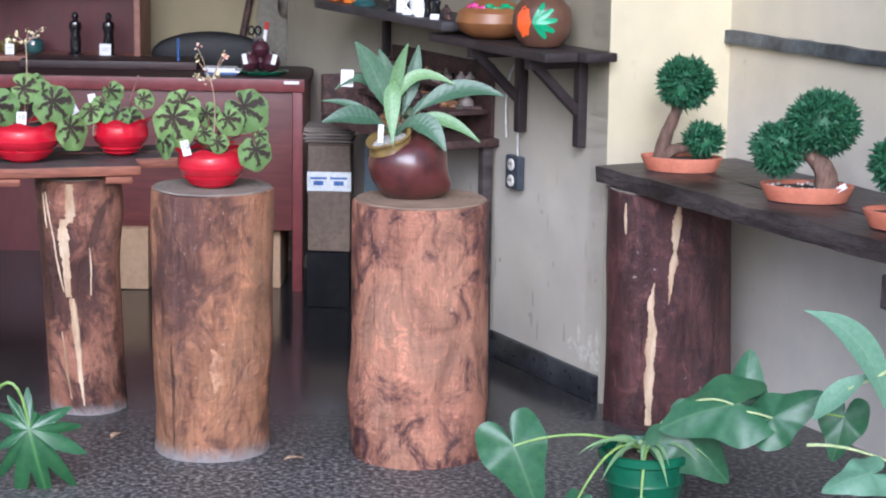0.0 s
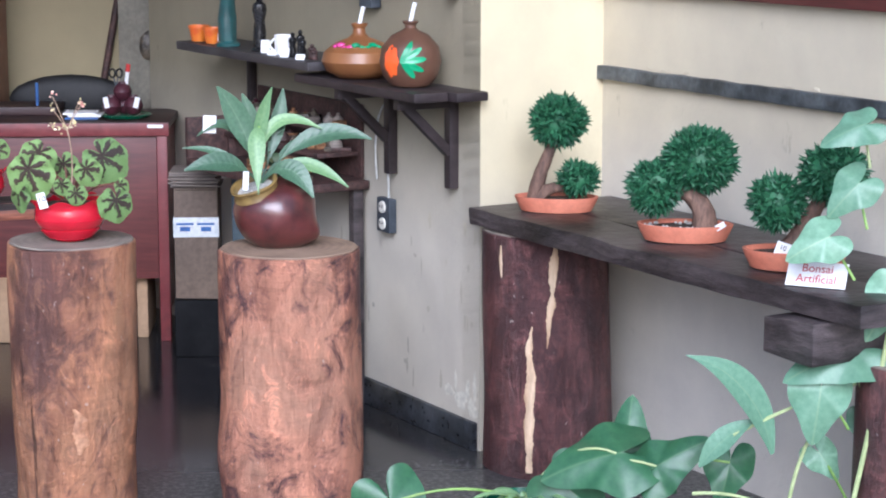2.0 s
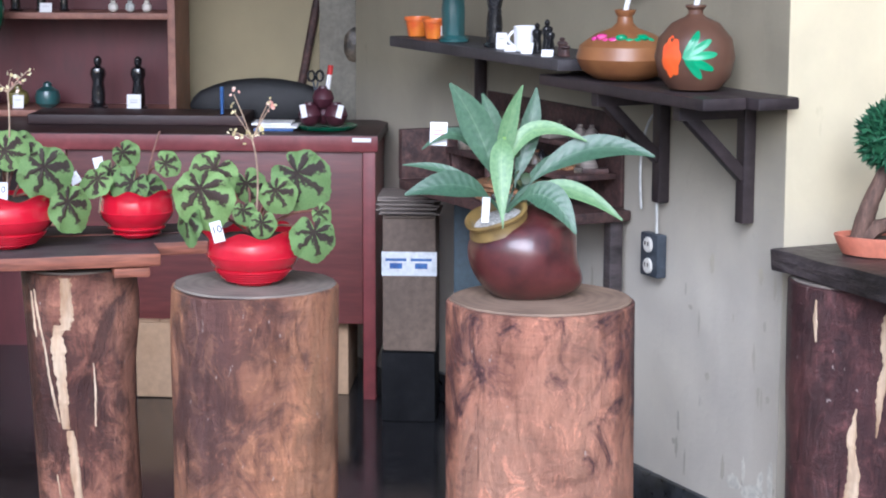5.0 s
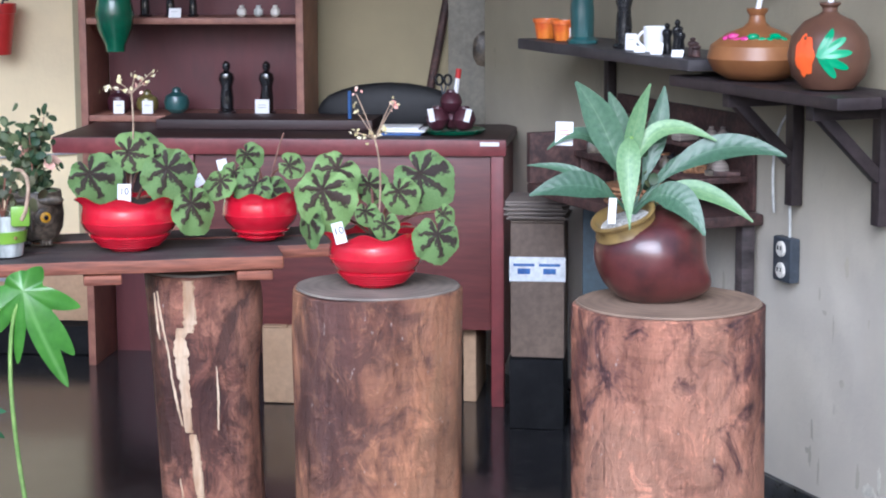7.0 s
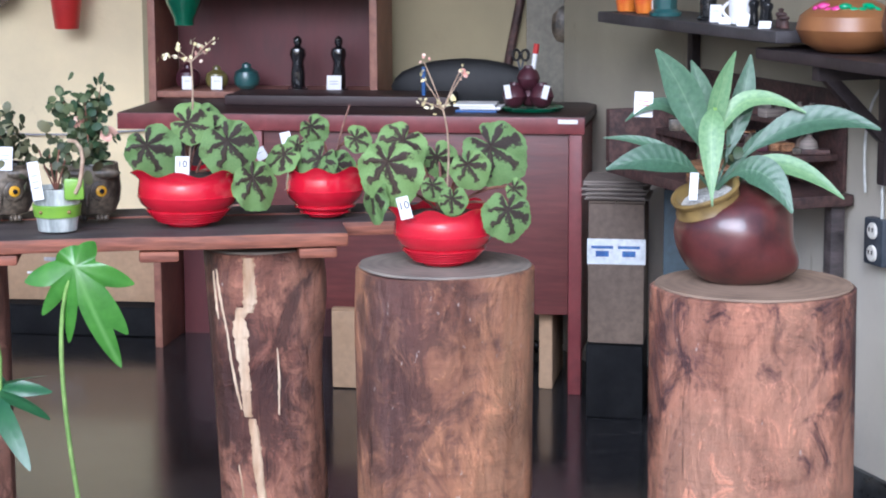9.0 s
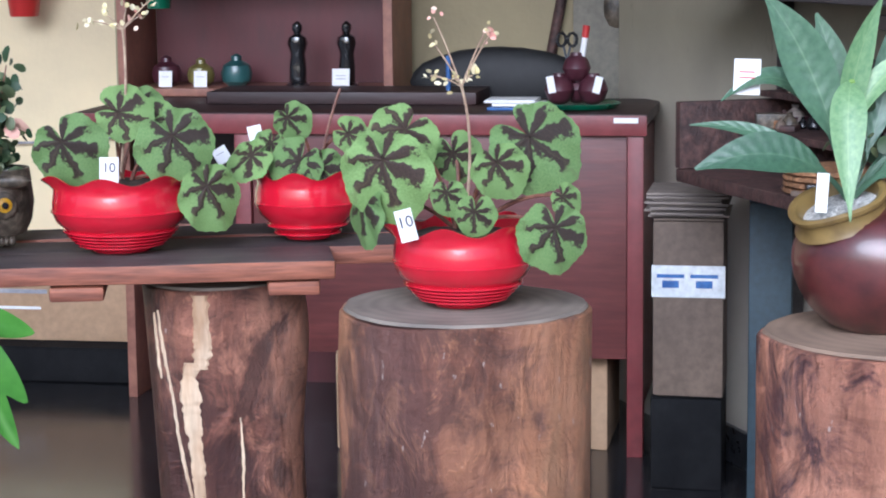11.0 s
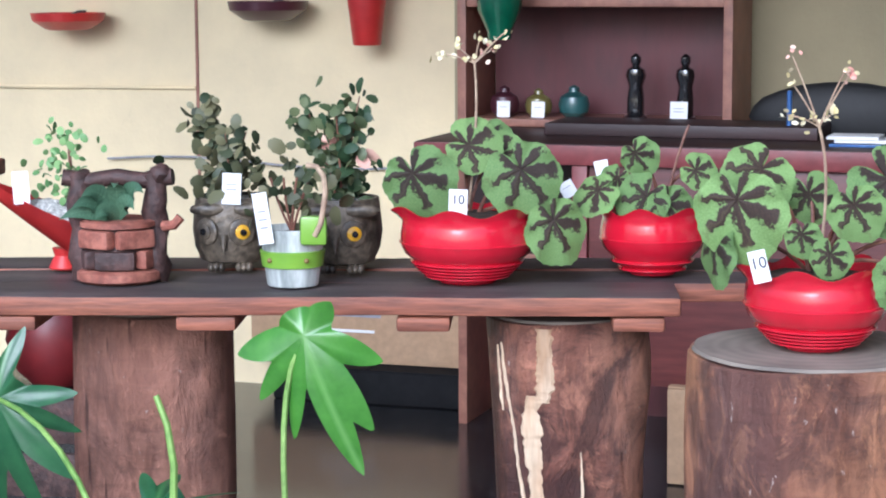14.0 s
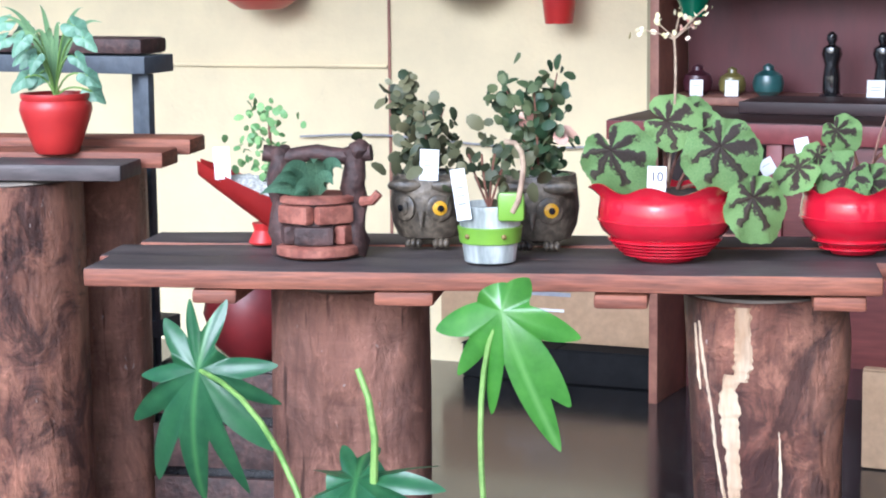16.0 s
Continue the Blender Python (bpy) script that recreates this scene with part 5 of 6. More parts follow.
def on_gourd(a, z):
    zz = [(0.05, 0.003), (0.072, 0.028), (0.081, 0.066), (0.074, 0.104), (0.048, 0.134)]
    for (r0, z0), (r1, z1) in zip(zz, zz[1:]):
        if z0 <= z <= z1:
            r = r0 + (r1 - r0) * (z - z0) / (z1 - z0) + 0.001
            return Vector((r * math.cos(radians(a)), r * math.sin(radians(a)), z))
    return Vector((0.05 * math.cos(radians(a)), 0.05 * math.sin(radians(a)), z))


def patch(outline, a0, z0, push=0.0012):
    """A thin painted shape that hugs the gourd: outline in degrees round and metres up."""
    bm = bmesh.new()
    c = bm.verts.new(on_gourd(a0, z0) * 1.0)
    ring = []
    for f in (0.5, 1.0):
        row = []
        for da, dz in outline:
            p = on_gourd(a0 + da * f, z0 + dz * f)
            q = Vector((p.x, p.y, 0)).normalized()
            row.append(bm.verts.new(p + q * push))
        ring.append(row)
    n = len(outline)
    for i in range(n):
        j = (i + 1) % n
        bm.faces.new((c, ring[0][i], ring[0][j]))
        bm.faces.new((ring[0][i], ring[1][i], ring[1][j], ring[0][j]))
    return bm


part("painted_flower", patch([(16 * math.cos(t) * (1 + 0.1 * math.cos(7 * t)), 0.040 * math.sin(t) * (1 + 0.1 * math.cos(7 * t))) for t in (6.283 * i / 28 for i in range(28))], fa - 12, 0.070), "orange", g2, "orange painted petals")
for k, (ang, L) in enumerate(((60, 1.0), (32, 1.1), (6, 1.15), (-22, 1.1), (-52, 0.9))):
    ca, sa = math.cos(radians(ang)), math.sin(radians(ang))
    pts = []
    for i in range(20):
        t = 6.283 * i / 20
        lx, ly = 0.030 * L * math.cos(t), 0.0085 * math.sin(t)
        x, z = lx * ca - ly * sa, lx * sa + ly * ca
        pts.append((x / 0.078 * 57.3, z))
    part("painted_leaf", patch(pts, fa + 8 + 24 * ca, 0.070 + 0.030 * sa * L, 0.0018), "leafpaint", g2, "green painted leaf")
for g, h in ((g1, 0.140), (g2, 0.165)):
    part("paper_roll", tube([(0, 0, h), (0.006, 0, h + 0.028), (0.012, 0, h + 0.052)], 0.006, 10), "white", g, "white rolled paper")
Z2 = 1.1155
for k, u in enumerate((-1.565, -1.445)):
    p = wp(u, -0.185, Z2)
    t = thing("small_pot", p.x, p.y, p.z, "tiny orange and red clay pot on the shelf", "pot", 0, "tiny pots on the shelf")
    part("body", lathe([(0.022, 0), (0.026, 0.002), (0.033, 0.045), (0.037, 0.046), (0.037, 0.056), (0.031, 0.056), (0.028, 0.04)], 28), "sunset", t)
    if k:
        tag_card(t, 0.03, -0.035, 0.0, 0.026, 0.038, bars=1)


def figure(x, y, z, h, mat, label, seed, wide=0.2):
    """A plain standing carved figure, one mesh."""
    rnd = random.Random(seed)
    k = h * wide
    prof = [(k * 0.8, 0), (k * 0.85, h * 0.03), (k * 0.6, h * 0.06), (k * 0.62, h * 0.3), (k * 0.5, h * 0.5), (k * 0.72, h * 0.66), (k * 0.62, h * 0.76), (k * 0.25, h * 0.81), (k * 0.38, h * 0.88), (k * 0.36, h * 0.95), (k * 0.1, h)]
    bm = lathe(prof, 24, None, lambda a, i, r, zz: (r * (1 + 0.14 * noise.noise(Vector((a * 2, zz * 40, seed)))), zz))
    return solo("carved_figure", bm, mat, label, "figurine", pose(x, y, z), group="carved figures")


p = wp(-1.325, -0.185, Z2)
figure(p.x, p.y, p.z, 0.30, "teal", "tall teal carved figure on the wall shelf", 1, 0.17)
p = wp(-1.075, -0.185, Z2)
figure(p.x, p.y, p.z, 0.20, "black", "dark carved figure on the wall shelf", 2, 0.17)
t = thing("price_card", p.x + 0.02, p.y - 0.08, Z2, "small white price cards on the shelf", "card", -20)
tag_card(t, 0, 0, 0, 0.03, 0.042, 4, 0, bars=1)
p = wp(-0.895, -0.185, Z2)
mug = thing("white_mug", p.x, p.y, p.z, "white mug standing on the wall shelf", "mug")
part("cup", lathe([(0.026, 0), (0.030, 0.002), (0.032, 0.062), (0.030, 0.064), (0.028, 0.06), (0.026, 0.01)], 32), "white", mug)
part("handle", tube([(-0.03 - 0.016 * math.sin(k * 0.52), 0, 0.012 + 0.0066 * k) for k in range(7)], 0.004, 8), "white", mug)
for k, (u, hh, w) in enumerate(((-0.835, 0.075, 0.25), (-0.80, 0.085, 0.22), (-0.765, 0.07, 0.26), (-0.72, 0.045, 0.4), (-0.685, 0.035, 0.5))):
    p = wp(u, -0.185 + 0.01 * (k % 2), Z2)
    figure(p.x, p.y, p.z, hh, "black" if k < 3 else "claydark", "little dark carved figure on the wall shelf", 5 + k, w)
for k, u in enumerate((-0.90, -0.81, -0.70)):
    p = wp(u, -0.228, Z2)
    t = thing("price_card", p.x, p.y, p.z, "small white price card on the wall shelf", "card", -20, "price cards")
    tag_card(t, 0, 0, 0, 0.03, 0.018 + 0.012 * (k == 1), 25, 0, bars=1)
# pipe end over the shelf
mb = thing("meter_box", *wp(-0.62, -0.02, 1.275), "small pale grey box on the wall", "box", WALL_TURN)
part("body", slab(-0.04, 0.04, -0.02, 0.015, 0, 0.09, 0.004), "steel", mb)

# ---- bonsai trees on the plank ----
def dish(t, rx, ry, h):
    bm = lathe([(0.80, 0), (0.84, 0.02), (0.94, 0.55), (1.0, 0.95), (1.0, 1.0), (0.94, 1.0), (0.90, 0.7)], 56)
    for v in bm.verts:
        v.co = Vector((v.co.x * rx, v.co.y * ry, v.co.z * h))
    part("dish", bm, "terra", t, "oval terracotta dish")
    s = lathe([(0.91, 0.74), (0.5, 0.80), (0.0005, 0.84)], 36)
    for v in s.verts:
        v.co = Vector((v.co.x * rx, v.co.y * ry, v.co.z * h + 0.002 * noise.noise(v.co * 9)))
    part("soil", s, "soil", t)


def bonsai(u, n, rx, h, trunks, balls, label, seed, rz=-12, gravel=False):
    p = wp(u, n, 0.7465)
    t = thing("bonsai_tree", p.x, p.y, p.z, label, "bonsai", rz, "bonsai trees on the plank")
    dish(t, rx, rx * 0.62, h)
    rnd = random.Random(seed)
    for a, b, c, r0, r1 in trunks:
        bm = tube(curve_pts(a, b, c, 14), r0, 12, None, r1 / r0)
        for v in bm.verts:
            v.co += noise.noise_vector(v.co * 60) * 0.003
        part("trunk", bm, "trunk", t)
    for c, r, sq in balls:
        c = (c[0], c[1], c[2] + 0.008)
        bm = bmesh.new()
        ball(bm, c, r * 0.86, 3, sq, 0.18, seed)
        tufts(bm, c, r * 0.97, int(900 * (r / 0.07) ** 2), 0.023, rnd, sq, 0.24, 0.95)
        part("crown", bm, "bonsai", t, "ball of dense dark green foliage")
    if gravel:
        g = bmesh.new()
        for _ in range(60):
            a, q = rnd.uniform(0, 6.28), rnd.uniform(0.2, 0.8) ** 0.5
            ball(g, (rx * q * math.cos(a), rx * 0.6 * q * math.sin(a), h * 0.85), rnd.uniform(0.003, 0.006), 1)
        tagged(part("pebbles", g, "gravel", t, "white pebbles"), kind="stuff")
    return t


b1 = bonsai(0.25, 0.10, 0.118, 0.042, [((-0.062, -0.01, 0.03), (-0.05, -0.01, 0.11), (0.005, 0, 0.22), 0.023, 0.014), ((-0.05, -0.01, 0.035), (-0.03, -0.01, 0.075), (0.04, 0, 0.065), 0.022, 0.012)],
            [((0.005, 0, 0.245), 0.074, (1.0, 0.95, 0.92)), ((0.062, -0.005, 0.085), 0.050, (1, 0.9, 0.85))], "artificial bonsai with two green balls in terracotta", 41)
b2 = bonsai(0.83, 0.115, 0.124, 0.044, [((0.05, -0.02, 0.03), (0.06, -0.02, 0.11), (-0.02, -0.01, 0.135), 0.034, 0.020), ((0.0, -0.01, 0.115), (-0.02, 0, 0.14), (-0.06, 0, 0.12), 0.016, 0.012)],
            [((0.035, 0, 0.200), 0.090, (1.0, 0.95, 0.88)), ((-0.078, -0.01, 0.128), 0.066, (1, 0.9, 0.95))], "artificial bonsai with leaning trunk in terracotta", 42, gravel=True)
b3 = bonsai(1.28, 0.105, 0.126, 0.046, [((-0.03, 0, 0.03), (0.03, 0, 0.10), (0.07, 0, 0.20), 0.026, 0.016), ((0.04, 0, 0.10), (0.0, 0, 0.12), (-0.04, 0, 0.13), 0.014, 0.01)],
            [((-0.045, -0.01, 0.150), 0.062, (1, 0.95, 1.0)), ((0.085, 0, 0.22), 0.075, (1, 0.95, 0.9))], "artificial bonsai in a shallow terracotta dish", 43)
tag_card(b2, 0.095, -0.055, 0.040, 0.026, 0.020, 50, -30)
tag_card(b3, -0.035, -0.07, 0.040, 0.034, 0.034, -8, 18, "10")
p = wp(1.50, -0.02, 0.7465)
sign = thing("hand_written_sign", p.x, p.y, p.z, "white card sign with red handwriting on the plank", "sign", -28)
part("card", slab(-0.07, 0.07, -0.001, 0.001, 0, 0.062, 0), "white", sign, "", pose(0, 0, 0.001, -32, 0, 0))
for body, zz in (("Bonsai", 0.036), ("Artificial", 0.010)):
    cu = bpy.data.curves.new("writing", "FONT")
    cu.body, cu.size, cu.align_x, cu.extrude = body, 0.028, "CENTER", 0.0002
    cu.materials.append(M["redink"])
    o = new("writing", cu)
    o.parent = sign
    o.matrix_basis = pose(0, 0, 0.001, -32, 0, 0) @ pose(0, -0.0018, zz, 90, 0, 0)

# ---- desk ----
desk = thing("office_desk", -0.578, 2.25, 0, "mahogany red office desk with a dark top", "desk", 0)
part("desktop", slab(-1.36, 0.012, -0.01, 0.46, 0.778, 0.806, 0.004), "desktop", desk, "dark polished desktop")
part("top_edge", slab(-1.36, 0.014, -0.022, -0.011, 0.757, 0.804, 0.003), "deskedge", desk, "red front edge")
part("modesty_panel", slab(-0.925, -0.034, 0.0, 0.022, 0.232, 0.756, 0.002), "desk", desk, "red wood grain front panel")
for x in (-0.032, -0.965):
    part("leg_post", slab(x, x + 0.038, -0.012, 0.03, 0.0, 0.756, 0.003), "deskedge", desk)
    part("side_panel", slab(x + 0.006, x + 0.030, 0.032, 0.45, 0.10, 0.756, 0.002), "desk", desk)
part("label", slab(-0.062, -0.006, -0.0245, -0.0235, 0.787, 0.799, 0), "white", desk, "small white sticker")
# raised top of the return behind it
part("raised_ledge", slab(-1.10, -0.42, 0.22, 0.44, 0.807, 0.838, 0.004), "desktop", desk, "dark raised ledge")
tray = thing("green_tray", -0.735, 2.40, 0.807, "round green saucer on the desk", "saucer")
part("saucer", lathe([(0.05, 0), (0.085, 0.002), (0.095, 0.012), (0.092, 0.014), (0.08, 0.006)], 40), "greenpot", tray)
holder = thing("pen_holder", -0.745, 2.40, 0.816, "purple clay pen holder made of three balls", "pen holder")
for k, (dx, dy, dz, r) in enumerate(((-0.040, -0.01, 0.035, 0.036), (0.040, -0.01, 0.035, 0.036), (0.0, 0.03, 0.035, 0.036), (0.0, 0.0, 0.086, 0.034))):
    part("cup", lathe([(0.3 * r, -r * 0.96), (0.75 * r, -0.65 * r), (r, 0), (0.8 * r, 0.6 * r), (0.45 * r, 0.88 * r), (0.42 * r, 1.08 * r), (0.3 * r, 1.08 * r), (0.28 * r, 0.6 * r)], 28), "purple", holder, "", pose(dx, dy, dz))
sc = thing("scissors", -0.768, 2.40, 0.914, "black handled scissors in the pen holder", "scissors")
for s in (-1, 1):
    part("handle", tube([(s * 0.013 + 0.011 * math.cos(k * 0.7), 0, 0.055 + 0.016 * math.sin(k * 0.7)) for k in range(10)], 0.004, 8), "black", sc)
    part("blade", tube([(s * 0.008, 0, 0.04), (-s * 0.003, 0, -0.01)], 0.003, 6), "steel", sc)
pen = thing("marker_pen", -0.735, 2.40, 0.914, "white marker pen with a red cap", "pen")
part("barrel", tube([(0, 0, -0.01), (0.010, 0, 0.06)], 0.0075, 12), "white", pen)
part("cap", tube([(0.010, 0, 0.06), (0.014, 0, 0.088)], 0.0085, 12), "redmatt", pen, "red cap")
pen2 = thing("blue_pen", -1.075, 2.52, 0.839, "blue pen standing behind the flowers", "pen")
part("barrel", tube([(0, 0, 0), (0.0, 0, 0.085)], 0.006, 10), "blue", pen2)
for dx, r in ((-0.052, -10), (0.05, 14)):
    t = thing("price_card", -0.745 + dx, 2.355, 0.846, "white paper slip in the pen holder", "card", 0, "paper slips")
    tag_card(t, 0, 0, 0, 0.018, 0.040, 0, r)
for k, (dx, dz) in enumerate(((0, 0), (0.012, 0.009), (-0.006, 0.017))):
    solo("note_pad", slab(-0.95 + dx, -0.83 + dx, 2.33, 2.44, 0.8065 + dz, 0.8135 + dz, 0.001), "white" if k else "blue", "stacked note pads on the desk", "note pad", group="note pads")

# ---- chair ----
chair = thing("office_chair", -0.98, 2.74, 0, "black office chair behind the desk", "chair")
bm = bmesh.new()
ball(bm, (0, 0, 0.845), 1.0, 3, (0.235, 0.035, 0.090))
part("backrest", bm, "chairblack", chair, "low rounded black backrest")
bm = bmesh.new()
ball(bm, (0, -0.02, 0.47), 1.0, 3, (0.22, 0.2, 0.04))
part("seat", bm, "black", chair)
part("back_stem", slab(-0.025, 0.025, -0.01, 0.012, 0.45, 0.82, 0.004), "black", chair)
part("column", tube([(0, 0, 0.06), (0, 0, 0.45)], 0.025, 12), "black", chair)
for k in range(5):
    a = 6.283 * k / 5
    part("foot", tube([(0, 0, 0.08), (0.24 * math.cos(a), 0.2 * math.sin(a), 0.03)], 0.018, 8), "black", chair)
pole = thing("leaning_pole", -0.93, 2.94, 0, "dark wooden pole leaning on the back wall", "pole")
part("shaft", tube([(-0.06, -0.03, 0.0), (0.03, 0.05, 0.80), (0.115, 0.07, 1.25), (0.16, 0.075, 1.6)], 0.014, 10), "claydark", pole)

# ---- display cabinet ----
cabi = thing("display_cabinet", -1.625, 2.72, 0, "open wine-red display cabinet with shelves", "cabinet")
part("back_panel", slab(-0.335, 0.345, 0.24, 0.25, 0.0, 1.78, 0), "cabback", cabi, "wine-red back panel")
part("side", slab(-0.362, -0.338, -0.01, 0.25, 0.0, 1.80, 0.002), "cabedge", cabi)
part("side", slab(0.348, 0.372, -0.01, 0.25, 0.0, 1.80, 0.002), "cabedge", cabi)
for z in (0.45, 0.807, 1.120, 1.44, 1.78):
    part("shelf", slab(-0.337, 0.347, -0.006, 0.238, z, z + 0.020, 0.002), "cabedge", cabi)
part("drawer_front", slab(-0.33, 0.34, 0.0, 0.02, 0.47, 0.80, 0.003), "desktop", cabi, "dark closed front")
for k, (dx, mt, r) in enumerate(((-0.265, "purple", 0.040), (-0.170, "olivepot", 0.037), (-0.072, "teal", 0.042))):
    t = thing("lidded_jar", -1.625 + dx, 2.82, 0.8275, {0: "small purple round jar", 1: "small olive round jar", 2: "small teal round jar"}[k] + " in the cabinet", "jar", 0, "small round jars")
    part("body", lathe([(r * 0.55, 0), (r * 0.9, r * 0.3), (r, r * 0.8), (r * 0.85, r * 1.3), (r * 0.35, r * 1.6), (r * 0.32, r * 1.75), (r * 0.2, r * 1.75)], 32), mt, t)
    part("lid", lathe([(r * 0.36, r * 1.76), (r * 0.34, r * 1.85), (r * 0.1, r * 2.0), (0.0005, r * 2.02)], 20), mt, t)
    if k < 2:
        tag_card(t, 0.012, -r - 0.012, 0, 0.036, 0.042, 6, 0, bars=1)
for k, dx in enumerate((0.100, 0.232)):
    figure(-1.625 + dx, 2.80, 0.8275, 0.170, "blackglaze", "black glazed standing carved figure in the cabinet", 20 + k, 0.21)
t = thing("price_card", -1.398, 2.745, 0.8275, "white price card before a figure", "card")
tag_card(t, 0, 0, 0, 0.046, 0.050, 6, 0, bars=2)
for k, (dx, hh) in enumerate(((-0.17, 0.13), (-0.085, 0.12), (-0.01, 0.11))):
    figure(-1.625 + dx, 2.82, 1.1405, hh, "blackglaze", "dark carved figure on the upper shelf", 30 + k, 0.2)
for k, dx in enumerate((0.155, 0.21, 0.265)):
    t = thing("tiny_jar", -1.625 + dx, 2.80, 1.1405, "tiny pale jar on the upper shelf", "jar", 0, "tiny jars")
    part("body", lathe([(0.008, 0), (0.016, 0.008), (0.015, 0.022), (0.007, 0.03), (0.008, 0.036), (0.004, 0.036)], 18), "ivory" if k != 1 else "tin", t)
t = thing("price_card", -1.675, 2.735, 1.1405, "white price card on the upper shelf", "card")
tag_card(t, 0, 0, 0, 0.04, 0.03, 10, 0, bars=1)

# ---- hanging pots on the yellow wall ----
def hanging_pot(x, z, h, r, mat, label, bowl=False):
    t = thing("hanging_pot", x, 2.94, z, label, "hanging pot", 0, "pots hung on the wall")
    prof = [(r * 0.62, 0), (r * 0.66, 0.003), (r * 0.92, h * 0.8), (r, h * 0.82), (r * 1.02, h), (r * 0.9, h), (r * 0.8, h * 0.7)]
    if bowl:
        prof = [(r * 0.5, 0), (r * 0.62, 0.004), (r * 0.95, h * 0.55), (r, h), (r * 0.94, h), (r * 0.8, h * 0.5)]
    part("pot", lathe(prof, 40), mat, t)
    part("hook", tube([(0, 0.0, h * 0.8), (0, 0.06, h * 1.05), (0, 0.105, h * 1.05)], 0.004, 6), "steel", t)
    return t


hanging_pot(-2.33, 1.008, 0.17, 0.060, "redmatt", "tall red clay pot hung on the yellow wall")
hanging_pot(-2.63, 1.075, 0.055, 0.115, "purple", "wide dark red bowl hung on the yellow wall", True)
hanging_pot(-3.27, 1.045, 0.050, 0.11, "redmatt", "wide red bowl hung on the yellow wall", True)
gv = thing("green_vase", -1.835, 2.60, 1.04, "tall green glazed vase hanging near the cabinet", "vase")
part("body", lathe([(0.030, 0), (0.032, 0.02), (0.055, 0.07), (0.062, 0.12), (0.050, 0.18), (0.035, 0.21), (0.045, 0.24), (0.04, 0.24)], 36), "greenpot", gv)
part("cord", tube([(0, 0, 0.22), (0, 0.05, 0.9), (0, 0.1, 1.70)], 0.003, 6), "stalk", gv)

# ---- things on the floor inside ----
def carton(name, x0, x1, y0, y1, z0, z1, mat, label, tape=None, rz=0):
    cx, cy = (x0 + x1) / 2, (y0 + y1) / 2
    t = thing(name, cx, cy, z0, label, "box", rz, "cardboard boxes")
    hx, hy, h = (x1 - x0) / 2, (y1 - y0) / 2, z1 - z0
    bm = slab(-hx, hx, -hy, hy, 0.001, h, 0.006)
    for v in bm.verts:
        v.co += noise.noise_vector(v.co * 5 + Vector((x0, 0, 0))) * 0.004
    part("body", bm, mat, t)
    part("flap", slab(-hx, -0.002, -hy, hy, h + 0.001, h + 0.005, 0), mat, t)
    part("flap", slab(0.002, hx, -hy, hy, h + 0.001, h + 0.005, 0), mat, t)
    if tape:
        z = h * tape
        part("tape", slab(-hx - 0.003, hx + 0.003, -hy - 0.0035, -hy - 0.0025, z - 0.035, z + 0.035, 0), "tape", t, "printed clear tape")
        for dx in (-0.5, 0.45):
            part("print", slab(hx * dx - 0.03, hx * dx + 0.03, -hy - 0.0045, -hy - 0.004, z + 0.008, z + 0.016, 0), "blue", t, "blue print on the tape")
            part("print", slab(hx * dx - 0.018, hx * dx + 0.018, -hy - 0.0045, -hy - 0.004, z - 0.014, z + 0.002, 0), "blue", t, "blue print on the tape")
    return t


# Added black block, standing in for dark floor under the taped box.
carton("dark_carton", -0.532, -0.376, 1.97, 2.16, 0.0, 0.205, "cartonblack", "added black block filling the dark below the taped box")
carton("cardboard_box", -0.528, -0.375, 1.96, 2.15, 0.2115, 0.600, "carddark", "taped brown cardboard box beside the desk", 0.66)
carton("blue_carton", -0.318, -0.228, 1.82, 1.92, 0.0, 0.66, "bluebox", "pale blue printed carton beside the table")
carton("cardboard_box", -1.30, -1.15, 2.22, 2.50, 0.0, 0.235, "card", "small cardboard box under the desk")
carton("cardboard_box", -1.11, -1.00, 2.20, 2.48, 0.0, 0.235, "card", "small cardboard box under the desk")
carton("cardboard_box", -0.70, -0.66, 2.3, 2.6, 0.0, 0.235, "card", "thin cardboard box under the desk")
# Another added block: blackens the glossy floor below the wide box.
carton("dark_carton", -2.60, -2.02, 2.86, 3.03, 0.0, 0.095, "cartonblack", "added black block filling the dark below the wide box")
cb = carton("cardboard_box", -2.70, -1.97, 2.94, 3.03, 0.101, 0.300, "card", "wide cardboard box with blue print by the wall")
part("print", slab(-0.10, 0.04, -0.0495, -0.0480, 0.135, 0.147, 0), "greyink", cb, "faded grey print")
part("print", slab(-0.16, 0.02, -0.0495, -0.0480, 0.09, 0.098, 0), "white", cb, "pale print")
for k in range(9):
    solo("newspaper", slab(-0.540 + 0.008 * math.sin(k * 2.3), -0.375 + 0.01 * math.cos(k * 1.7), 1.96 + 0.008 * math.cos(k * 3), 2.16, 0.607 + 0.006 * k, 0.612 + 0.006 * k, 0.001), "paper", "folded newspaper on a stack", "newspaper", group="newspaper stack")
# low work table along the worn wall, behind the jar
wt = thing("work_table", PC.x, PC.y, 0, "dark wooden work table crowded with small things", "table", WALL_TURN)
part("table_top", rough_board(-1.46, -0.66, -0.29, -0.004, 0.700, 0.728, 14, 0.002, 21), "claydark", wt, "worn brown table top")
for u, d in ((-0.72, -0.28), (-0.72, -0.05), (-1.44, -0.05)):
    part("leg", slab(u, u + 0.036, d, d + 0.036, 0, 0.699, 0.003), "char", wt)
part("side_board", slab(-1.46, -1.435, -0.29, -0.02, 0.729, 0.868, 0.003), "claydark", wt, "brown end board of the table")
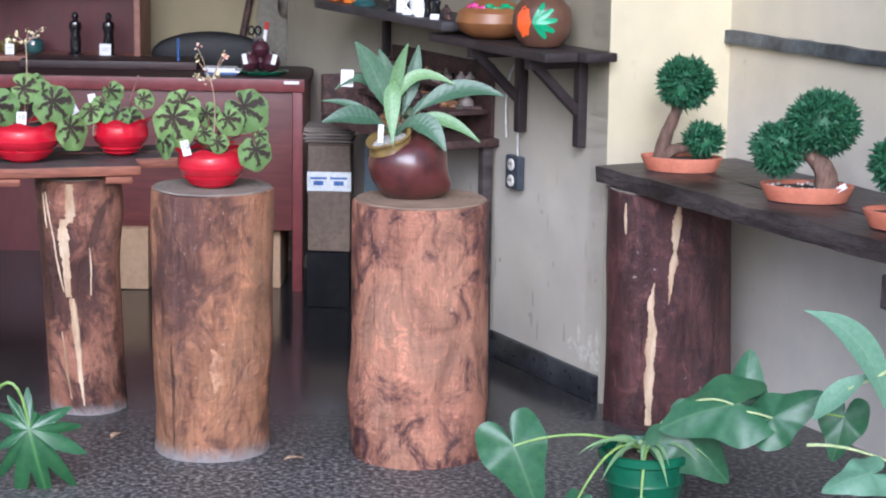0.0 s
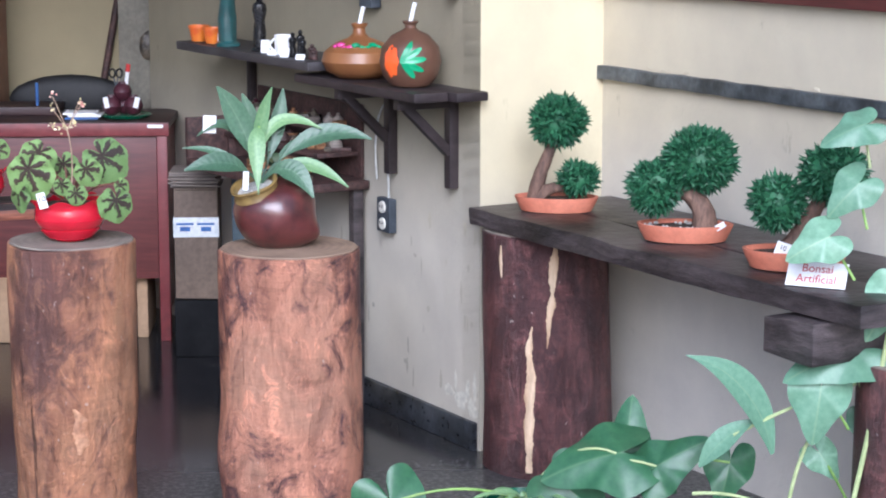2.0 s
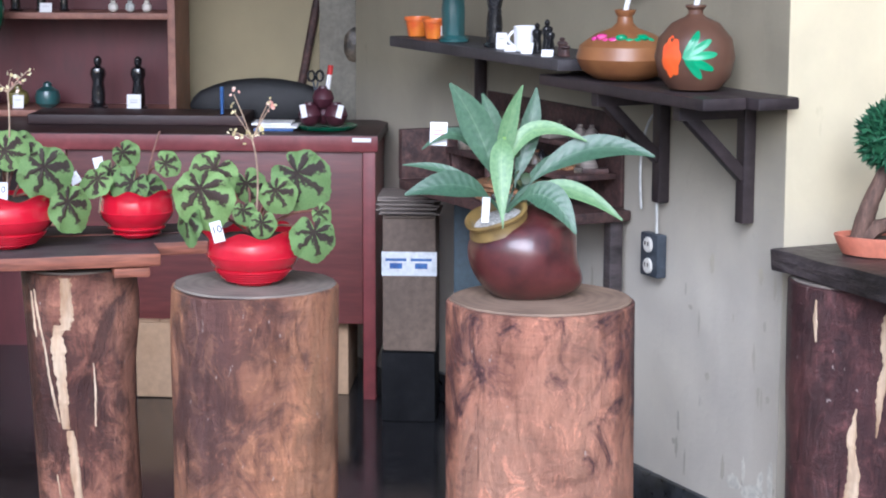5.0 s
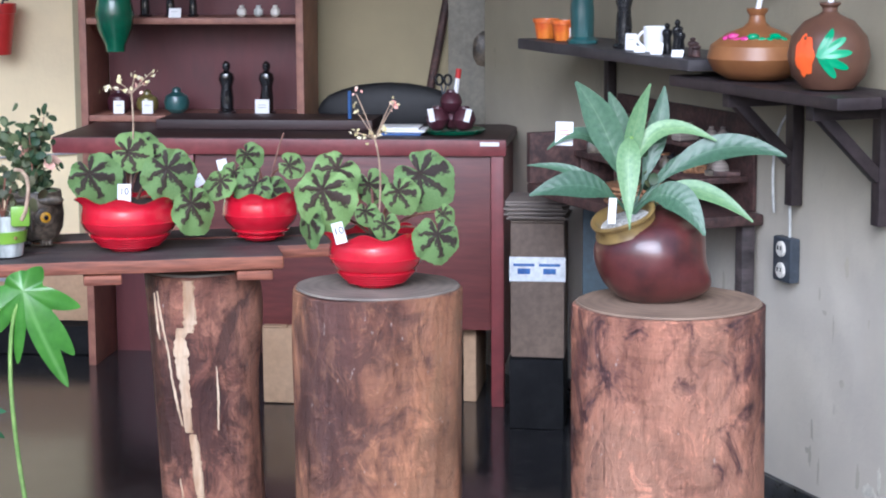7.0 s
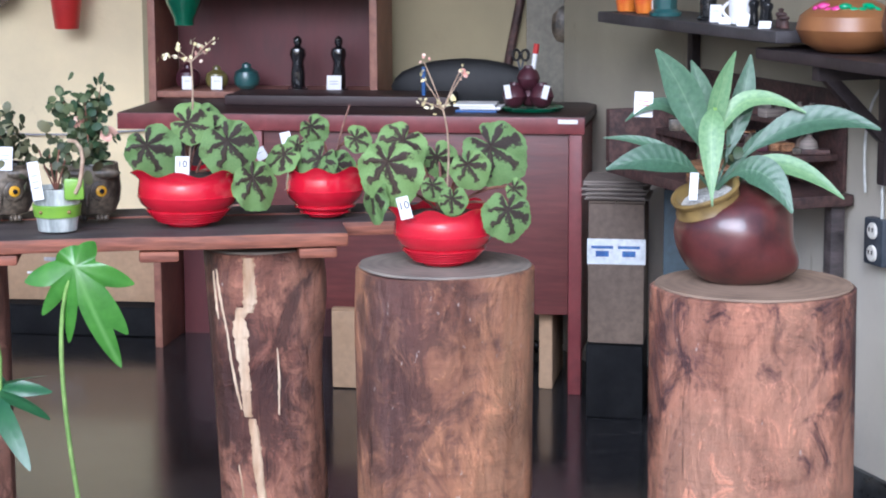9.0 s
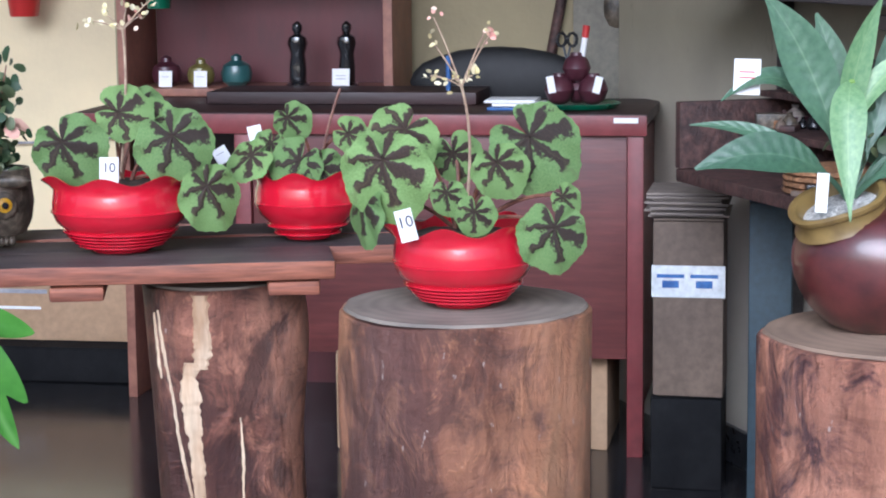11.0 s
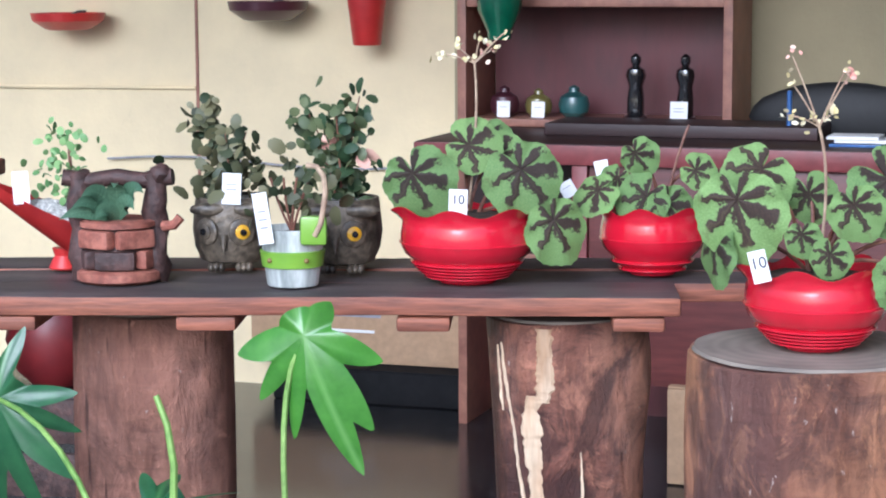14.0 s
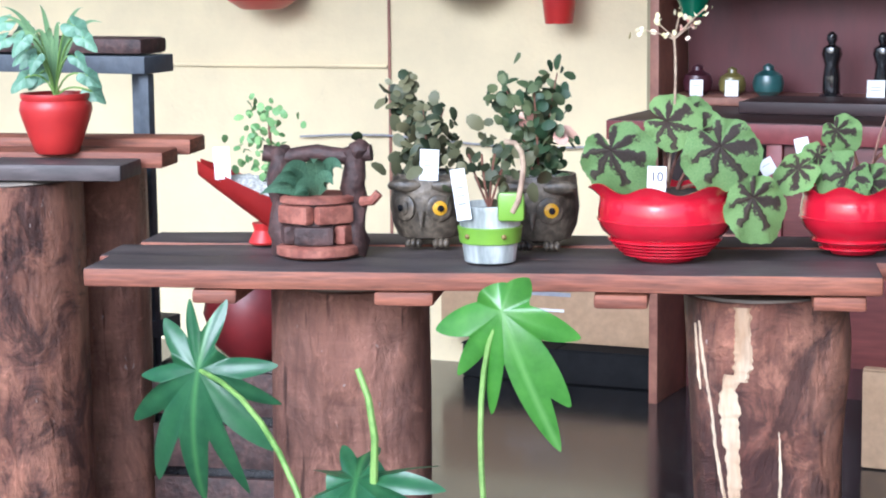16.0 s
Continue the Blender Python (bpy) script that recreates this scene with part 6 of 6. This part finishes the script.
# Added dark board: lowers the wall's brightness behind the clutter.
part("back_board", slab(-1.46, -0.70, -0.014, -0.004, 0.729, 0.965, 0.001), "claydark", wt, "added dark board that dims the wall behind the table")
part("upper_ledge", slab(-1.43, -0.72, -0.11, -0.015, 0.875, 0.888, 0.002), "claydark", wt)
part("back_shelf", slab(-1.43, -0.72, -0.16, -0.015, 0.80, 0.815, 0.002), "claydark", wt, "narrow raised back shelf")
for u in (-1.42, -1.2, -0.97):
    part("shelf_post", slab(u, u + 0.015, -0.15, -0.015, 0.729, 0.799, 0.001), "claydark", wt)
bas = thing("wicker_basket", *wp(-0.96, -0.175, 0.7285), "low wicker basket on the work table", "basket")
for k in range(4):
    part("coil", lathe([(0.100, 0.012 * k), (0.108, 0.012 * k + 0.004), (0.106, 0.012 * k + 0.011), (0.098, 0.012 * k + 0.012)], 40, None, lambda a, i, r, z: (r * (1 + 0.015 * math.sin(a * 26)), z)), "wicker", bas)
part("filling", lathe([(0.098, 0.03), (0.05, 0.05), (0.0005, 0.056)], 24), "wicker", bas, "heap of brown wooden beads")
rnd = random.Random(50)
for k in range(84):
    back = k % 3 != 1
    u = -rnd.uniform(0.74, 1.40) if back else -rnd.uniform(0.70, 1.05)
    top = k % 3 == 2
    d = rnd.uniform(0.035, 0.09) if top else rnd.uniform(0.05, 0.14) if back else rnd.uniform(0.18, 0.27)
    s = rnd.uniform(0.010, 0.024)
    p = wp(u, -d, 0.8883 if top else 0.8153 if back else 0.7285)
    t = thing("trinket", p.x, p.y, p.z, "small craft trinket on the work table", "trinket", rnd.uniform(0, 90), "trinkets on the table")
    mt = rnd.choice(["paper", "black", "claydark", "wicker", "purple", "claydark", "carddark", "wicker", "owl", "carddark"])
    if k % 2:
        part("body", lathe([(s * 0.7, 0), (s, s * 0.4), (s * 0.8, s * 1.2), (s * 0.3, s * 1.7), (s * 0.35, s * 2.0), (0.0005, s * 2.1)], 14), mt, t)
    else:
        part("body", slab(-s * 1.4, s * 1.4, -s * 0.8, s * 0.8, 0, s * rnd.uniform(0.5, 1.6), 0.003), mt, t)

# ---- steel rack and the potted plant on the side bench ----
rack = thing("steel_rack", -2.765, 1.0, 0, "blue-grey steel rack loaded with pots", "rack")
for x, y in ((0.283, 0.0), (0.235, 0.05), (-0.6, 0.0), (-0.6, 0.05)):
    part("leg", slab(x, x + 0.022, y, y + 0.022, 0, 0.979, 0.002), "steel", rack)
for z in (0.45, 0.98):
    part("shelf", slab(-0.62, 0.31, -0.02, 0.09, z, z + 0.035, 0.003), "steel", rack)
part("tray", slab(-0.62, 0.30, -0.015, 0.085, 1.018, 1.05, 0.01), "claydark", rack, "dark clay trough on the rack")
for k, (dx, s, mt) in enumerate(((-0.15, 0.045, "steel"), (0.05, 0.042, "claydark"), (-0.40, 0.048, "teal"))):
    t = thing("clay_bowl", -2.765 + dx, 1.035, 0.4855, "dark bowl standing on the steel rack", "bowl", 0, "bowls on the rack")
    part("body", lathe([(s * 0.6, 0), (s, s * 0.5), (s * 1.02, s * 1.2), (s * 0.9, s * 1.2), (s * 0.8, s * 0.5)], 28), mt, t)
rp = thing("red_flower_pot", -2.432, 0.64, 0.857, "red clay flower pot with a leafy plant", "potted plant", 20)
part("pot", lathe([(0.036, 0), (0.040, 0.003), (0.050, 0.030), (0.061, 0.062), (0.066, 0.080), (0.064, 0.094), (0.061, 0.098), (0.064, 0.104), (0.063, 0.110), (0.057, 0.110), (0.055, 0.09)], 44), "redmatt", rp, "red painted clay pot")
part("soil", lathe([(0.057, 0.098), (0.0005, 0.102)], 28), "soil", rp)
rnd = random.Random(61)
for k in range(16):
    a = rnd.uniform(0, 6.28)
    L = rnd.uniform(0.05, 0.11)
    pos = Vector((L * math.cos(a), L * 0.8 * math.sin(a) - 0.02, 0.11 + rnd.uniform(0.0, 0.16)))
    part("leaf", HEART["heartlite"][k % 2], None, rp, m=facing(pos, (math.cos(a), -0.3, -0.6), (0.3 * math.cos(a), -0.8, 0.5), rnd.uniform(0.020, 0.034)))
    part("stalk", tube(curve_pts((0, 0, 0.10), (pos.x * 0.3, pos.y * 0.3, pos.z + 0.02), pos, 6), 0.0018, 5), "stem", rp)
for k in range(10):
    a = rnd.uniform(-1.2, 1.2)
    part("leaf", lance_leaf((0, 0, 0.11), (0.05 * math.sin(a), -0.01, 0.26), (0.13 * math.sin(a), -0.03, 0.20 + rnd.uniform(0, 0.08)), 0.010), "lancelite", rp)
cr = thing("dark_crate", -2.27, 1.05, 0, "dark wooden crate under the bench", "crate", 12)
for k in range(4):
    part("slat", slab(-0.16, 0.16, -0.14, -0.125, 0.01 + 0.105 * k, 0.095 + 0.105 * k, 0.003), "claydark", cr)
part("crate_body", slab(-0.155, 0.155, -0.124, 0.13, 0.0, 0.42, 0.004), "black", cr)
rj = thing("red_jar", -2.25, 1.03, 0.4205, "red clay jar standing on a crate", "jar")
part("body", lathe([(0.05, 0), (0.08, 0.03), (0.10, 0.09), (0.09, 0.14), (0.06, 0.18), (0.055, 0.20), (0.065, 0.215), (0.05, 0.215)], 36), "darkred", rj)

# ---- garden plants before the shop ----
def stem(t, pts, r=0.004, mat="stem"):
    part("stem", tube(pts, r, 7, None, 0.7), mat, t)


pot = thing("green_pot_plant", 0.575, 0.06, 0.0, "heart-leaved plant in a dark green glazed pot", "potted plant", -6)
part("pot", lathe([(0.076, 0), (0.080, 0.005), (0.100, 0.100), (0.104, 0.108), (0.102, 0.116), (0.106, 0.155), (0.117, 0.162), (0.118, 0.181), (0.111, 0.184), (0.104, 0.16)], 56, None, lambda a, k, r, z: (r * (1 + (0.014 * math.sin(a * 14) if k > 6 else 0)), z)), "greenpot", pot, "green glazed pot with a frilled rim")
part("soil", lathe([(0.108, 0.160), (0.06, 0.172), (0.0005, 0.178)], 36), "soil", pot)
HP = [  # sinus, tip, face, size
    ((0.725, -0.50, 0.321), (0.474, -0.53, 0.285), (0.05, -0.62, 0.78), 0.142), ((0.763, -0.40, 0.290), (0.769, -0.38, 0.417), (-0.25, -1, 0.3), 0.104),
    ((0.615, -0.48, 0.230), (0.737, -0.52, 0.122), (0.0, -0.85, 0.5), 0.118), ((0.817, -0.53, 0.297), (1.0, -0.55, 0.422), (0.15, -0.65, 0.7), 0.105),
    ((1.0, -0.48, 0.290), (0.976, -0.52, 0.20), (0.1, -0.9, 0.4), 0.085), ((0.190, -0.50, 0.205), (0.262, -0.54, 0.040), (0.05, -0.85, 0.5), 0.128),
    ((0.80, -0.40, 0.26), (0.90, -0.42, 0.20), (0.1, -0.8, 0.5), 0.085), ((0.345, -0.56, 0.085), (0.30, -0.62, 0.03), (0.0, -0.6, 0.8), 0.055),
    ((0.50, -0.58, 0.075), (0.57, -0.64, 0.03), (0.1, -0.7, 0.7), 0.05)]
pot.matrix_basis = pose(0.52, -0.42, 0.0, 0, 0, -6)
PI = pot.matrix_basis.inverted()
for k, (pl, tip, face, size) in enumerate(HP):
    q, d = PI @ Vector(pl), PI.to_3x3() @ (Vector(tip) - Vector(pl))
    part("leaf", HEART["heart"][k % 2], None, pot, m=facing(q, d, face, size))
    stem(pot, curve_pts((0.02 * (k % 3 - 1), 0.0, 0.17), (q.x * 0.45, q.y * 0.5, max(0.22, q.z) + 0.045), q, 10), 0.0042, "heartstalk" if k in (0, 3) else "stem")
for k in range(16):
    a = 6.283 * k / 16 + 0.3
    L = 0.14 + 0.08 * math.sin(k * 2.7)
    part("leaf", lance_leaf((0.0, 0.0, 0.17), (L * 0.5 * math.cos(a), L * 0.4 * math.sin(a) - 0.03, 0.250), (L * math.cos(a), L * 0.7 * math.sin(a) - 0.06, 0.16 + 0.025 * math.sin(k)), 0.014, (0, -0.4, 1)), "lancelite", pot)

vine = thing("vine_plant", 1.20, -0.72, 0.0, "pale green climbing vine with heart-shaped leaves", "plant")
VL = [  # sinus, tip, face, size
    ((1.164, -0.70, 0.870), (1.005, -0.72, 0.800), (-0.1, -0.9, 0.5), 0.076), ((1.233, -0.70, 0.614), (1.011, -0.74, 0.556), (0.0, -0.65, 0.75), 0.122),
    ((1.159, -0.72, 0.522), (1.129, -0.76, 0.312), (-0.1, -1, 0.35), 0.098), ((1.240, -0.70, 1.126), (1.145, -0.72, 1.097), (0, -0.7, 0.7), 0.076),
    ((1.235, -0.68, 0.986), (1.121, -0.70, 0.879), (-0.3, -1, 0.4), 0.072), ((1.31, -0.72, 0.74), (1.24, -0.74, 0.60), (-0.1, -1, 0.2), 0.084),
    ((1.40, -0.74, 0.90), (1.42, -0.76, 0.78), (-0.3, -1, 0.2), 0.076), ((1.30, -0.60, 0.42), (1.33, -0.64, 0.30), (0, -1, 0.2), 0.068),
    ((1.20, -0.56, 0.33), (1.27, -0.60, 0.24), (0, -1, 0.3), 0.057), ((1.02, -0.74, 0.225), (0.86, -0.80, 0.205), (0, -0.6, 0.8), 0.087)]
VO = Vector((1.20, -0.72, 0.0))
for k, (pl, tip, face, size) in enumerate(VL):
    q = Vector(pl) - VO
    part("leaf", HEART["heartlite"][k % 2], None, vine, m=facing(q, Vector(tip) - Vector(pl), face, size))
    stem(vine, curve_pts((q.x * 0.35 + 0.05, 0.04, max(0.0, q.z - 0.10)), (q.x * 0.8 + 0.02, q.y + 0.03, q.z - 0.02), q + Vector((0, 0.004, 0)), 8), 0.0036, "heartstalk" if k % 2 else "stem")
stem(vine, curve_pts((-0.02, 0, 0), (0.10, 0.0, 0.45), (0.16, 0.0, 1.10), 14), 0.007, "heartstalk")
stem(vine, [p - VO for p in curve_pts((1.092, -0.66, 0.05), (1.09, -0.66, 0.38), (1.230, -0.68, 0.53), 12)], 0.0055, "heartstalk")
stem(vine, [p - VO for p in curve_pts((0.975, -0.66, 0.405), (1.08, -0.67, 0.47), (1.250, -0.68, 0.53), 8)], 0.0050, "heartstalk")
stem(vine, [p - VO for p in curve_pts((0.885, -0.64, 0.262), (1.0, -0.65, 0.275), (1.130, -0.66, 0.205), 8)], 0.0045, "heartstalk")
part("leaf", lance_leaf(Vector((1.065, -0.66, 0.360)) - VO, Vector((1.02, -0.68, 0.56)) - VO, Vector((0.854, -0.70, 0.604)) - VO, 0.078, (0.3, -1, 0.5)), "heartlite", vine)
part("leaf", lance_leaf(Vector((0.900, -0.64, 0.325)) - VO, Vector((0.95, -0.66, 0.41)) - VO, Vector((1.030, -0.66, 0.445)) - VO, 0.056, (-0.3, -0.8, 0.6)), "heartlite", vine)

fern = thing("split_leaf_plant", -1.45, -0.28, 0.0, "split-leaf plant with glossy fan leaves", "plant", 15, "split-leaf plants")
FO = fern.matrix_basis.inverted()


def put_leaf(t, mesh, pos, tip, face, size, base, bend):
    inv = t.matrix_basis.inverted()
    r = inv.to_3x3()
    part("leaf", mesh, None, t, m=facing(inv @ Vector(pos), r @ Vector(tip), r @ Vector(face), size))
    stem(t, curve_pts(inv @ Vector(base), inv @ Vector(bend), inv @ (Vector(pos) + Vector((0, 0.005, 0))), 12), 0.0052)


put_leaf(fern, FAN, (-1.765, 0.0, 0.625), (-0.17, -0.1, -1), (0.05, -1, 0.10), 0.172, (-1.40, -0.26, 0.0), (-1.40, -0.24, 0.62))
put_leaf(fern, FAN, (-1.365, -0.30, 0.575), (0.25, -0.8, -0.35), (0.0, -0.55, 0.8), 0.150, (-1.40, -0.26, 0.0), (-1.36, -0.24, 0.45))
stem(fern, [FO @ Vector(p) for p in ((-1.352, -0.28, 0.50), (-1.340, -0.30, 0.58), (-1.338, -0.30, 0.63), (-1.346, -0.30, 0.68), (-1.360, -0.30, 0.715))], 0.0055, "stem")
lob = thing("lobed_leaf_plant", -1.30, 0.10, 0.0, "young plant with one bright lobed leaf", "plant", 15, "split-leaf plants")
put_leaf(lob, LOBED, (-1.352, 0.14, 0.714), (0.42, -0.12, -1), (0.05, -1, 0.2), 0.205, (-1.30, 0.10, 0.0), (-1.43, 0.13, 0.60))
low = thing("split_leaf_plant", -1.08, -0.30, 0.0, "low split-leaf plant beside the bench", "plant", 0, "split-leaf plants")
put_leaf(low, FAN, (-1.052, -0.30, 0.165), (0.25, -0.2, -1), (0.05, -1, 0.4), 0.175, (-1.25, -0.28, 0.0), (-1.10, -0.28, 0.47))

# ---- upper shelf brackets and the board over the moulding ----
upper = thing("wall_shelf", PC.x, PC.y, 0.555, "dark upper wall shelf on wooden brackets", "shelf", WALL_TURN)
part("board", rough_board(-1.2, 0.0, -0.225, -0.004, 1.031, 1.058, 16, 0.002, 14), "shelf", upper)
for u in (-0.13, -0.47, -1.0):
    bracket(upper, u)
rb = thing("wall_board", corner.x, corner.y, 0, "dark red board fixed high on the wall", "board", WALL_TURN)
part("board", slab(0.03, 2.4, -0.03, -0.003, 1.345, 1.62, 0.004), "desk", rb)
cord = thing("loose_cable", 0, 0, 0, "thin pale cable slung along the yellow wall", "cable")
part("cord", tube([(-3.2 + 0.14 * k, 3.03, 0.66 + 0.012 * math.sin(k * 0.9)) for k in range(9)], 0.0035, 6), "greyink", cord)
# dropped leaves on the floor
for k, (x, y, rz) in enumerate(((-0.40, 0.02, 20), (-0.92, 0.22, 70), (-1.05, -0.10, 10), (0.10, 0.35, 40))):
    bm = lance_leaf((-0.03, 0, 0.003), (0, 0.01, 0.012), (0.032, -0.004, 0.004), 0.022, (0, 0, 1))
    solo("dry_leaf", bm, "white" if k == 3 else "sap", "pale dry leaf lying on the floor", "leaf", pose(x, y, 0.001, 0, 0, rz), group="dry leaves")
# chipped plaster scars on the worn wall: thin flakes with torn edges
def flake(bm, u, z, w, h, seed, lift=0.0016):
    mid = bm.verts.new((u, -lift - 0.0006, z))
    ring = []
    for i in range(22):
        a = 6.283 * i / 22
        q = 1 + 0.55 * noise.noise(Vector((math.cos(a) * 1.6 + seed, math.sin(a) * 1.6, seed))) + 0.25 * noise.noise(Vector((math.cos(a) * 5, math.sin(a) * 5, seed)))
        ring.append(bm.verts.new((u + w * q * math.cos(a), -lift, z + h * q * math.sin(a))))
    for i in range(22):
        bm.faces.new((mid, ring[i], ring[(i + 1) % 22]))


rnd = random.Random(77)
sc = bmesh.new()
for k in range(26):
    flake(sc, -rnd.uniform(0.02, 0.9) ** 1.2, rnd.uniform(0.12, 0.66), rnd.uniform(0.003, 0.010), rnd.uniform(0.006, 0.034), k * 3.1)
solo("plaster_scars", sc, "cream", "pale chips and drips on the worn wall", "plaster", mR, kind="structure")
sc = bmesh.new()
for u, z, w, h in ((-0.035, 0.120, 0.030, 0.030), (-0.10, 0.135, 0.042, 0.026), (-0.17, 0.150, 0.028, 0.018), (-0.06, 0.175, 0.012, 0.028), (-0.13, 0.19, 0.008, 0.030), (-0.02, 0.185, 0.009, 0.05)):
    flake(sc, u, z, w, h, u * 40, 0.003)
solo("paint_splash", sc, "ceil", "white paint splash above the skirting", "paint", mR, kind="structure")
# pale conduit along the yellow wall
cd = thing("wall_conduit", 0, 0, 0, "slim cream conduit fixed along the yellow wall", "conduit", kind="structure")
part("pipe", tube([(-4.6 + 0.211 * k, 3.042, 0.872 + 0.002 * math.sin(k)) for k in range(9)], 0.005, 8), "yellow", cd)
